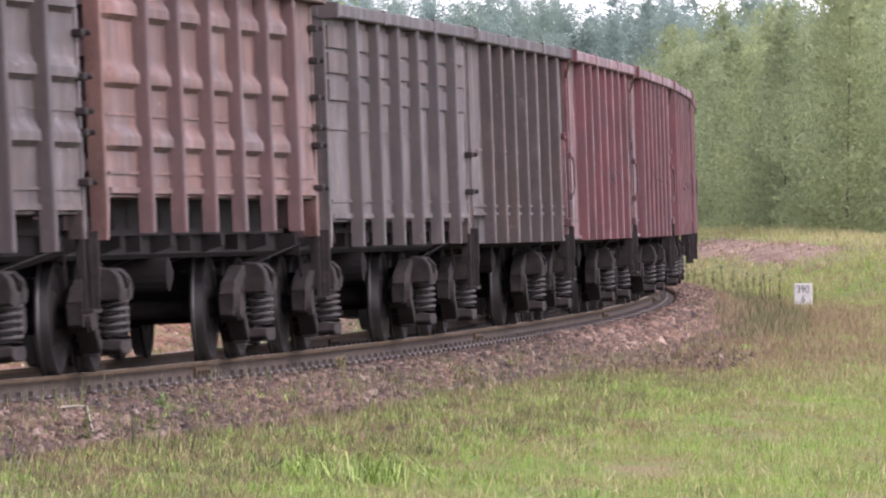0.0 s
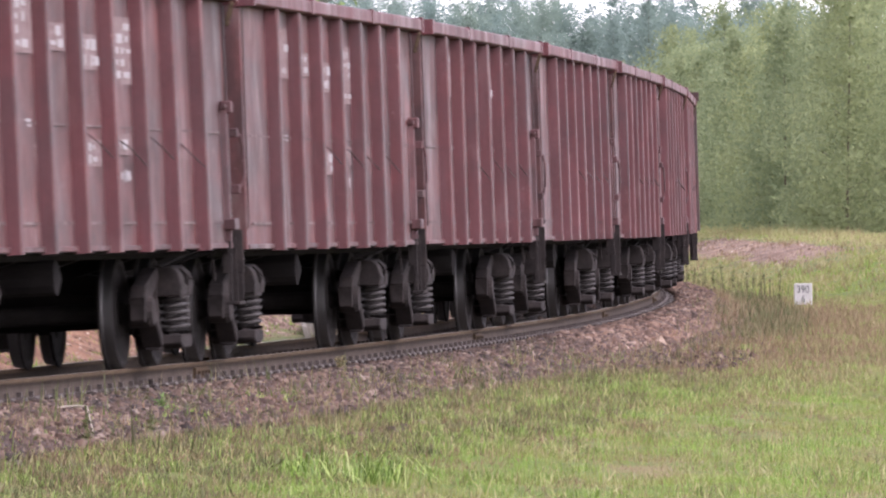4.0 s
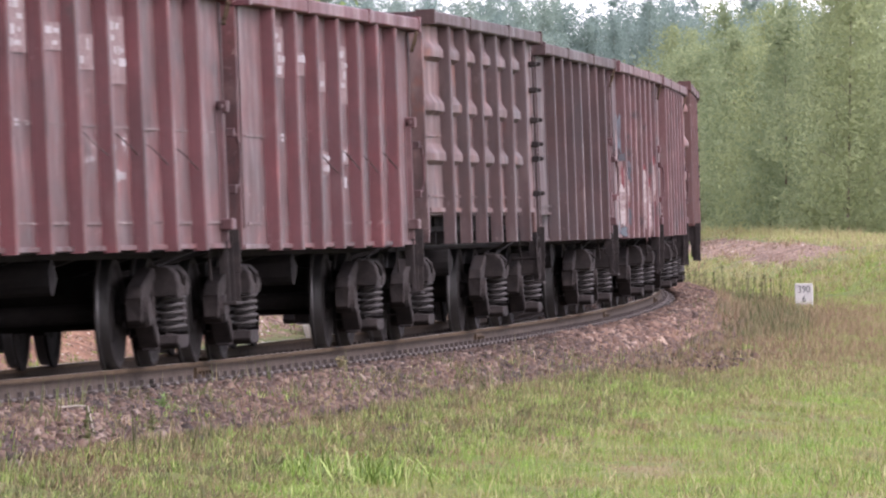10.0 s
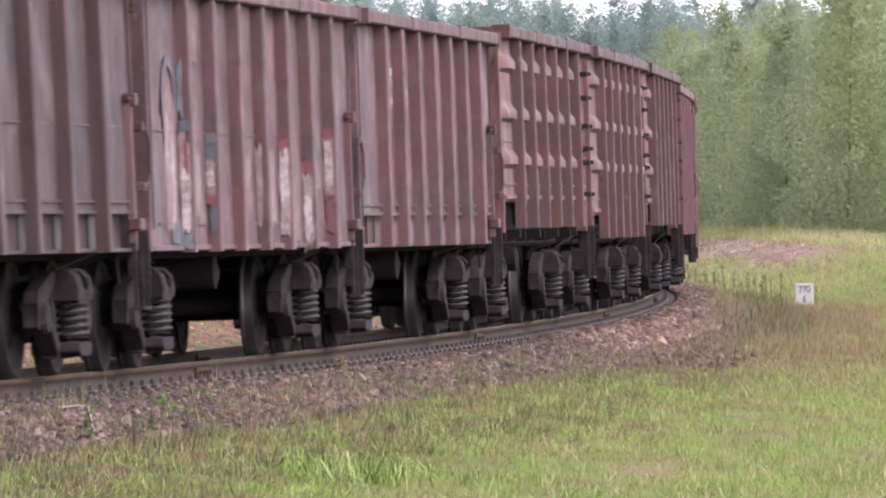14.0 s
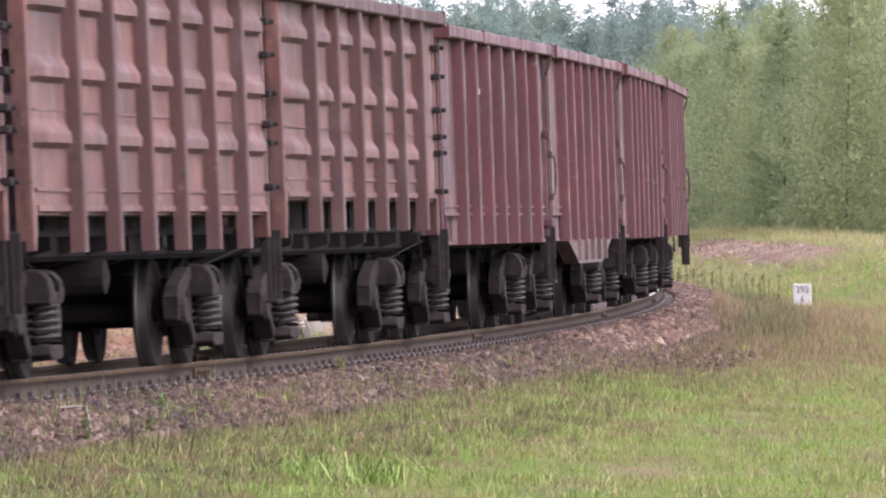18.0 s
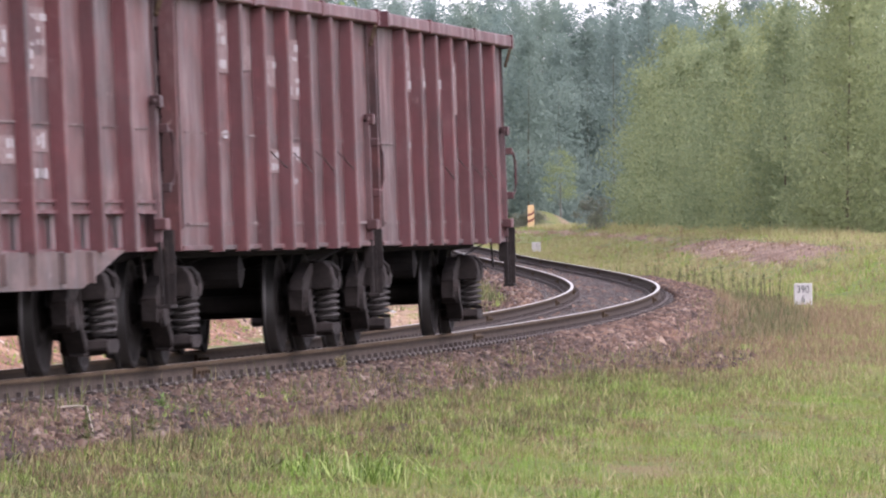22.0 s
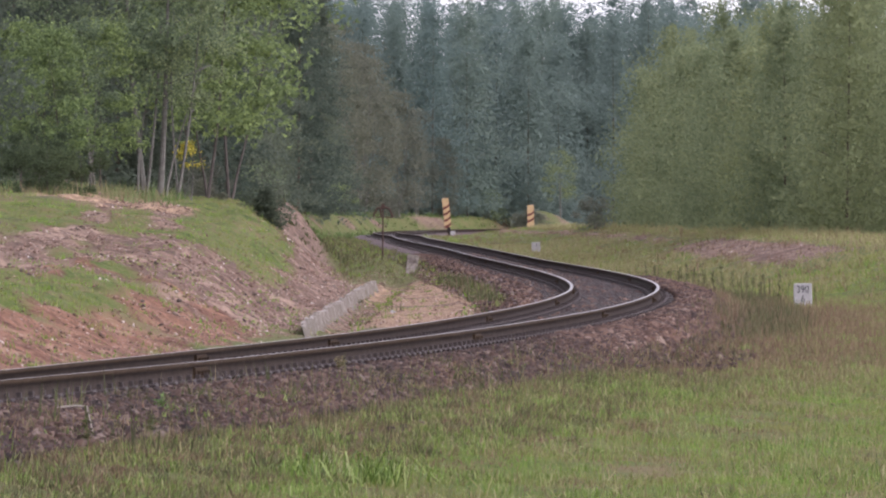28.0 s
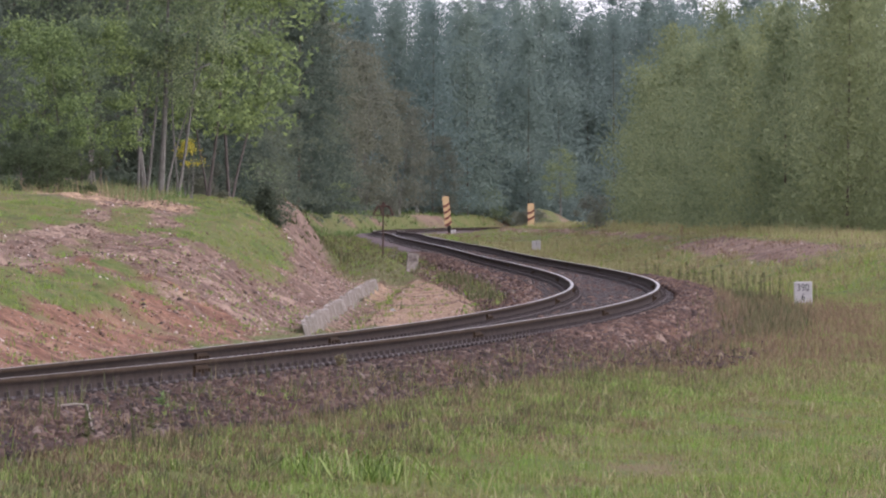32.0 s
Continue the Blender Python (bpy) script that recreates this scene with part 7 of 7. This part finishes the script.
# ---- litter ----
for s, d, sx, sy, sz, mat, label in ((128, 5.2, 0.05, 0.12, 0.04, M_WHITE, "pale blue-white plastic scrap in the grass"), (148.0, -4.3, 0.05, 0.04, 0.03, M_WHITE, "white paper scrap beside the concrete ditch")):
    x, y = level(s, d)
    ob = tagged(new("litter_scrap"), label, "litter")
    ob.matrix_basis = pose(float(x), float(y), float(ground_height(np.array(float(s)), np.array(float(d)))) + 0.12 * (d > 0), 8, 5, 30)
    b2 = bmesh.new()
    prism(b2, [(-sx, 0), (-sx * 0.6, sz), (sx * 0.3, sz * 1.4), (sx, sz * 0.5), (sx * 0.8, 0)], "y", -sy, sy)
    part("scrap", b2, mat, ob)

# ---- bare spoil banks beyond the far crossing ----
def spoil_bank(x0, x1, y0, y1, z_left, z_right, seed, label):
    nx, ny = 26, 14
    X, Y = np.meshgrid(np.linspace(x0, x1, nx), np.linspace(y0, y1, ny), indexing="ij")
    u, v = (X - x0) / (x1 - x0), (Y - y0) / (y1 - y0)
    Z = z_left + (z_right - z_left) * smooth(0, 0.72, u) * (1 - smooth(0.74, 1.0, u)) * smooth(0, 0.7, v) + 0.12 * lumps(X, Y, 3.0, seed) - 1.0 * (1 - smooth(0, 0.25, v))
    ix = np.arange(nx * ny).reshape(nx, ny)
    A, B, C, E = ix[:-1, :-1].ravel(), ix[1:, :-1].ravel(), ix[1:, 1:].ravel(), ix[:-1, 1:].ravel()
    me = soup("spoil_bank", np.stack([X.ravel(), Y.ravel(), Z.ravel()], 1), np.concatenate([np.stack([A, B, C], 1), np.stack([A, C, E], 1)]))
    for key, val in (("turf", 0.52), ("spoil", 0.7), ("sand", 0.0)):
        me.attributes.new(key, "FLOAT", "POINT").data.foreach_set("value", (val + (0.35 * lumps(X, Y, 2.0, seed + 1).ravel() if key == "turf" else 0 * X.ravel())).astype(np.float32))
    me.shade_smooth()
    return tagged(place("spoil_bank", me, M_EARTH), label, "ground", kind="structure")


spoil_bank(13.0, 5.4, 728, 800, -0.6, 1.45, 81, "bare brown earth bank beyond the crossing")

# ---- the concrete ditch: upright ribbed slabs holding the slope, floor slabs ----
ditch = tagged(new("concrete_ditch"), "ribbed pale concrete slabs lining the ditch below the slope", "ditch", kind="structure")
b2 = bmesh.new()
prism(b2, [(-0.02, 0.0), (0.05, 0.0), (-0.09, 0.44), (-0.15, 0.44)], "y", -0.335, 0.335)
prism(b2, [(0.050, 0.0), (0.072, 0.0), (-0.062, 0.44), (-0.09, 0.44)], "y", -0.04, 0.04)
slab = done(b2, "slab")
q = random.Random(55)
for i in range(142):
    m = pose(-2.15 + 0.0046 * 0.70 * i, 159 + 0.70 * i, -0.90 + q.uniform(-0.035, 0.03), 0, 0, -0.3)
    place("slab", slab, M_CONC, ditch, m @ pose(q.uniform(-0.02, 0.02), 0, 0.06 + q.uniform(-0.03, 0.03), q.uniform(-2, 2), q.uniform(-3.5, 3.5), q.uniform(-2, 2)))

# ---- pieces of the track bed ----
for s in NEAR_SLEEPERS:
    place("sleeper", sleeper_me, M_SLEEPER, sleepers, sleeper_pose(s))


# ---- what moves ----
# slack in the couplings: how far each wagon stands off its even place
SLACK = {-9: 0.6, -8: 0.4, -7: 0.05, -6: -0.25, -5: -0.15, -4: 0.0, -3: 0.2, -2: 0.45, -1: 0.5, 0: 0.5, 1: 0.55, 2: 0.6, 3: 0.75, 4: 0.7, 5: 0.6,
         6: 0.5, 7: 0.4, 8: 0.25, 9: 0.1, 10: 0.05, 11: 0.25, 12: 0.25}


def train_place(n, t):
    """Where along the line the middle of wagon n stands at t seconds: 42 km/h, gathering a little speed from 10 s to 22 s."""
    u = min(max(t - 10.0, 0.0), 12.0)
    gone = 11.75 * (t - 9.0) + 0.0104 * u * u + 0.25 * max(0.0, t - 22.0)
    return 51.258 + 13.92 * n + SLACK[n] - gone - HALF_L


def wagon_pose(s):
    a, b = Vector(beside(s - BOGIE_Y, 0.0, 0.0)), Vector(beside(s + BOGIE_Y, 0.0, 0.0))
    fwd = (b - a).normalized()
    lean = float(line(s)[4])
    right = fwd.cross(Vector((0, 0, 1))).normalized()
    right = (right + Vector((0, 0, lean))).normalized()
    up = right.cross(fwd).normalized()
    m = Matrix((right, fwd, up)).transposed().to_4x4()
    m.translation = (a + b) / 2
    return m


def motions():
    for n, wagon in WAGONS.items():
        walk(wagon, [(k * 0.5, wagon_pose(train_place(n, k * 0.5))) for k in range(65)])
    # the wheels roll with the way gone; all front axles turn alike, and all rear axles
    first = {}
    for w, ay in WHEELS:
        if ay not in first:
            rows = []
            for k in range(961):
                t = k / 30.0
                angle = (train_place(0, t) - train_place(0, 0)) / WHEEL_R
                rows.append((t, pose(0, ay, WHEEL_R) @ Matrix.Rotation(-angle, 4, "X")))
            walk(w, rows)
            first[ay] = w
        else:
            w.rotation_mode = "QUATERNION"
            keys = w.animation_data_create()
            keys.action = first[ay].animation_data.action
            keys.action_slot = first[ay].animation_data.action_slot


motions()
